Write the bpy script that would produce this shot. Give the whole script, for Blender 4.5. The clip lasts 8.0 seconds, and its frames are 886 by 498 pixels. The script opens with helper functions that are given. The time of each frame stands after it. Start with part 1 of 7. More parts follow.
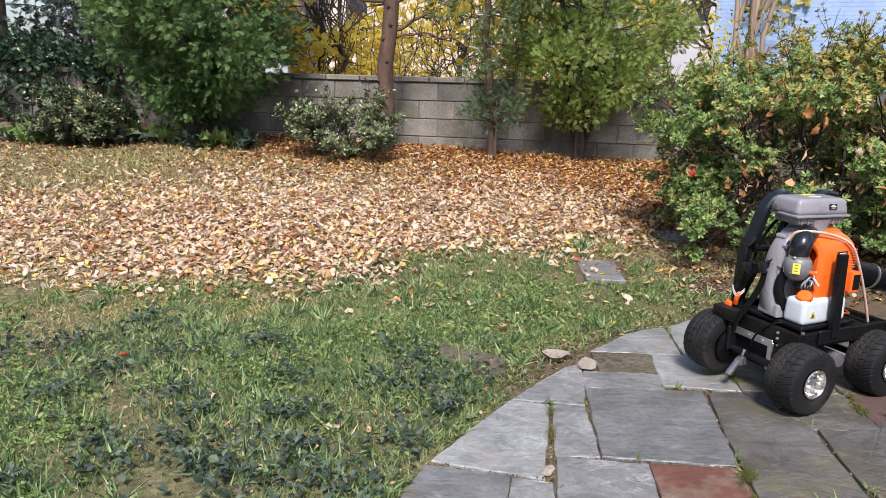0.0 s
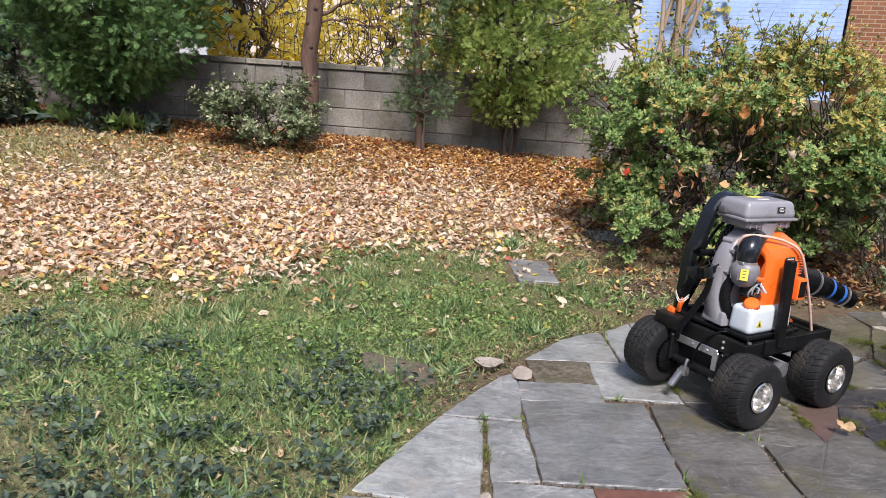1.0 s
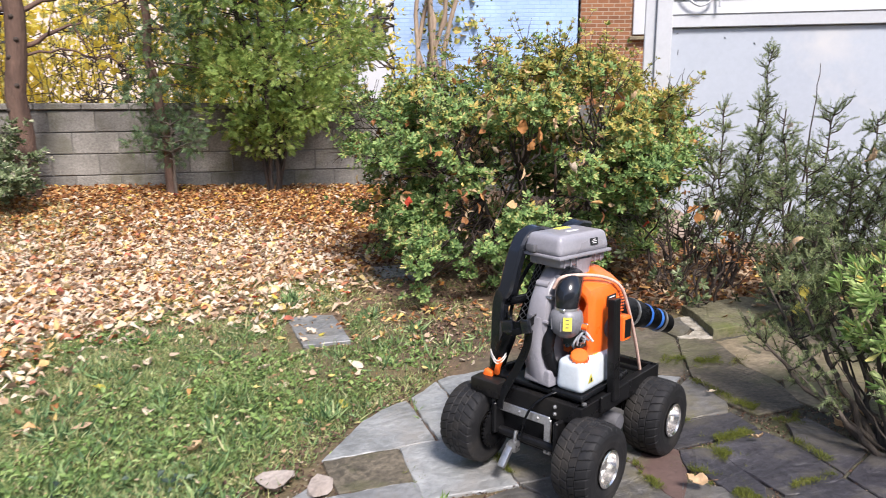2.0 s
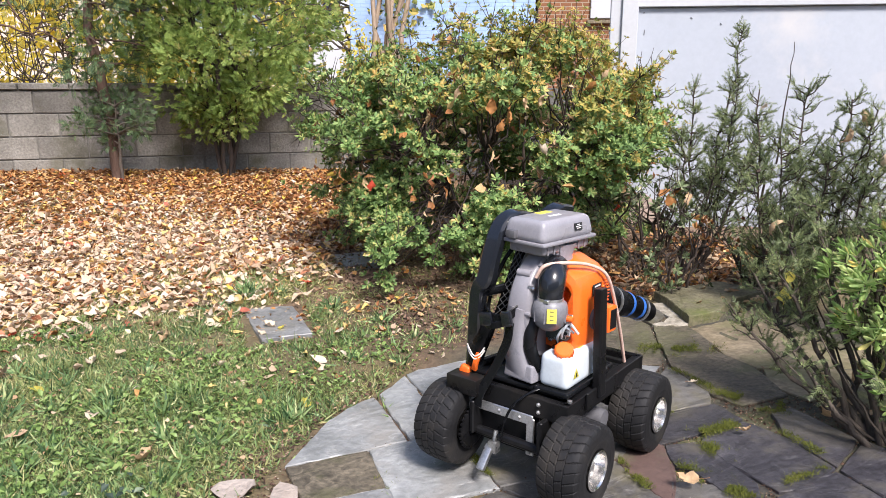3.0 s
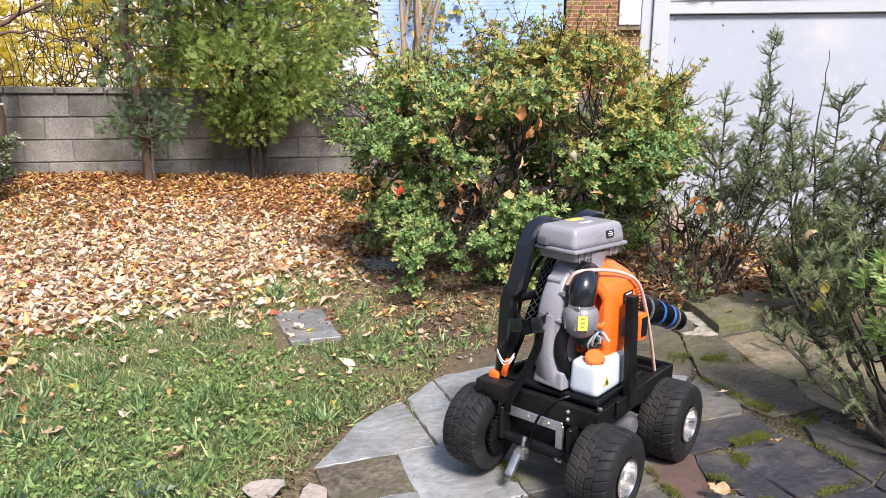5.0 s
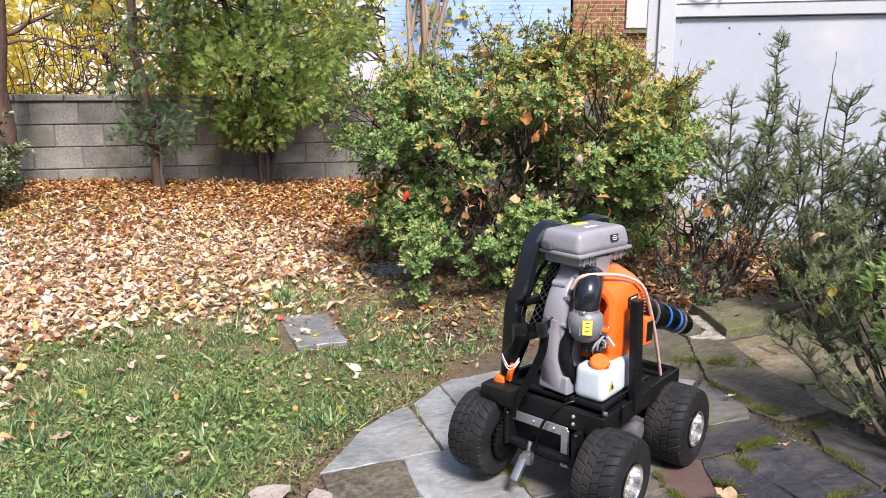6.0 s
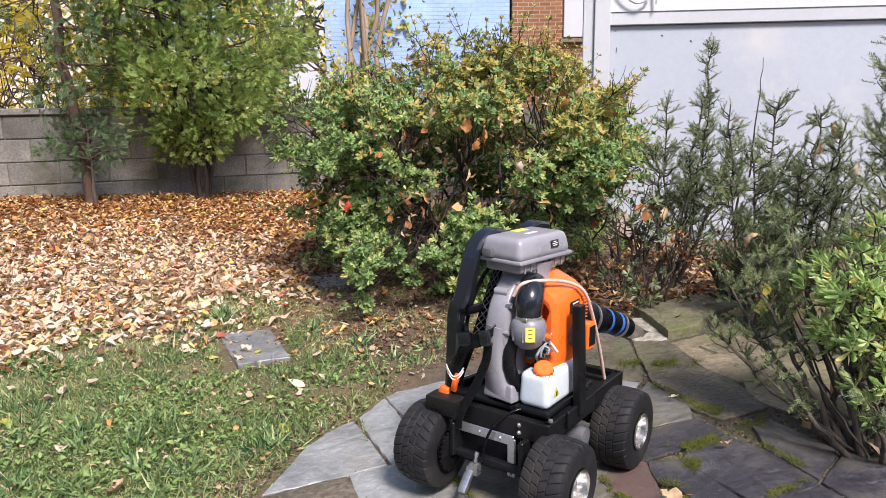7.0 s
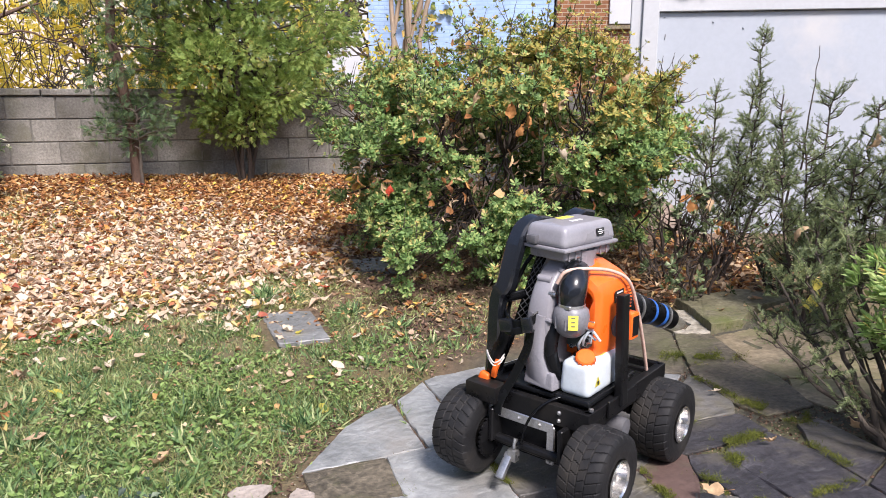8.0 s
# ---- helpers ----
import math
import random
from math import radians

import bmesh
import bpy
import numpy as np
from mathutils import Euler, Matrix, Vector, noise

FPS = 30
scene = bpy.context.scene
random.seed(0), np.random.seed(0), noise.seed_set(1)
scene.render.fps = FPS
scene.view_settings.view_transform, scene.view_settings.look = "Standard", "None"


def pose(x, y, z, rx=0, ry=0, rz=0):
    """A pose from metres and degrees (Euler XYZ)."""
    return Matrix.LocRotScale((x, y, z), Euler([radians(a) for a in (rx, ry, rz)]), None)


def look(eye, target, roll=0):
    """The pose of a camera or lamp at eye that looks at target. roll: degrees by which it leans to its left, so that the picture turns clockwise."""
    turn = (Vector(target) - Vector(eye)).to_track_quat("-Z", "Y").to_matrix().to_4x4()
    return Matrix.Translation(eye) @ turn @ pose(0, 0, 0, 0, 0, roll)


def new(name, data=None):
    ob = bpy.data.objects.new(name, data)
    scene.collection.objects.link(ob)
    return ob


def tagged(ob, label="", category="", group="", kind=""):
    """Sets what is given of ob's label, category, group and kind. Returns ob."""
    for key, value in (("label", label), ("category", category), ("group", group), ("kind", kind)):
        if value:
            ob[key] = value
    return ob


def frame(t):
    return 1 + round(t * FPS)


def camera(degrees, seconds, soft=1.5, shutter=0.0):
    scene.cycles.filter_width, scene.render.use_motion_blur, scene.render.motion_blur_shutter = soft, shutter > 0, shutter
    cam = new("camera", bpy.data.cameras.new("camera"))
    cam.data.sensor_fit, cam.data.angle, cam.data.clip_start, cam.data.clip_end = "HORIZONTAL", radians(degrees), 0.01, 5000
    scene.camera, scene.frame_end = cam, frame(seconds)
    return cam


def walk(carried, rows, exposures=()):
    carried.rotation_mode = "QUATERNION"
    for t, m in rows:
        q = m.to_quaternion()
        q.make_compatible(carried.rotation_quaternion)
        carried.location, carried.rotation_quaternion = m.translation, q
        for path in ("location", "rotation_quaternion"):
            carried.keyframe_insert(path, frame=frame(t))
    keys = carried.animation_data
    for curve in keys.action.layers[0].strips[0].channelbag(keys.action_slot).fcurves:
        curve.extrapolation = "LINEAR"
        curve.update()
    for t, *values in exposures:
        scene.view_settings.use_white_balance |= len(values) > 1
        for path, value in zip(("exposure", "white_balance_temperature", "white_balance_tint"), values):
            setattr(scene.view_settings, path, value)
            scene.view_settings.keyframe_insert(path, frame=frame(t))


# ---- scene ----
LENS = 63.9
ROWS = [
    (0, 0, 0.03, 1.044, 8.64, -13.62, 1.51),
    (0.5, -0.033, 0.079, 1.048, 6.31, -13.88, 1.91),
    (1, -0.041, 0.26, 1.003, 2.33, -13.76, 3.89),
    (1.2, -0.059, 0.362, 0.972, 1.64, -8.92, 5),
    (1.5, 0.023, 0.455, 1.022, -0.48, -12.49, 3.56),
    (2, 0.037, 0.804, 1.025, -15.11, -11.57, -0.21),
    (2.2, 0.04, 0.89, 1.012, -16.5, -11.3, 0.2),
    (3.3, 0.034, 0.965, 0.995, -19.28, -13.06, 0.2),
    (3.5, 0.029, 0.967, 0.992, -19.02, -12.77, 0.89),
    (4, 0.025, 0.964, 0.994, -17.98, -12.27, 0.39),
    (4.5, 0.016, 0.961, 0.997, -17.3, -12.32, 0.41),
    (6, 0.026, 0.953, 1.002, -16.02, -11.97, -0.05),
    (6.5, 0.05, 0.964, 0.998, -19.76, -11.17, -0.69),
    (7, 0.052, 0.974, 0.997, -20.34, -11.25, -0.77),
    (7.5, 0.047, 0.982, 0.988, -19.6, -11.72, -0.02),
    (8, 0.037, 0.982, 0.991, -17.3, -12.27, 0.04),
]
cam = camera(LENS, 8.0, soft=0.65, shutter=0.2)
walk(cam, [(t, pose(x, y, z, 90 + pitch, 0, yaw) @ pose(0, 0, 0, 0, 0, roll)) for t, x, y, z, yaw, pitch, roll in ROWS],
     exposures=[(0.0, 1.25, 6250, 16), (1.5, 1.29, 6250, 16), (2.1, 1.58, 6250, 16), (4.5, 1.62, 6250, 16), (6.0, 1.56, 6250, 18), (6.5, 1.48, 6250, 18), (7.0, 1.46, 6250, 18), (7.5, 1.49, 6250, 18), (8.0, 1.54, 6250, 18)])

# ---- sky and sun ----
SUN_EL, SUN_AZ = 51.0, 177.0          # degrees; azimuth clockwise from +y
world = bpy.data.worlds.new("sky")
scene.world = world
world.use_nodes = True
wn = world.node_tree
sky = wn.nodes.new("ShaderNodeTexSky")
sky.sky_type = "NISHITA"
sky.sun_disc = False
sky.sun_elevation, sky.sun_rotation = radians(SUN_EL), radians(SUN_AZ)
sky.air_density, sky.dust_density, sky.ozone_density = 1.0, 2.0, 1.0
wn.links.new(sky.outputs[0], wn.nodes["Background"].inputs[0])
wn.nodes["Background"].inputs[1].default_value = 0.076
sun = new("sun", bpy.data.lights.new("sun", "SUN"))
sun.data.energy, sun.data.angle, sun.data.color = 2.2, radians(13), (1.0, 0.945, 0.86)
sd = Vector((math.sin(radians(SUN_AZ)) * math.cos(radians(SUN_EL)), math.cos(radians(SUN_AZ)) * math.cos(radians(SUN_EL)), math.sin(radians(SUN_EL))))
sun.matrix_world = look(sd * 60, (0, 0, 0))

rng = np.random.default_rng(7)


# ---- materials ----
def nodes_of(name):
    m = bpy.data.materials.new(name)
    m.use_nodes = True
    nt = m.node_tree
    return m, nt, nt.nodes["Principled BSDF"]


def ramp_of(nt, stops, source):
    r = nt.nodes.new("ShaderNodeValToRGB")
    while len(r.color_ramp.elements) < len(stops):
        r.color_ramp.elements.new(0.5)
    for e, (p, c) in zip(r.color_ramp.elements, stops):
        e.position, e.color = p, (*c, 1)
    nt.links.new(source, r.inputs[0])
    return r.outputs[0]


def noise_of(nt, scale, detail=4.0, rough=0.6, coords=None, stretch=None):
    n = nt.nodes.new("ShaderNodeTexNoise")
    n.inputs["Scale"].default_value, n.inputs["Detail"].default_value, n.inputs["Roughness"].default_value = scale, detail, rough
    if coords is None:
        coords = nt.nodes.new("ShaderNodeNewGeometry").outputs["Position"]
    if stretch:
        mp = nt.nodes.new("ShaderNodeMapping")
        mp.inputs["Scale"].default_value = stretch
        nt.links.new(coords, mp.inputs[0])
        coords = mp.outputs[0]
    nt.links.new(coords, n.inputs["Vector"])
    return n.outputs[0]


def mixed(nt, a, b, fac, kind="MIX"):
    m = nt.nodes.new("ShaderNodeMix")
    m.data_type, m.blend_type = "RGBA", kind
    for sock, v in ((m.inputs[0], fac), (m.inputs[6], a), (m.inputs[7], b)):
        if isinstance(v, (int, float)):
            sock.default_value = v
        elif isinstance(v, tuple):
            sock.default_value = (*v, 1)
        else:
            nt.links.new(v, sock)
    return m.outputs[2]


def surface(name, c1, c2, rough=0.75, scale=6.0, fine=60.0, bump=0.25, depth=0.004, metal=0.0, stain=None, stain_scale=2.0,
            piece=0.0, local=False, spec=0.5, coat=0.0, stretch=None, wear=0.12, scratch=None, cleft=0.0):
    """A solid material: two-scale colour variation, stains, fine relief, and a shade of its own for each piece."""
    m, nt, b = nodes_of(name)
    coords = nt.nodes.new("ShaderNodeTexCoord").outputs["Object"] if local else None
    big = noise_of(nt, scale, 5, 0.6, coords, stretch)
    small = noise_of(nt, fine, 3, 0.6, coords, stretch)
    col = ramp_of(nt, [(0.3, c1), (0.7, c2)], big)
    fine_tone = ramp_of(nt, [(0.25, (1 - wear * 2,) * 3), (0.75, (1 + wear,) * 3)], small)
    col = mixed(nt, col, fine_tone, 1.0, "MULTIPLY")
    if stain:
        s = noise_of(nt, stain_scale, 6, 0.65, coords)
        f = ramp_of(nt, [(0.5, (0, 0, 0)), (0.68, (1, 1, 1))], s)
        col = mixed(nt, col, stain, f)
    if scratch:
        for turn in ((2.2, 6, 1), (6, 1.8, 1)):
            line = ramp_of(nt, [(0.63, (0, 0, 0)), (0.72, (0.42, 0.42, 0.42))], noise_of(nt, 7.0, 4, 0.75, coords, turn))
            col = mixed(nt, col, scratch, line)
    ledges = None
    if cleft:                          # split stone: shallow ledges with paler broken rims
        n = noise_of(nt, cleft, 6, 0.55, coords, (1.0, 1.7, 1.0))
        n.node.inputs["Distortion"].default_value = 0.7
        steps = nt.nodes.new("ShaderNodeMath")
        steps.operation = "MULTIPLY"
        steps.inputs[1].default_value = 9.0
        nt.links.new(n, steps.inputs[0])
        saw = nt.nodes.new("ShaderNodeMath")
        saw.operation = "FRACT"
        nt.links.new(steps.outputs[0], saw.inputs[0])
        ledges = saw.outputs[0]
        rim = ramp_of(nt, [(0.0, (0.5, 0.5, 0.5)), (0.06, (0.22, 0.22, 0.22)), (0.2, (0, 0, 0)), (0.9, (0, 0, 0)), (1.0, (0.3, 0.3, 0.3))], ledges)
        patchy = ramp_of(nt, [(0.45, (0, 0, 0)), (0.62, (1, 1, 1))], noise_of(nt, 3.1, 3, 0.5, coords))
        col = mixed(nt, col, tuple(min(v * 2.0, 0.6) for v in c2), mixed(nt, (0.0, 0.0, 0.0), rim, patchy))
    if piece:
        rnd = nt.nodes.new("ShaderNodeObjectInfo").outputs["Random"]
        tone = ramp_of(nt, [(0.0, (1 - piece,) * 3), (1.0, (1 + piece * 0.6,) * 3)], rnd)
        col = mixed(nt, col, tone, 1.0, "MULTIPLY")
    nt.links.new(col, b.inputs["Base Color"])
    b.inputs["Roughness"].default_value, b.inputs["Metallic"].default_value = rough, metal
    b.inputs["Specular IOR Level"].default_value = spec
    b.inputs["Coat Weight"].default_value = coat
    rr = ramp_of(nt, [(0.3, (max(rough - 0.12, 0.03),) * 3), (0.7, (min(rough + 0.12, 1.0),) * 3)], big)
    nt.links.new(rr, b.inputs["Roughness"])
    if bump:
        add = nt.nodes.new("ShaderNodeMath")
        add.operation = "ADD"
        nt.links.new(big, add.inputs[0])
        nt.links.new(small, add.inputs[1])
        if ledges is not None:
            more = nt.nodes.new("ShaderNodeMath")
            more.operation = "MULTIPLY_ADD"
            more.inputs[1].default_value = 0.5
            nt.links.new(ledges, more.inputs[0])
            nt.links.new(add.outputs[0], more.inputs[2])
            add = more
        bp = nt.nodes.new("ShaderNodeBump")
        bp.inputs["Strength"].default_value, bp.inputs["Distance"].default_value = bump, depth
        nt.links.new(add.outputs[0], bp.inputs["Height"])
        nt.links.new(bp.outputs[0], b.inputs["Normal"])
    return m


def leafy(name, stops, rough=0.5, through_light=0.18, spec=0.35, fine=90.0, drift=0.0, drift_scale=5.0):
    """Leaves: each leaf takes its own colour, lets some light through and has a faint mottling; drift draws neighbours' colours together."""
    m, nt, b = nodes_of(name)
    rnd = nt.nodes.new("ShaderNodeNewGeometry").outputs["Random Per Island"]
    if drift:
        wave = nt.nodes.new("ShaderNodeMapRange")
        wave.inputs["From Min"].default_value, wave.inputs["From Max"].default_value = 0.32, 0.68
        nt.links.new(noise_of(nt, drift_scale, 3, 0.55), wave.inputs["Value"])
        blend = nt.nodes.new("ShaderNodeMix")
        blend.inputs[0].default_value = drift
        nt.links.new(rnd, blend.inputs[2])
        nt.links.new(wave.outputs[0], blend.inputs[3])
        rnd = blend.outputs[0]
    col = ramp_of(nt, stops, rnd)
    tone = ramp_of(nt, [(0.3, (0.8,) * 3), (0.7, (1.12,) * 3)], noise_of(nt, fine, 3))
    col = mixed(nt, col, tone, 1.0, "MULTIPLY")
    nt.links.new(col, b.inputs["Base Color"])
    b.inputs["Roughness"].default_value, b.inputs["Specular IOR Level"].default_value = rough, spec
    tr = nt.nodes.new("ShaderNodeBsdfTranslucent")
    nt.links.new(col, tr.inputs[0])
    mx = nt.nodes.new("ShaderNodeMixShader")
    mx.inputs[0].default_value = through_light
    nt.links.new(b.outputs[0], mx.inputs[1])
    nt.links.new(tr.outputs[0], mx.inputs[2])
    nt.links.new(mx.outputs[0], nt.nodes["Material Output"].inputs[0])
    return m


BLACK_STEEL = surface("black_powder_coat", (0.006, 0.006, 0.0065), (0.011, 0.011, 0.012), 0.32, 9, 160, 0.08, 0.001, local=True, spec=0.2, stain=(0.02, 0.018, 0.016), stain_scale=5)
BLACK_PLASTIC = surface("black_plastic", (0.005, 0.0055, 0.0065), (0.009, 0.0095, 0.011), 0.26, 7, 200, 0.12, 0.001, local=True, spec=0.2)
RUBBER = surface("tyre_rubber", (0.0095, 0.0095, 0.0105), (0.019, 0.019, 0.020), 0.6, 12, 120, 0.3, 0.002, local=True, spec=0.3, stain=(0.03, 0.027, 0.024), stain_scale=9)
GREY_PLASTIC = surface("grey_plastic", (0.245, 0.24, 0.265), (0.30, 0.295, 0.32), 0.34, 4, 180, 0.03, 0.001, local=True, wear=0.05, coat=0.15, stain=(0.22, 0.21, 0.225), stain_scale=6)
DARK_GREY = surface("dark_grey_metal", (0.08, 0.08, 0.09), (0.13, 0.13, 0.14), 0.5, 9, 140, 0.15, 0.002, local=True)
ORANGE = surface("orange_plastic", (0.85, 0.135, 0.012), (0.95, 0.17, 0.02), 0.36, 6, 180, 0.05, 0.001, local=True, coat=0.15, wear=0.05)
TANK_WHITE = surface("milky_plastic", (0.52, 0.60, 0.66), (0.68, 0.71, 0.72), 0.38, 5, 120, 0.05, 0.001, local=True, wear=0.04)
ALUMINIUM = surface("brushed_aluminium", (0.55, 0.55, 0.56), (0.72, 0.72, 0.72), 0.33, 8, 220, 0.1, 0.001, metal=0.9, local=True)
CHROME = surface("polished_rim", (0.7, 0.68, 0.64), (0.85, 0.83, 0.8), 0.2, 8, 120, 0.06, 0.001, metal=1.0, local=True)
STEEL = surface("zinc_bolt", (0.45, 0.45, 0.45), (0.62, 0.62, 0.6), 0.35, 20, 200, 0.05, 0.001, metal=0.9, local=True)
YELLOW_LABEL = surface("yellow_label", (0.78, 0.70, 0.08), (0.84, 0.76, 0.12), 0.5, 6, 90, 0, local=True, wear=0.03)
BLACK_LABEL = surface("black_label", (0.015, 0.015, 0.015), (0.02, 0.02, 0.02), 0.4, 6, 90, 0, local=True)
WHITE_PRINT = surface("white_print", (0.75, 0.75, 0.75), (0.8, 0.8, 0.8), 0.5, 6, 90, 0, local=True)
BLUE_TAPE = surface("blue_tape", (0.02, 0.10, 0.38), (0.035, 0.15, 0.5), 0.5, 14, 90, 0.2, 0.001, local=True)
POT_GREY = surface("grey_cast_pot", (0.16, 0.16, 0.175), (0.21, 0.21, 0.225), 0.4, 6, 150, 0.1, 0.001, local=True)
GLOSS_BLACK = surface("gloss_black_plastic", (0.009, 0.0105, 0.014), (0.013, 0.015, 0.019), 0.2, 7, 200, 0.05, 0.001, local=True, coat=0.3)
MESH_GREY = surface("grey_mesh", (0.10, 0.10, 0.105), (0.15, 0.15, 0.155), 0.5, 9, 140, 0.05, 0.001, local=True)
ORANGE_DEEP = surface("dusty_orange_casting", (0.5, 0.07, 0.012), (0.62, 0.1, 0.02), 0.55, 6, 120, 0.1, 0.001, local=True)
GREEN_GREY = surface("green_grey_casting", (0.03, 0.042, 0.04), (0.055, 0.07, 0.066), 0.5, 9, 140, 0.15, 0.002, local=True)
CORD = surface("pink_cord", (0.55, 0.36, 0.28), (0.68, 0.5, 0.42), 0.8, 60, 300, 0.4, 0.001, local=True)
WHITE_CORD = surface("white_cord", (0.6, 0.56, 0.52), (0.72, 0.68, 0.64), 0.8, 60, 300, 0.4, 0.001, local=True)

SLATE = surface("bluestone", (0.135, 0.138, 0.139), (0.278, 0.282, 0.280), 0.46, 5.5, 42, 0.6, 0.007, spec=0.7, stain=(0.21, 0.20, 0.18), stain_scale=5, piece=0.25, wear=0.14, scratch=(0.48, 0.48, 0.47), cleft=4.2)
SLATE_PALE = surface("pale_bluestone", (0.19, 0.199, 0.20), (0.375, 0.385, 0.38), 0.46, 5.5, 42, 0.6, 0.007, spec=0.7, stain=(0.27, 0.26, 0.24), stain_scale=5, piece=0.16, wear=0.14, scratch=(0.56, 0.56, 0.55), cleft=4.2)
SLATE_MID = surface("grey_flagstone", (0.066, 0.063, 0.058), (0.16, 0.152, 0.14), 0.48, 5.0, 42, 0.6, 0.007, spec=0.6, stain=(0.125, 0.11, 0.06), stain_scale=4, piece=0.25, wear=0.14, scratch=(0.34, 0.33, 0.30), cleft=3.8)
# darkest of the slab tones, used for the slabs beside the yews
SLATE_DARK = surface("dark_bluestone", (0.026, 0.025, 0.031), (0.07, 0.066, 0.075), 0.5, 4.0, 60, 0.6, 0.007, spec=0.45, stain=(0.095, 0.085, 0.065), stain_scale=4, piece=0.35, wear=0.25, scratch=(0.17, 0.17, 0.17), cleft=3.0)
SLATE_BROWN = surface("brown_flagstone", (0.075, 0.064, 0.046), (0.185, 0.155, 0.11), 0.75, 6, 60, 0.8, 0.007, stain=(0.10, 0.10, 0.045), stain_scale=4, piece=0.15, wear=0.3, cleft=3.5)
BROWN_RED_STONE = surface("brown_red_flagstone", (0.075, 0.047, 0.04), (0.125, 0.078, 0.065), 0.7, 4, 50, 0.5, 0.006, stain=(0.12, 0.11, 0.07), stain_scale=5)
RED_STONE = surface("red_flagstone", (0.13, 0.055, 0.04), (0.2, 0.09, 0.065), 0.75, 4, 40, 0.4, 0.005, stain=(0.2, 0.16, 0.12), stain_scale=5)
TAN_STONE = surface("tan_flagstone", (0.15, 0.12, 0.07), (0.31, 0.25, 0.165), 0.8, 6, 45, 0.6, 0.006, stain=(0.14, 0.135, 0.06), stain_scale=3.5, wear=0.25)
STEP_STONE = surface("mossy_step_stone", (0.10, 0.092, 0.05), (0.25, 0.225, 0.14), 0.8, 5.5, 50, 0.8, 0.007, stain=(0.105, 0.12, 0.03), stain_scale=4, wear=0.26)
MORTAR_CREAM = surface("cream_mortar", (0.30, 0.27, 0.21), (0.46, 0.42, 0.35), 0.85, 14, 60, 0.8, 0.008, stain=(0.17, 0.15, 0.11), stain_scale=12, wear=0.2)
BLOCK = surface("concrete_block", (0.175, 0.163, 0.142), (0.315, 0.298, 0.266), 0.9, 3.0, 55, 0.7, 0.008, stain=(0.115, 0.11, 0.07), stain_scale=2.2, piece=0.24, wear=0.2, scratch=(0.46, 0.44, 0.40))
BLOCK_MORTAR = surface("block_mortar", (0.15, 0.142, 0.125), (0.21, 0.2, 0.18), 0.95, 5, 60, 0.5, 0.006)
# toned down to a pale blue-grey, darker and bluer than the trim
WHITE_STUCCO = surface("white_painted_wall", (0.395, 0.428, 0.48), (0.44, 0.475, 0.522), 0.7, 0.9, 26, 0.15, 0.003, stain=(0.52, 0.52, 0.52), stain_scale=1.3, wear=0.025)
BARE_RENDER = surface("bare_render", (0.36, 0.275, 0.225), (0.50, 0.405, 0.345), 0.9, 6, 50, 0.5, 0.006, stain=(0.27, 0.2, 0.16), stain_scale=7, wear=0.2)
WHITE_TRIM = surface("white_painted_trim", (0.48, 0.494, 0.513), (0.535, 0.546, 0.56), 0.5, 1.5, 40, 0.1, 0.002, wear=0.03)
BARK = surface("brown_bark", (0.075, 0.043, 0.031), (0.17, 0.105, 0.076), 0.92, 9, 70, 0.9, 0.012, stretch=(1, 1, 0.25))
BARK_GREY = surface("grey_bark", (0.06, 0.047, 0.037), (0.125, 0.10, 0.078), 0.92, 10, 80, 0.8, 0.01, stretch=(1, 1, 0.3))
BARK_PALE = surface("pale_bark", (0.30, 0.22, 0.15), (0.44, 0.34, 0.25), 0.8, 7, 60, 0.5, 0.008, stretch=(1, 1, 0.2))
TWIG = surface("brown_twig", (0.032, 0.024, 0.019), (0.07, 0.05, 0.038), 0.9, 20, 120, 0.4, 0.003)
ROCK = surface("pale_rock", (0.30, 0.25, 0.21), (0.44, 0.38, 0.33), 0.85, 8, 60, 0.7, 0.01)


def brick_paint(name, c1, c2, mortar, rough=0.85, u=1.0):
    m, nt, b = nodes_of(name)
    tc = nt.nodes.new("ShaderNodeTexCoord").outputs["Object"]
    mp = nt.nodes.new("ShaderNodeMapping")
    mp.inputs["Rotation"].default_value = (radians(90), 0, 0)
    nt.links.new(tc, mp.inputs[0])
    br = nt.nodes.new("ShaderNodeTexBrick")
    br.inputs["Scale"].default_value = 1.0
    br.inputs["Color1"].default_value, br.inputs["Color2"].default_value, br.inputs["Mortar"].default_value = (*c1, 1), (*c2, 1), (*mortar, 1)
    br.inputs["Mortar Size"].default_value = 0.008
    br.inputs["Brick Width"].default_value, br.inputs["Row Height"].default_value = 0.215, 0.075
    nt.links.new(mp.outputs[0], br.inputs["Vector"])
    tone = ramp_of(nt, [(0.3, (0.85,) * 3), (0.7, (1.1,) * 3)], noise_of(nt, 1.6, 5))
    nt.links.new(mixed(nt, br.outputs["Color"], tone, 1.0, "MULTIPLY"), b.inputs["Base Color"])
    b.inputs["Roughness"].default_value = rough
    bp = nt.nodes.new("ShaderNodeBump")
    bp.inputs["Strength"].default_value, bp.inputs["Distance"].default_value = 0.6, 0.01
    bp.invert = True
    nt.links.new(br.outputs["Fac"], bp.inputs["Height"])
    nt.links.new(bp.outputs[0], b.inputs["Normal"])
    return m


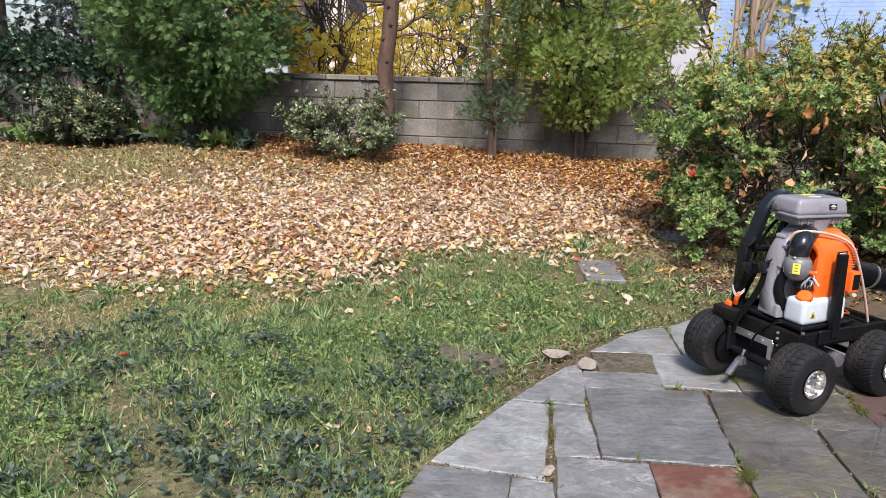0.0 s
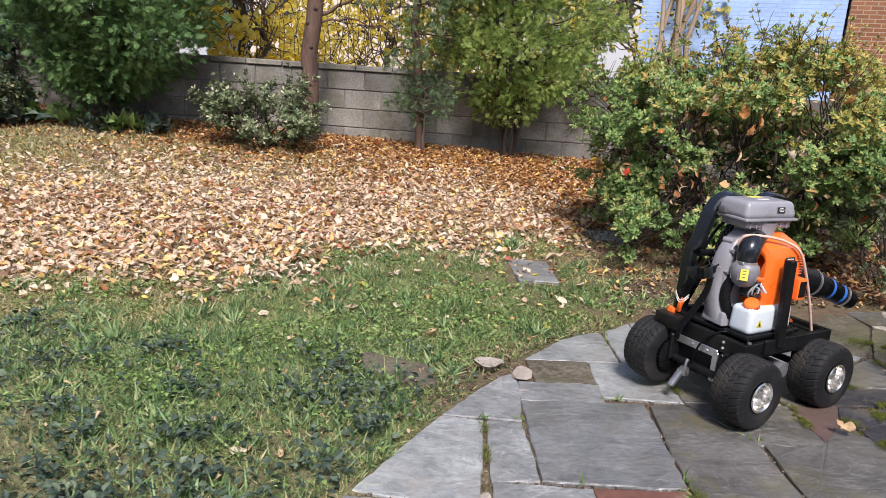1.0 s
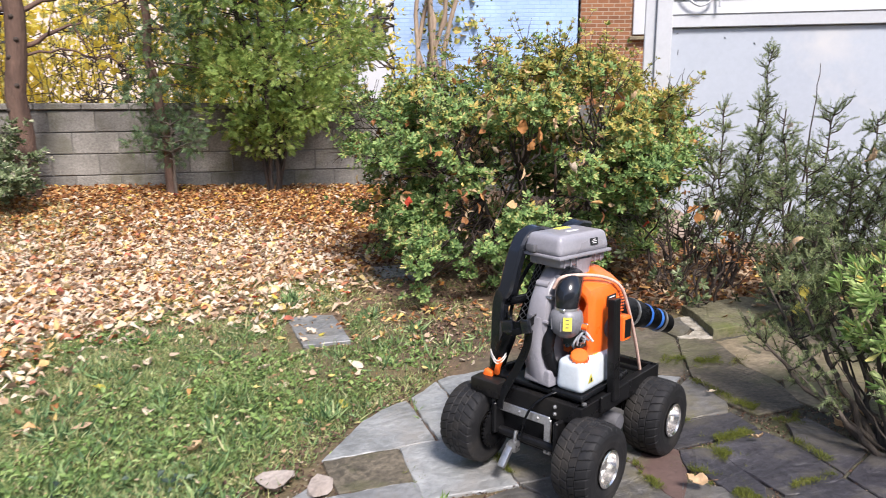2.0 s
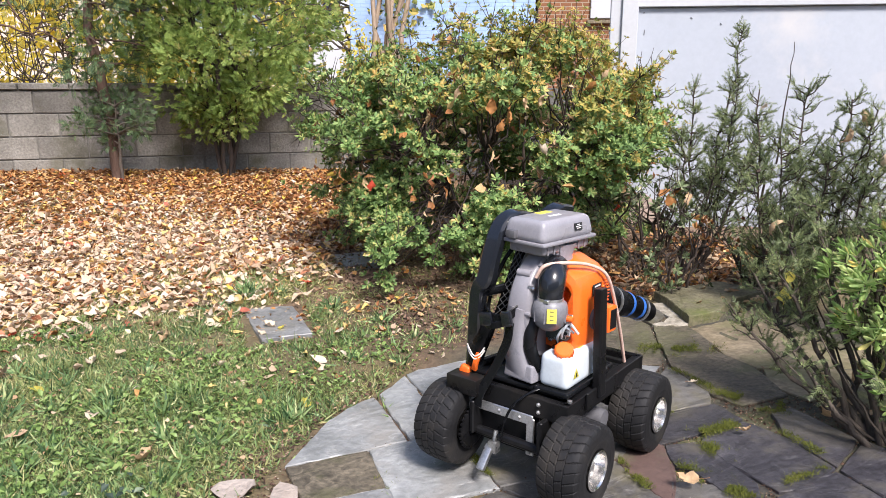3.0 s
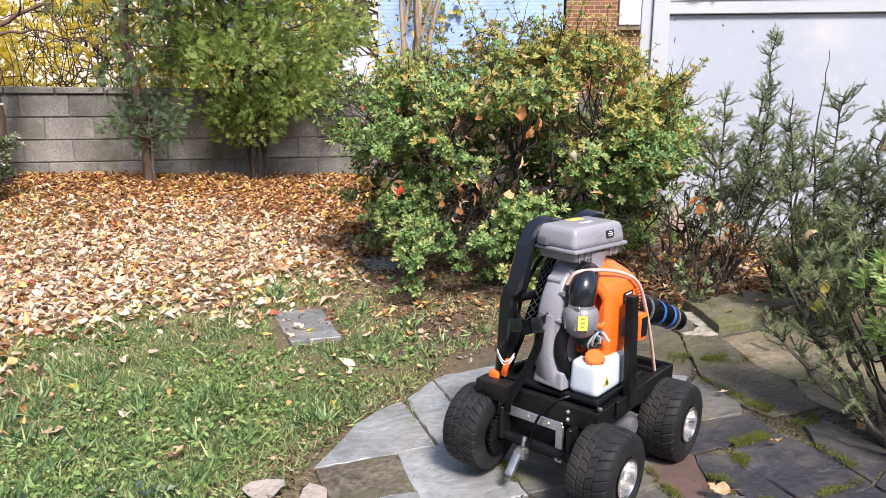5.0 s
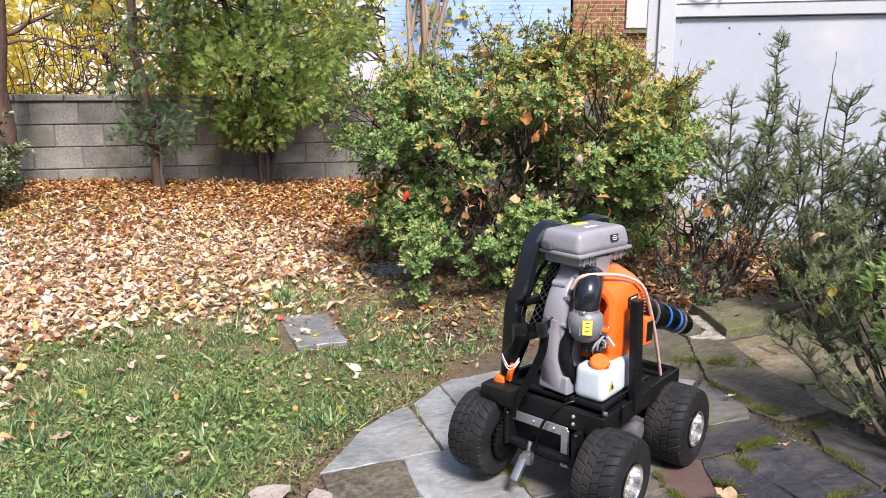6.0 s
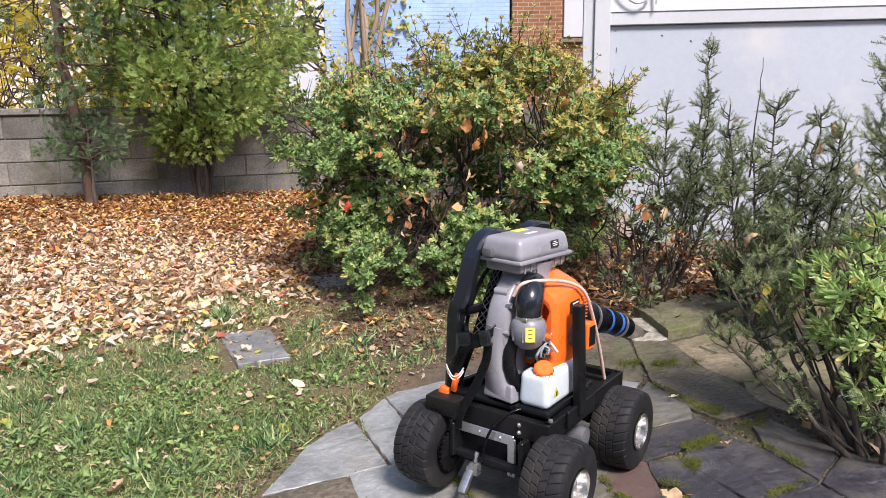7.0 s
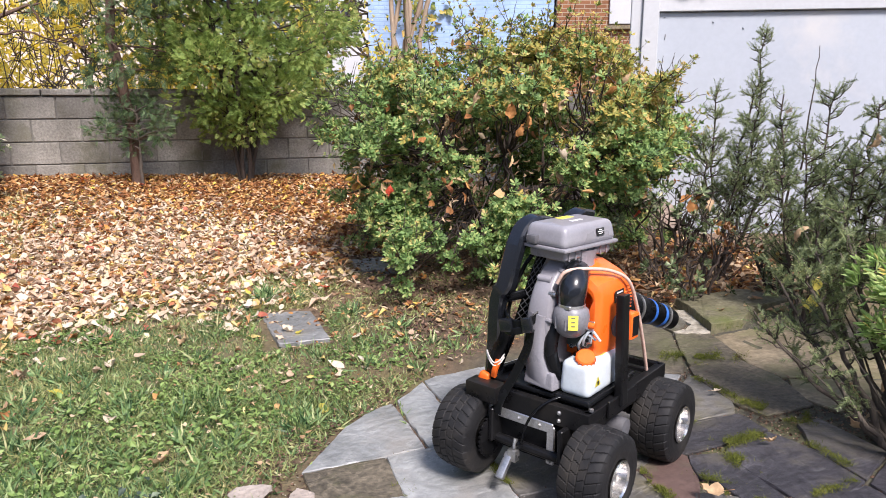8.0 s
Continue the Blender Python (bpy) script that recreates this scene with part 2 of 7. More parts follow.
BLUE_BRICK = brick_paint("blue_painted_brick", (0.33, 0.47, 0.74), (0.36, 0.50, 0.77), (0.305, 0.44, 0.71))
RED_BRICK = brick_paint("red_brick", (0.20, 0.082, 0.036), (0.29, 0.125, 0.056), (0.36, 0.28, 0.20))
FAR_WALL = surface("far_house_wall", (0.66, 0.54, 0.45), (0.76, 0.66, 0.57), 0.9, 1.5, 20, 0.2, 0.004)
FAR_ROOF = surface("far_roof", (0.12, 0.1, 0.09), (0.18, 0.16, 0.15), 0.9, 2, 20, 0.3, 0.01)
GLASS_DARK = surface("dark_window", (0.03, 0.035, 0.045), (0.05, 0.055, 0.065), 0.12, 2, 20, 0)

AZALEA = leafy("azalea_leaf", [(0.0, (0.052, 0.085, 0.028)), (0.2, (0.115, 0.20, 0.066)), (0.45, (0.205, 0.335, 0.108)), (0.66, (0.33, 0.45, 0.15)), (0.80, (0.50, 0.53, 0.19)), (0.89, (0.70, 0.54, 0.18)), (0.95, (0.74, 0.58, 0.40)), (1.0, (0.46, 0.20, 0.08))], 0.48, 0.34, 0.25, drift=0.4, drift_scale=6.0)
AZALEA_GOLD = leafy("azalea_gold_leaf", [(0.0, (0.12, 0.19, 0.045)), (0.35, (0.27, 0.31, 0.08)), (0.6, (0.47, 0.40, 0.10)), (0.85, (0.60, 0.37, 0.11)), (0.94, (0.66, 0.52, 0.36)), (1.0, (0.34, 0.15, 0.07))], 0.48, 0.3, 0.25, drift=0.4, drift_scale=8.0)
AZALEA_NEAR = leafy("bright_azalea_leaf", [(0.0, (0.20, 0.34, 0.09)), (0.5, (0.40, 0.56, 0.18)), (0.86, (0.58, 0.68, 0.28)), (1.0, (0.72, 0.55, 0.14))], 0.45, 0.45)
YEW = leafy("yew_needle", [(0.0, (0.07, 0.095, 0.048)), (0.35, (0.145, 0.19, 0.085)), (0.7, (0.245, 0.295, 0.13)), (0.92, (0.37, 0.40, 0.17)), (1.0, (0.48, 0.41, 0.18))], 0.45, 0.35, 0.35, drift=0.35, drift_scale=9.0)
ARBOR = leafy("arborvitae_spray", [(0.0, (0.055, 0.09, 0.024)), (0.25, (0.15, 0.24, 0.055)), (0.55, (0.30, 0.41, 0.10)), (0.78, (0.46, 0.53, 0.16)), (0.91, (0.56, 0.46, 0.18)), (1.0, (0.46, 0.27, 0.13))], 0.6, 0.45, drift=0.6, drift_scale=4.5)
ARBOR_DARK = leafy("dark_conifer_spray", [(0.0, (0.03, 0.065, 0.024)), (0.35, (0.085, 0.165, 0.055)), (0.7, (0.155, 0.27, 0.085)), (0.93, (0.25, 0.36, 0.13)), (1.0, (0.36, 0.32, 0.13))], 0.65, 0.3, drift=0.5, drift_scale=3.0)
SPRUCE = leafy("spruce_spray", [(0.0, (0.03, 0.05, 0.045)), (0.6, (0.065, 0.095, 0.085)), (0.95, (0.12, 0.15, 0.12)), (1.0, (0.4, 0.3, 0.12))], 0.6, 0.2)
CEDAR = leafy("feathery_conifer_spray", [(0.0, (0.06, 0.11, 0.05)), (0.6, (0.11, 0.18, 0.08)), (1.0, (0.2, 0.26, 0.11))], 0.6, 0.25)
IVY = leafy("ivy_leaf", [(0.0, (0.02, 0.045, 0.028)), (0.6, (0.05, 0.095, 0.055)), (0.92, (0.09, 0.15, 0.08)), (1.0, (0.26, 0.26, 0.12))], 0.28, 0.12, 0.5)
RHODO = leafy("low_shrub_leaf", [(0.0, (0.06, 0.09, 0.035)), (0.5, (0.13, 0.175, 0.075)), (0.85, (0.24, 0.28, 0.14)), (1.0, (0.6, 0.56, 0.4))], 0.45, 0.2)
LAUREL = leafy("yellowing_shrub_leaf", [(0.0, (0.03, 0.05, 0.03)), (0.5, (0.08, 0.12, 0.06)), (0.85, (0.17, 0.21, 0.09)), (1.0, (0.55, 0.44, 0.2))], 0.45, 0.2)
YELLOW_TREE = leafy("yellow_autumn_leaf", [(0.0, (0.86, 0.68, 0.09)), (0.5, (0.96, 0.83, 0.18)), (0.9, (0.98, 0.90, 0.32)), (1.0, (0.78, 0.74, 0.22))], 0.5, 0.7)
GREEN_FAR = leafy("far_green_leaf", [(0.0, (0.03, 0.06, 0.02)), (0.6, (0.07, 0.12, 0.03)), (1.0, (0.2, 0.2, 0.05))], 0.6, 0.3)
LEAF_PALE = leafy("pale_dry_leaf", [(0.0, (0.26, 0.13, 0.08)), (0.06, (0.48, 0.31, 0.19)), (0.22, (0.64, 0.47, 0.33)), (0.50, (0.74, 0.61, 0.46)), (0.76, (0.82, 0.71, 0.56)), (0.83, (0.82, 0.64, 0.24)), (0.93, (0.72, 0.47, 0.20)), (1.0, (0.46, 0.13, 0.09))], 0.55, 0.3, fine=60)
LEAF_RUST = leafy("rust_leaf", [(0.0, (0.12, 0.046, 0.022)), (0.25, (0.26, 0.105, 0.04)), (0.5, (0.42, 0.19, 0.062)), (0.72, (0.56, 0.31, 0.11)), (0.88, (0.72, 0.52, 0.30)), (0.96, (0.80, 0.56, 0.10)), (1.0, (0.42, 0.09, 0.04))], 0.6, 0.2, fine=60)
LEAF_MULCH = leafy("mulch_crumb", [(0.0, (0.05, 0.028, 0.02)), (0.6, (0.13, 0.075, 0.05)), (0.9, (0.24, 0.15, 0.1)), (1.0, (0.5, 0.4, 0.3))], 0.7, 0.1)
GRASS = leafy("grass_blade", [(0.0, (0.05, 0.06, 0.024)), (0.2, (0.125, 0.16, 0.055)), (0.45, (0.215, 0.27, 0.095)), (0.66, (0.35, 0.385, 0.155)), (0.84, (0.49, 0.45, 0.22)), (1.0, (0.60, 0.49, 0.31))], 0.45, 0.25, drift=0.6, drift_scale=4.5)
GRASS_LONG = leafy("long_grass_blade", [(0.0, (0.04, 0.085, 0.036)), (0.3, (0.11, 0.20, 0.08)), (0.65, (0.22, 0.34, 0.135)), (0.9, (0.36, 0.47, 0.20)), (1.0, (0.56, 0.52, 0.28))], 0.5, 0.25)
GRASS_DRY = leafy("dry_grass_blade", [(0.0, (0.13, 0.14, 0.05)), (0.4, (0.33, 0.33, 0.12)), (0.75, (0.52, 0.48, 0.22)), (1.0, (0.72, 0.62, 0.40))], 0.5, 0.25)
RED_LEAF = leafy("red_fallen_leaf", [(0.0, (0.55, 0.05, 0.03)), (1.0, (0.7, 0.12, 0.06))], 0.5, 0.3)
WEED = leafy("weed_leaf", [(0.0, (0.05, 0.09, 0.025)), (0.3, (0.12, 0.20, 0.055)), (0.65, (0.24, 0.35, 0.10)), (1.0, (0.38, 0.48, 0.18))], 0.45, 0.25, drift=0.4, drift_scale=6.0)
WEED_BLUE = leafy("dark_clover_leaf", [(0.0, (0.03, 0.05, 0.036)), (0.6, (0.06, 0.09, 0.065)), (0.9, (0.11, 0.15, 0.10)), (1.0, (0.2, 0.25, 0.16))], 0.55, 0.15)
MOSS = leafy("moss_tuft", [(0.0, (0.06, 0.075, 0.012)), (0.6, (0.13, 0.15, 0.022)), (1.0, (0.24, 0.235, 0.05))], 0.9, 0.2, drift=0.5, drift_scale=14.0)
DRY_LEAF = leafy("curled_dry_leaf", [(0.0, (0.34, 0.18, 0.09)), (0.5, (0.55, 0.38, 0.22)), (1.0, (0.66, 0.52, 0.36))], 0.6, 0.25)


def ground_material():
    m, nt, b = nodes_of("lawn_soil")
    a = noise_of(nt, 1.7, 5, 0.6)
    f = noise_of(nt, 40, 4, 0.7)
    col = ramp_of(nt, [(0.32, (0.075, 0.046, 0.030)), (0.5, (0.125, 0.083, 0.050)), (0.66, (0.125, 0.105, 0.045))], a)
    tone = ramp_of(nt, [(0.25, (0.55,) * 3), (0.75, (1.3,) * 3)], f)
    paved = nt.nodes.new("ShaderNodeSeparateXYZ")
    nt.links.new(nt.nodes.new("ShaderNodeNewGeometry").outputs["Position"], paved.inputs[0])
    inside = []
    for axis, lo, hi in ((0, 0.75, 0.95), (1, 3.45, 3.3), (0, 2.5, 2.2), (1, 0.9, 1.1)):
        r = nt.nodes.new("ShaderNodeMapRange")
        r.inputs["From Min"].default_value, r.inputs["From Max"].default_value = lo, hi
        nt.links.new(paved.outputs[axis], r.inputs["Value"])
        inside.append(r.outputs[0])
    product = inside[0]
    for other in inside[1:]:
        both = nt.nodes.new("ShaderNodeMath")
        both.operation = "MULTIPLY"
        nt.links.new(product, both.inputs[0])
        nt.links.new(other, both.inputs[1])
        product = both.outputs[0]
    grit = ramp_of(nt, [(0.35, (0.06, 0.054, 0.045)), (0.55, (0.085, 0.08, 0.05)), (0.72, (0.10, 0.105, 0.035))], noise_of(nt, 5.0, 5, 0.6))
    col = mixed(nt, col, grit, both.outputs[0])
    worn = nt.nodes.new("ShaderNodeMapRange")          # old thatch under the open lawn
    worn.inputs["From Min"].default_value, worn.inputs["From Max"].default_value = 0.45, -0.4
    nt.links.new(paved.outputs[0], worn.inputs["Value"])
    thatch = ramp_of(nt, [(0.3, (0.07, 0.065, 0.032)), (0.5, (0.14, 0.128, 0.06)), (0.7, (0.26, 0.225, 0.12))], noise_of(nt, 16.0, 5, 0.7))
    back = nt.nodes.new("ShaderNodeMapRange")
    back.inputs["From Min"].default_value, back.inputs["From Max"].default_value = 1.0, -0.6
    nt.links.new(paved.outputs[1], back.inputs["Value"])
    either = nt.nodes.new("ShaderNodeMath")
    either.operation = "MAXIMUM"
    nt.links.new(worn.outputs[0], either.inputs[0])
    nt.links.new(back.outputs[0], either.inputs[1])
    col = mixed(nt, col, thatch, either.outputs[0])
    mould = nt.nodes.new("ShaderNodeMapRange")
    mould.inputs["From Min"].default_value, mould.inputs["From Max"].default_value = 3.9, 4.6
    nt.links.new(paved.outputs[1], mould.inputs["Value"])
    brown = ramp_of(nt, [(0.3, (0.12, 0.075, 0.045)), (0.7, (0.24, 0.16, 0.10))], noise_of(nt, 22.0, 5, 0.7))
    col = mixed(nt, col, brown, mould.outputs[0])
    col = mixed(nt, col, tone, 1.0, "MULTIPLY")
    nt.links.new(col, b.inputs["Base Color"])
    b.inputs["Roughness"].default_value = 0.95
    bp = nt.nodes.new("ShaderNodeBump")
    bp.inputs["Strength"].default_value, bp.inputs["Distance"].default_value = 0.8, 0.015
    nt.links.new(f, bp.inputs["Height"])
    nt.links.new(bp.outputs[0], b.inputs["Normal"])
    return m


SOIL = ground_material()


# ---- building helpers ----
def mesh_of(name, verts, faces, mat, smooth=False):
    me = bpy.data.meshes.new(name)
    verts = np.asarray(verts, dtype=np.float32)
    faces = np.asarray(faces, dtype=np.int32)
    k = faces.shape[1]
    me.vertices.add(len(verts))
    me.vertices.foreach_set("co", verts.ravel())
    me.loops.add(faces.size)
    me.loops.foreach_set("vertex_index", faces.ravel())
    me.polygons.add(len(faces))
    me.polygons.foreach_set("loop_start", np.arange(0, faces.size, k, dtype=np.int32))
    me.update(calc_edges=True)
    me.polygons.foreach_set("use_smooth", np.full(len(faces), smooth))
    me.materials.append(mat)
    me.validate()
    return me


def thing(name, at, label, category, group="", kind="", turn=0.0):
    ob = new(name)
    ob.empty_display_size = 0.1
    ob.matrix_world = pose(*at, 0, 0, turn)
    return tagged(ob, label, category, group, kind)


def hang(name, me, parent, label=""):
    ob = new(name, me)
    ob.parent = parent
    return tagged(ob, label)


def part(name, bm, mat, parent, label="", smooth=None):
    me = bpy.data.meshes.new(name)
    bmesh.ops.recalc_face_normals(bm, faces=bm.faces)
    bm.to_mesh(me)
    bm.free()
    me.materials.append(mat)
    if smooth:
        me.polygons.foreach_set("use_smooth", np.full(len(me.polygons), True))
        me.set_sharp_from_angle(angle=radians(smooth))
    ob = new(name, me)
    if parent is not None:
        ob.parent = parent
    return tagged(ob, label)


def box(bm, c, s, bevel=0.0, seg=2, m=None):
    """A box with its centre at c and sides s, its edges rounded; m turns it first."""
    r = bmesh.ops.create_cube(bm, size=1.0)["verts"]
    for v in r:
        v.co = Vector((v.co.x * s[0], v.co.y * s[1], v.co.z * s[2]))
    if bevel:
        es = list({e for v in r for e in v.link_edges})
        out = bmesh.ops.bevel(bm, geom=es, offset=bevel, segments=seg, profile=0.6, affect="EDGES")
        r = list({v for f in out["faces"] for v in f.verts} | {v for v in r if v.is_valid})
    mm = Matrix.Translation(c) @ (m if m is not None else Matrix())
    bmesh.ops.transform(bm, matrix=mm, verts=r)
    return r


def pipe(bm, pts, r, seg=10, closed_ends=True, radii=None):
    """A round bar along the points."""
    pts = [Vector(p) for p in pts]
    rings, prev = [], None
    for i, p in enumerate(pts):
        d = (pts[min(i + 1, len(pts) - 1)] - pts[max(i - 1, 0)]).normalized()
        if prev is None:
            a = Vector((0, 0, 1)) if abs(d.z) < 0.9 else Vector((1, 0, 0))
            x = d.cross(a).normalized()
        else:
            x = (prev - d * prev.dot(d)).normalized()
        prev = x
        y = d.cross(x)
        rr = radii[i] if radii else r
        rings.append([bm.verts.new(p + (x * math.cos(t) + y * math.sin(t)) * rr) for t in (2 * math.pi * k / seg for k in range(seg))])
    for a, b in zip(rings, rings[1:]):
        for k in range(seg):
            bm.faces.new((a[k], a[(k + 1) % seg], b[(k + 1) % seg], b[k]))
    if closed_ends:
        bm.faces.new(rings[0][::-1])
        bm.faces.new(rings[-1])


def lathe(bm, profile, seg=32, m=None):
    """Turns a profile of (radius, along) round the y axis."""
    rings = []
    for r, a in profile:
        rings.append([bm.verts.new((r * math.cos(t), a, r * math.sin(t))) for t in (2 * math.pi * k / seg for k in range(seg))])
    vs = [v for ring in rings for v in ring]
    for a, b in zip(rings, rings[1:]):
        for k in range(seg):
            bm.faces.new((a[k], a[(k + 1) % seg], b[(k + 1) % seg], b[k]))
    if m is not None:
        bmesh.ops.transform(bm, matrix=m, verts=vs)
    return vs


def arc(points, n=8):
    """A smooth line through the points."""
    p = [Vector(q) for q in points]
    p = [p[0] * 2 - p[1]] + p + [p[-1] * 2 - p[-2]]
    out = []
    for a, b, c, d in zip(p, p[1:], p[2:], p[3:]):
        for k in range(n):
            t = k / n
            out.append(0.5 * ((2 * b) + (c - a) * t + (2 * a - 5 * b + 4 * c - d) * t * t + (3 * b - a - 3 * c + d) * t ** 3))
    return out + [p[-2]]


def frames_for(normals, spin):
    """Axes for pieces whose y points along the normals."""
    y = normals / np.linalg.norm(normals, axis=1, keepdims=True)
    ref = np.where(np.abs(y[:, 2:3]) < 0.9, np.array([[0, 0, 1.0]]), np.array([[1.0, 0, 0]]))
    x = np.cross(y, ref)
    x /= np.linalg.norm(x, axis=1, keepdims=True)
    z = np.cross(x, y)
    c, s = np.cos(spin)[:, None], np.sin(spin)[:, None]
    return np.stack([x * c + z * s, y, z * c - x * s], axis=2)


def strew(templates, pos, frames, size, which=None):
    """Vertices and faces of many copies of small templates, all in one mesh."""
    n = len(pos)
    which = rng.integers(0, len(templates), n) if which is None else which
    vs, fs, base = [], [], 0
    for k, (tv, tf) in enumerate(templates):
        i = np.nonzero(which == k)[0]
        if not len(i):
            continue
        v = np.einsum("nij,vj->nvi", frames[i], tv) * size[i][:, None, None] + pos[i][:, None, :]
        vs.append(v.reshape(-1, 3))
        fs.append((tf[None] + (np.arange(len(i)) * len(tv))[:, None, None] + base).reshape(-1, tf.shape[1]))
        base += len(i) * len(tv)
    return np.concatenate(vs), np.concatenate(fs)


def leaf_shape(w=0.4, fold=0.12, droop=0.15):
    v = np.array([(0, 0, 0), (-w * 0.5, 0.42, fold), (0, 0.48, 0.0), (w * 0.5, 0.42, fold), (-w * 0.33, 0.75, fold * 0.7 - droop * 0.4), (w * 0.33, 0.75, fold * 0.7 - droop * 0.4), (0, 1.0, -droop)])
    f = np.array([(0, 2, 1), (0, 3, 2), (1, 2, 4), (2, 3, 5), (4, 2, 6), (2, 5, 6)])
    return v, f


def oval_leaf(w, fold, droop):
    """A dry leaf with a rounded base and a drawn-out tip, folded along its midrib."""
    v = np.array([(0, 0.5, 0), (0, 0, 0), (-w * 0.36, 0.16, fold * 0.7), (-w * 0.5, 0.40, fold), (-w * 0.36, 0.68, fold * 0.7 - droop * 0.35), (0, 1.08, -droop), (w * 0.34, 0.70, fold * 0.7 - droop * 0.35), (w * 0.5, 0.42, fold * 1.1), (w * 0.36, 0.17, fold * 0.6)])
    return v, np.array([(0, k + 1, k) for k in range(1, 8)] + [(0, 1, 8)])


def maple_shape(curl, seed, lobes=5):
    r = np.random.default_rng(seed)
    pts = [(0, -0.14, 0)]
    for k in range(lobes):
        a = -2.1 + 4.2 * k / (lobes - 1)
        q = (0.68, 0.88, 1.0, 0.88, 0.68)[k] * r.uniform(0.88, 1.1) * 0.5
        pts.append((math.sin(a) * q, math.cos(a) * q + 0.1, 0))
        if k < lobes - 1:
            b = a + 0.52
            q = r.uniform(0.35, 0.43)
            pts.append((math.sin(b) * q, math.cos(b) * q + 0.1, 0))
    v = np.array([(0, 0.1, 0)] + pts)
    rr = np.hypot(v[:, 0], v[:, 1])
    tilt = r.uniform(0, 6.28)
    u = v[:, 0] * math.cos(tilt) + v[:, 1] * math.sin(tilt)
    v[:, 2] = curl * u ** 2 * 2.2 + r.normal(0, 0.035, len(v)) + 0.25 * curl * rr
    n = len(v)
    return v, np.array([(0, k, k + 1) for k in range(1, n - 1)] + [(0, n - 1, 1)])


def spray_shape(fingers=6, width=0.16, droop=0.3, seed=1):
    r = np.random.default_rng(seed)
    vs, fs = [], []
    for k in range(fingers):
        s = (k + 1) / fingers
        side = -1 if k % 2 else 1
        root = np.array((0, 0.12 + 0.55 * s, -droop * 0.4 * s * s))
        a = side * (0.75 - 0.45 * s) + r.normal(0, 0.08)
        ln = 0.5 - 0.2 * s
        d = np.array((math.sin(a), math.cos(a), -droop * (0.3 + s * 0.5)))
        x = np.array((math.cos(a), -math.sin(a), 0)) * width * 0.5
        b = len(vs)
        vs += [root, root + d * ln * 0.55 + x, root + d * ln, root + d * ln * 0.55 - x]
        fs += [(b, b + 1, b + 2), (b, b + 2, b + 3)]
    b = len(vs)
    vs += [(-0.02, 0, 0), (0.02, 0, 0), (0, 0.8, -droop * 0.3)]
    fs += [(b, b + 1, b + 2)]
    return np.array(vs), np.array(fs)


def needle_twig(n=26, seed=1, length=1.0, needle=0.24):
    r = np.random.default_rng(seed)
    vs, fs = [], []
    for k in range(n):
        s = (k + 0.5) / n
        side = -1 if k % 2 else 1
        root = np.array((0, s * length, 0.02 * math.sin(s * 9)))
        d = np.array((side * 0.8, 0.6, r.normal(0.12, 0.55)))
        d = d / np.linalg.norm(d) * needle * (1.05 - 0.5 * s)
        w = np.array((0, 0.042, 0.014))
        b = len(vs)
        vs += [root - w, root + w, root + d]
        fs += [(b, b + 1, b + 2)]
    b = len(vs)
    vs += [(-0.012, 0, 0), (0.012, 0, 0), (0, length * 1.03, 0)]
    fs += [(b, b + 1, b + 2)]
    return np.array(vs), np.array(fs)


def rosette(n=8, w=0.42, tilt=0.6, seed=1):
    """A whorl of leaves at a twig's end; y points along the twig."""
    r = np.random.default_rng(seed)
    lv = np.array([(0, 0, 0), (-w * 0.5, 0.62, 0.06), (0, 0.55, 0.0), (w * 0.5, 0.62, 0.06), (-w * 0.2, 0.94, -0.05), (w * 0.2, 0.94, -0.05)])
    lf = np.array([(0, 2, 1), (0, 3, 2), (1, 2, 4), (2, 3, 5), (2, 5, 4)])
    vs, fs = [], []
    for k in range(n):
        a = 2 * math.pi * k / n + r.normal(0, 0.25)
        t = tilt + r.normal(0, 0.22)
        s = r.uniform(0.7, 1.1)
        m = np.array(Euler((t * 1.0, 0, 0)).to_matrix())           # lean away from the twig
        q = np.array(Euler((0, a, 0)).to_matrix())
        fs.append(lf + len(vs) * len(lv))
        vs.append((q @ m @ (lv * s).T).T)
    return np.concatenate(vs), np.concatenate(fs)


def tubes(paths, sides=5):
    """Tapered limbs: each path is (points, first radius, last radius)."""
    vs, fs, base = [], [], 0
    for pts, r0, r1 in paths:
        p = np.asarray(pts, float)
        d = np.gradient(p, axis=0)
        d /= np.linalg.norm(d, axis=1, keepdims=True) + 1e-9
        ref = np.array((0.31, 0.95, 0.05)) if abs(d[0][2]) > 0.5 else np.array((0.1, 0.05, 0.99))
        x = np.cross(d, ref)
        x /= np.linalg.norm(x, axis=1, keepdims=True) + 1e-9
        y = np.cross(d, x)
        rad = np.linspace(r0, r1, len(p))
        ang = np.arange(sides) * 2 * math.pi / sides
        ring = p[:, None] + rad[:, None, None] * (x[:, None] * np.cos(ang)[None, :, None] + y[:, None] * np.sin(ang)[None, :, None])
        vs.append(ring.reshape(-1, 3))
        k, n = np.arange(sides), len(p)
        for i in range(n - 1):
            a, b = base + i * sides, base + (i + 1) * sides
            fs.append(np.stack([a + k, a + (k + 1) % sides, b + (k + 1) % sides, b + k], 1))
        base += n * sides
    return np.concatenate(vs), np.concatenate(fs)


def limb(a, b, sag=0.1, n=7, wob=0.02):
    """A bent line from a to b for a limb."""
    a, b = np.asarray(a, float), np.asarray(b, float)
    t = np.linspace(0, 1, n)[:, None]
    ln = np.linalg.norm(b - a)
    p = a + (b - a) * t
    p[:, 2] += (4 * t[:, 0] * (1 - t[:, 0])) * sag * ln
    p[1:-1] += rng.normal(0, wob * ln, (n - 2, 3))
    return p


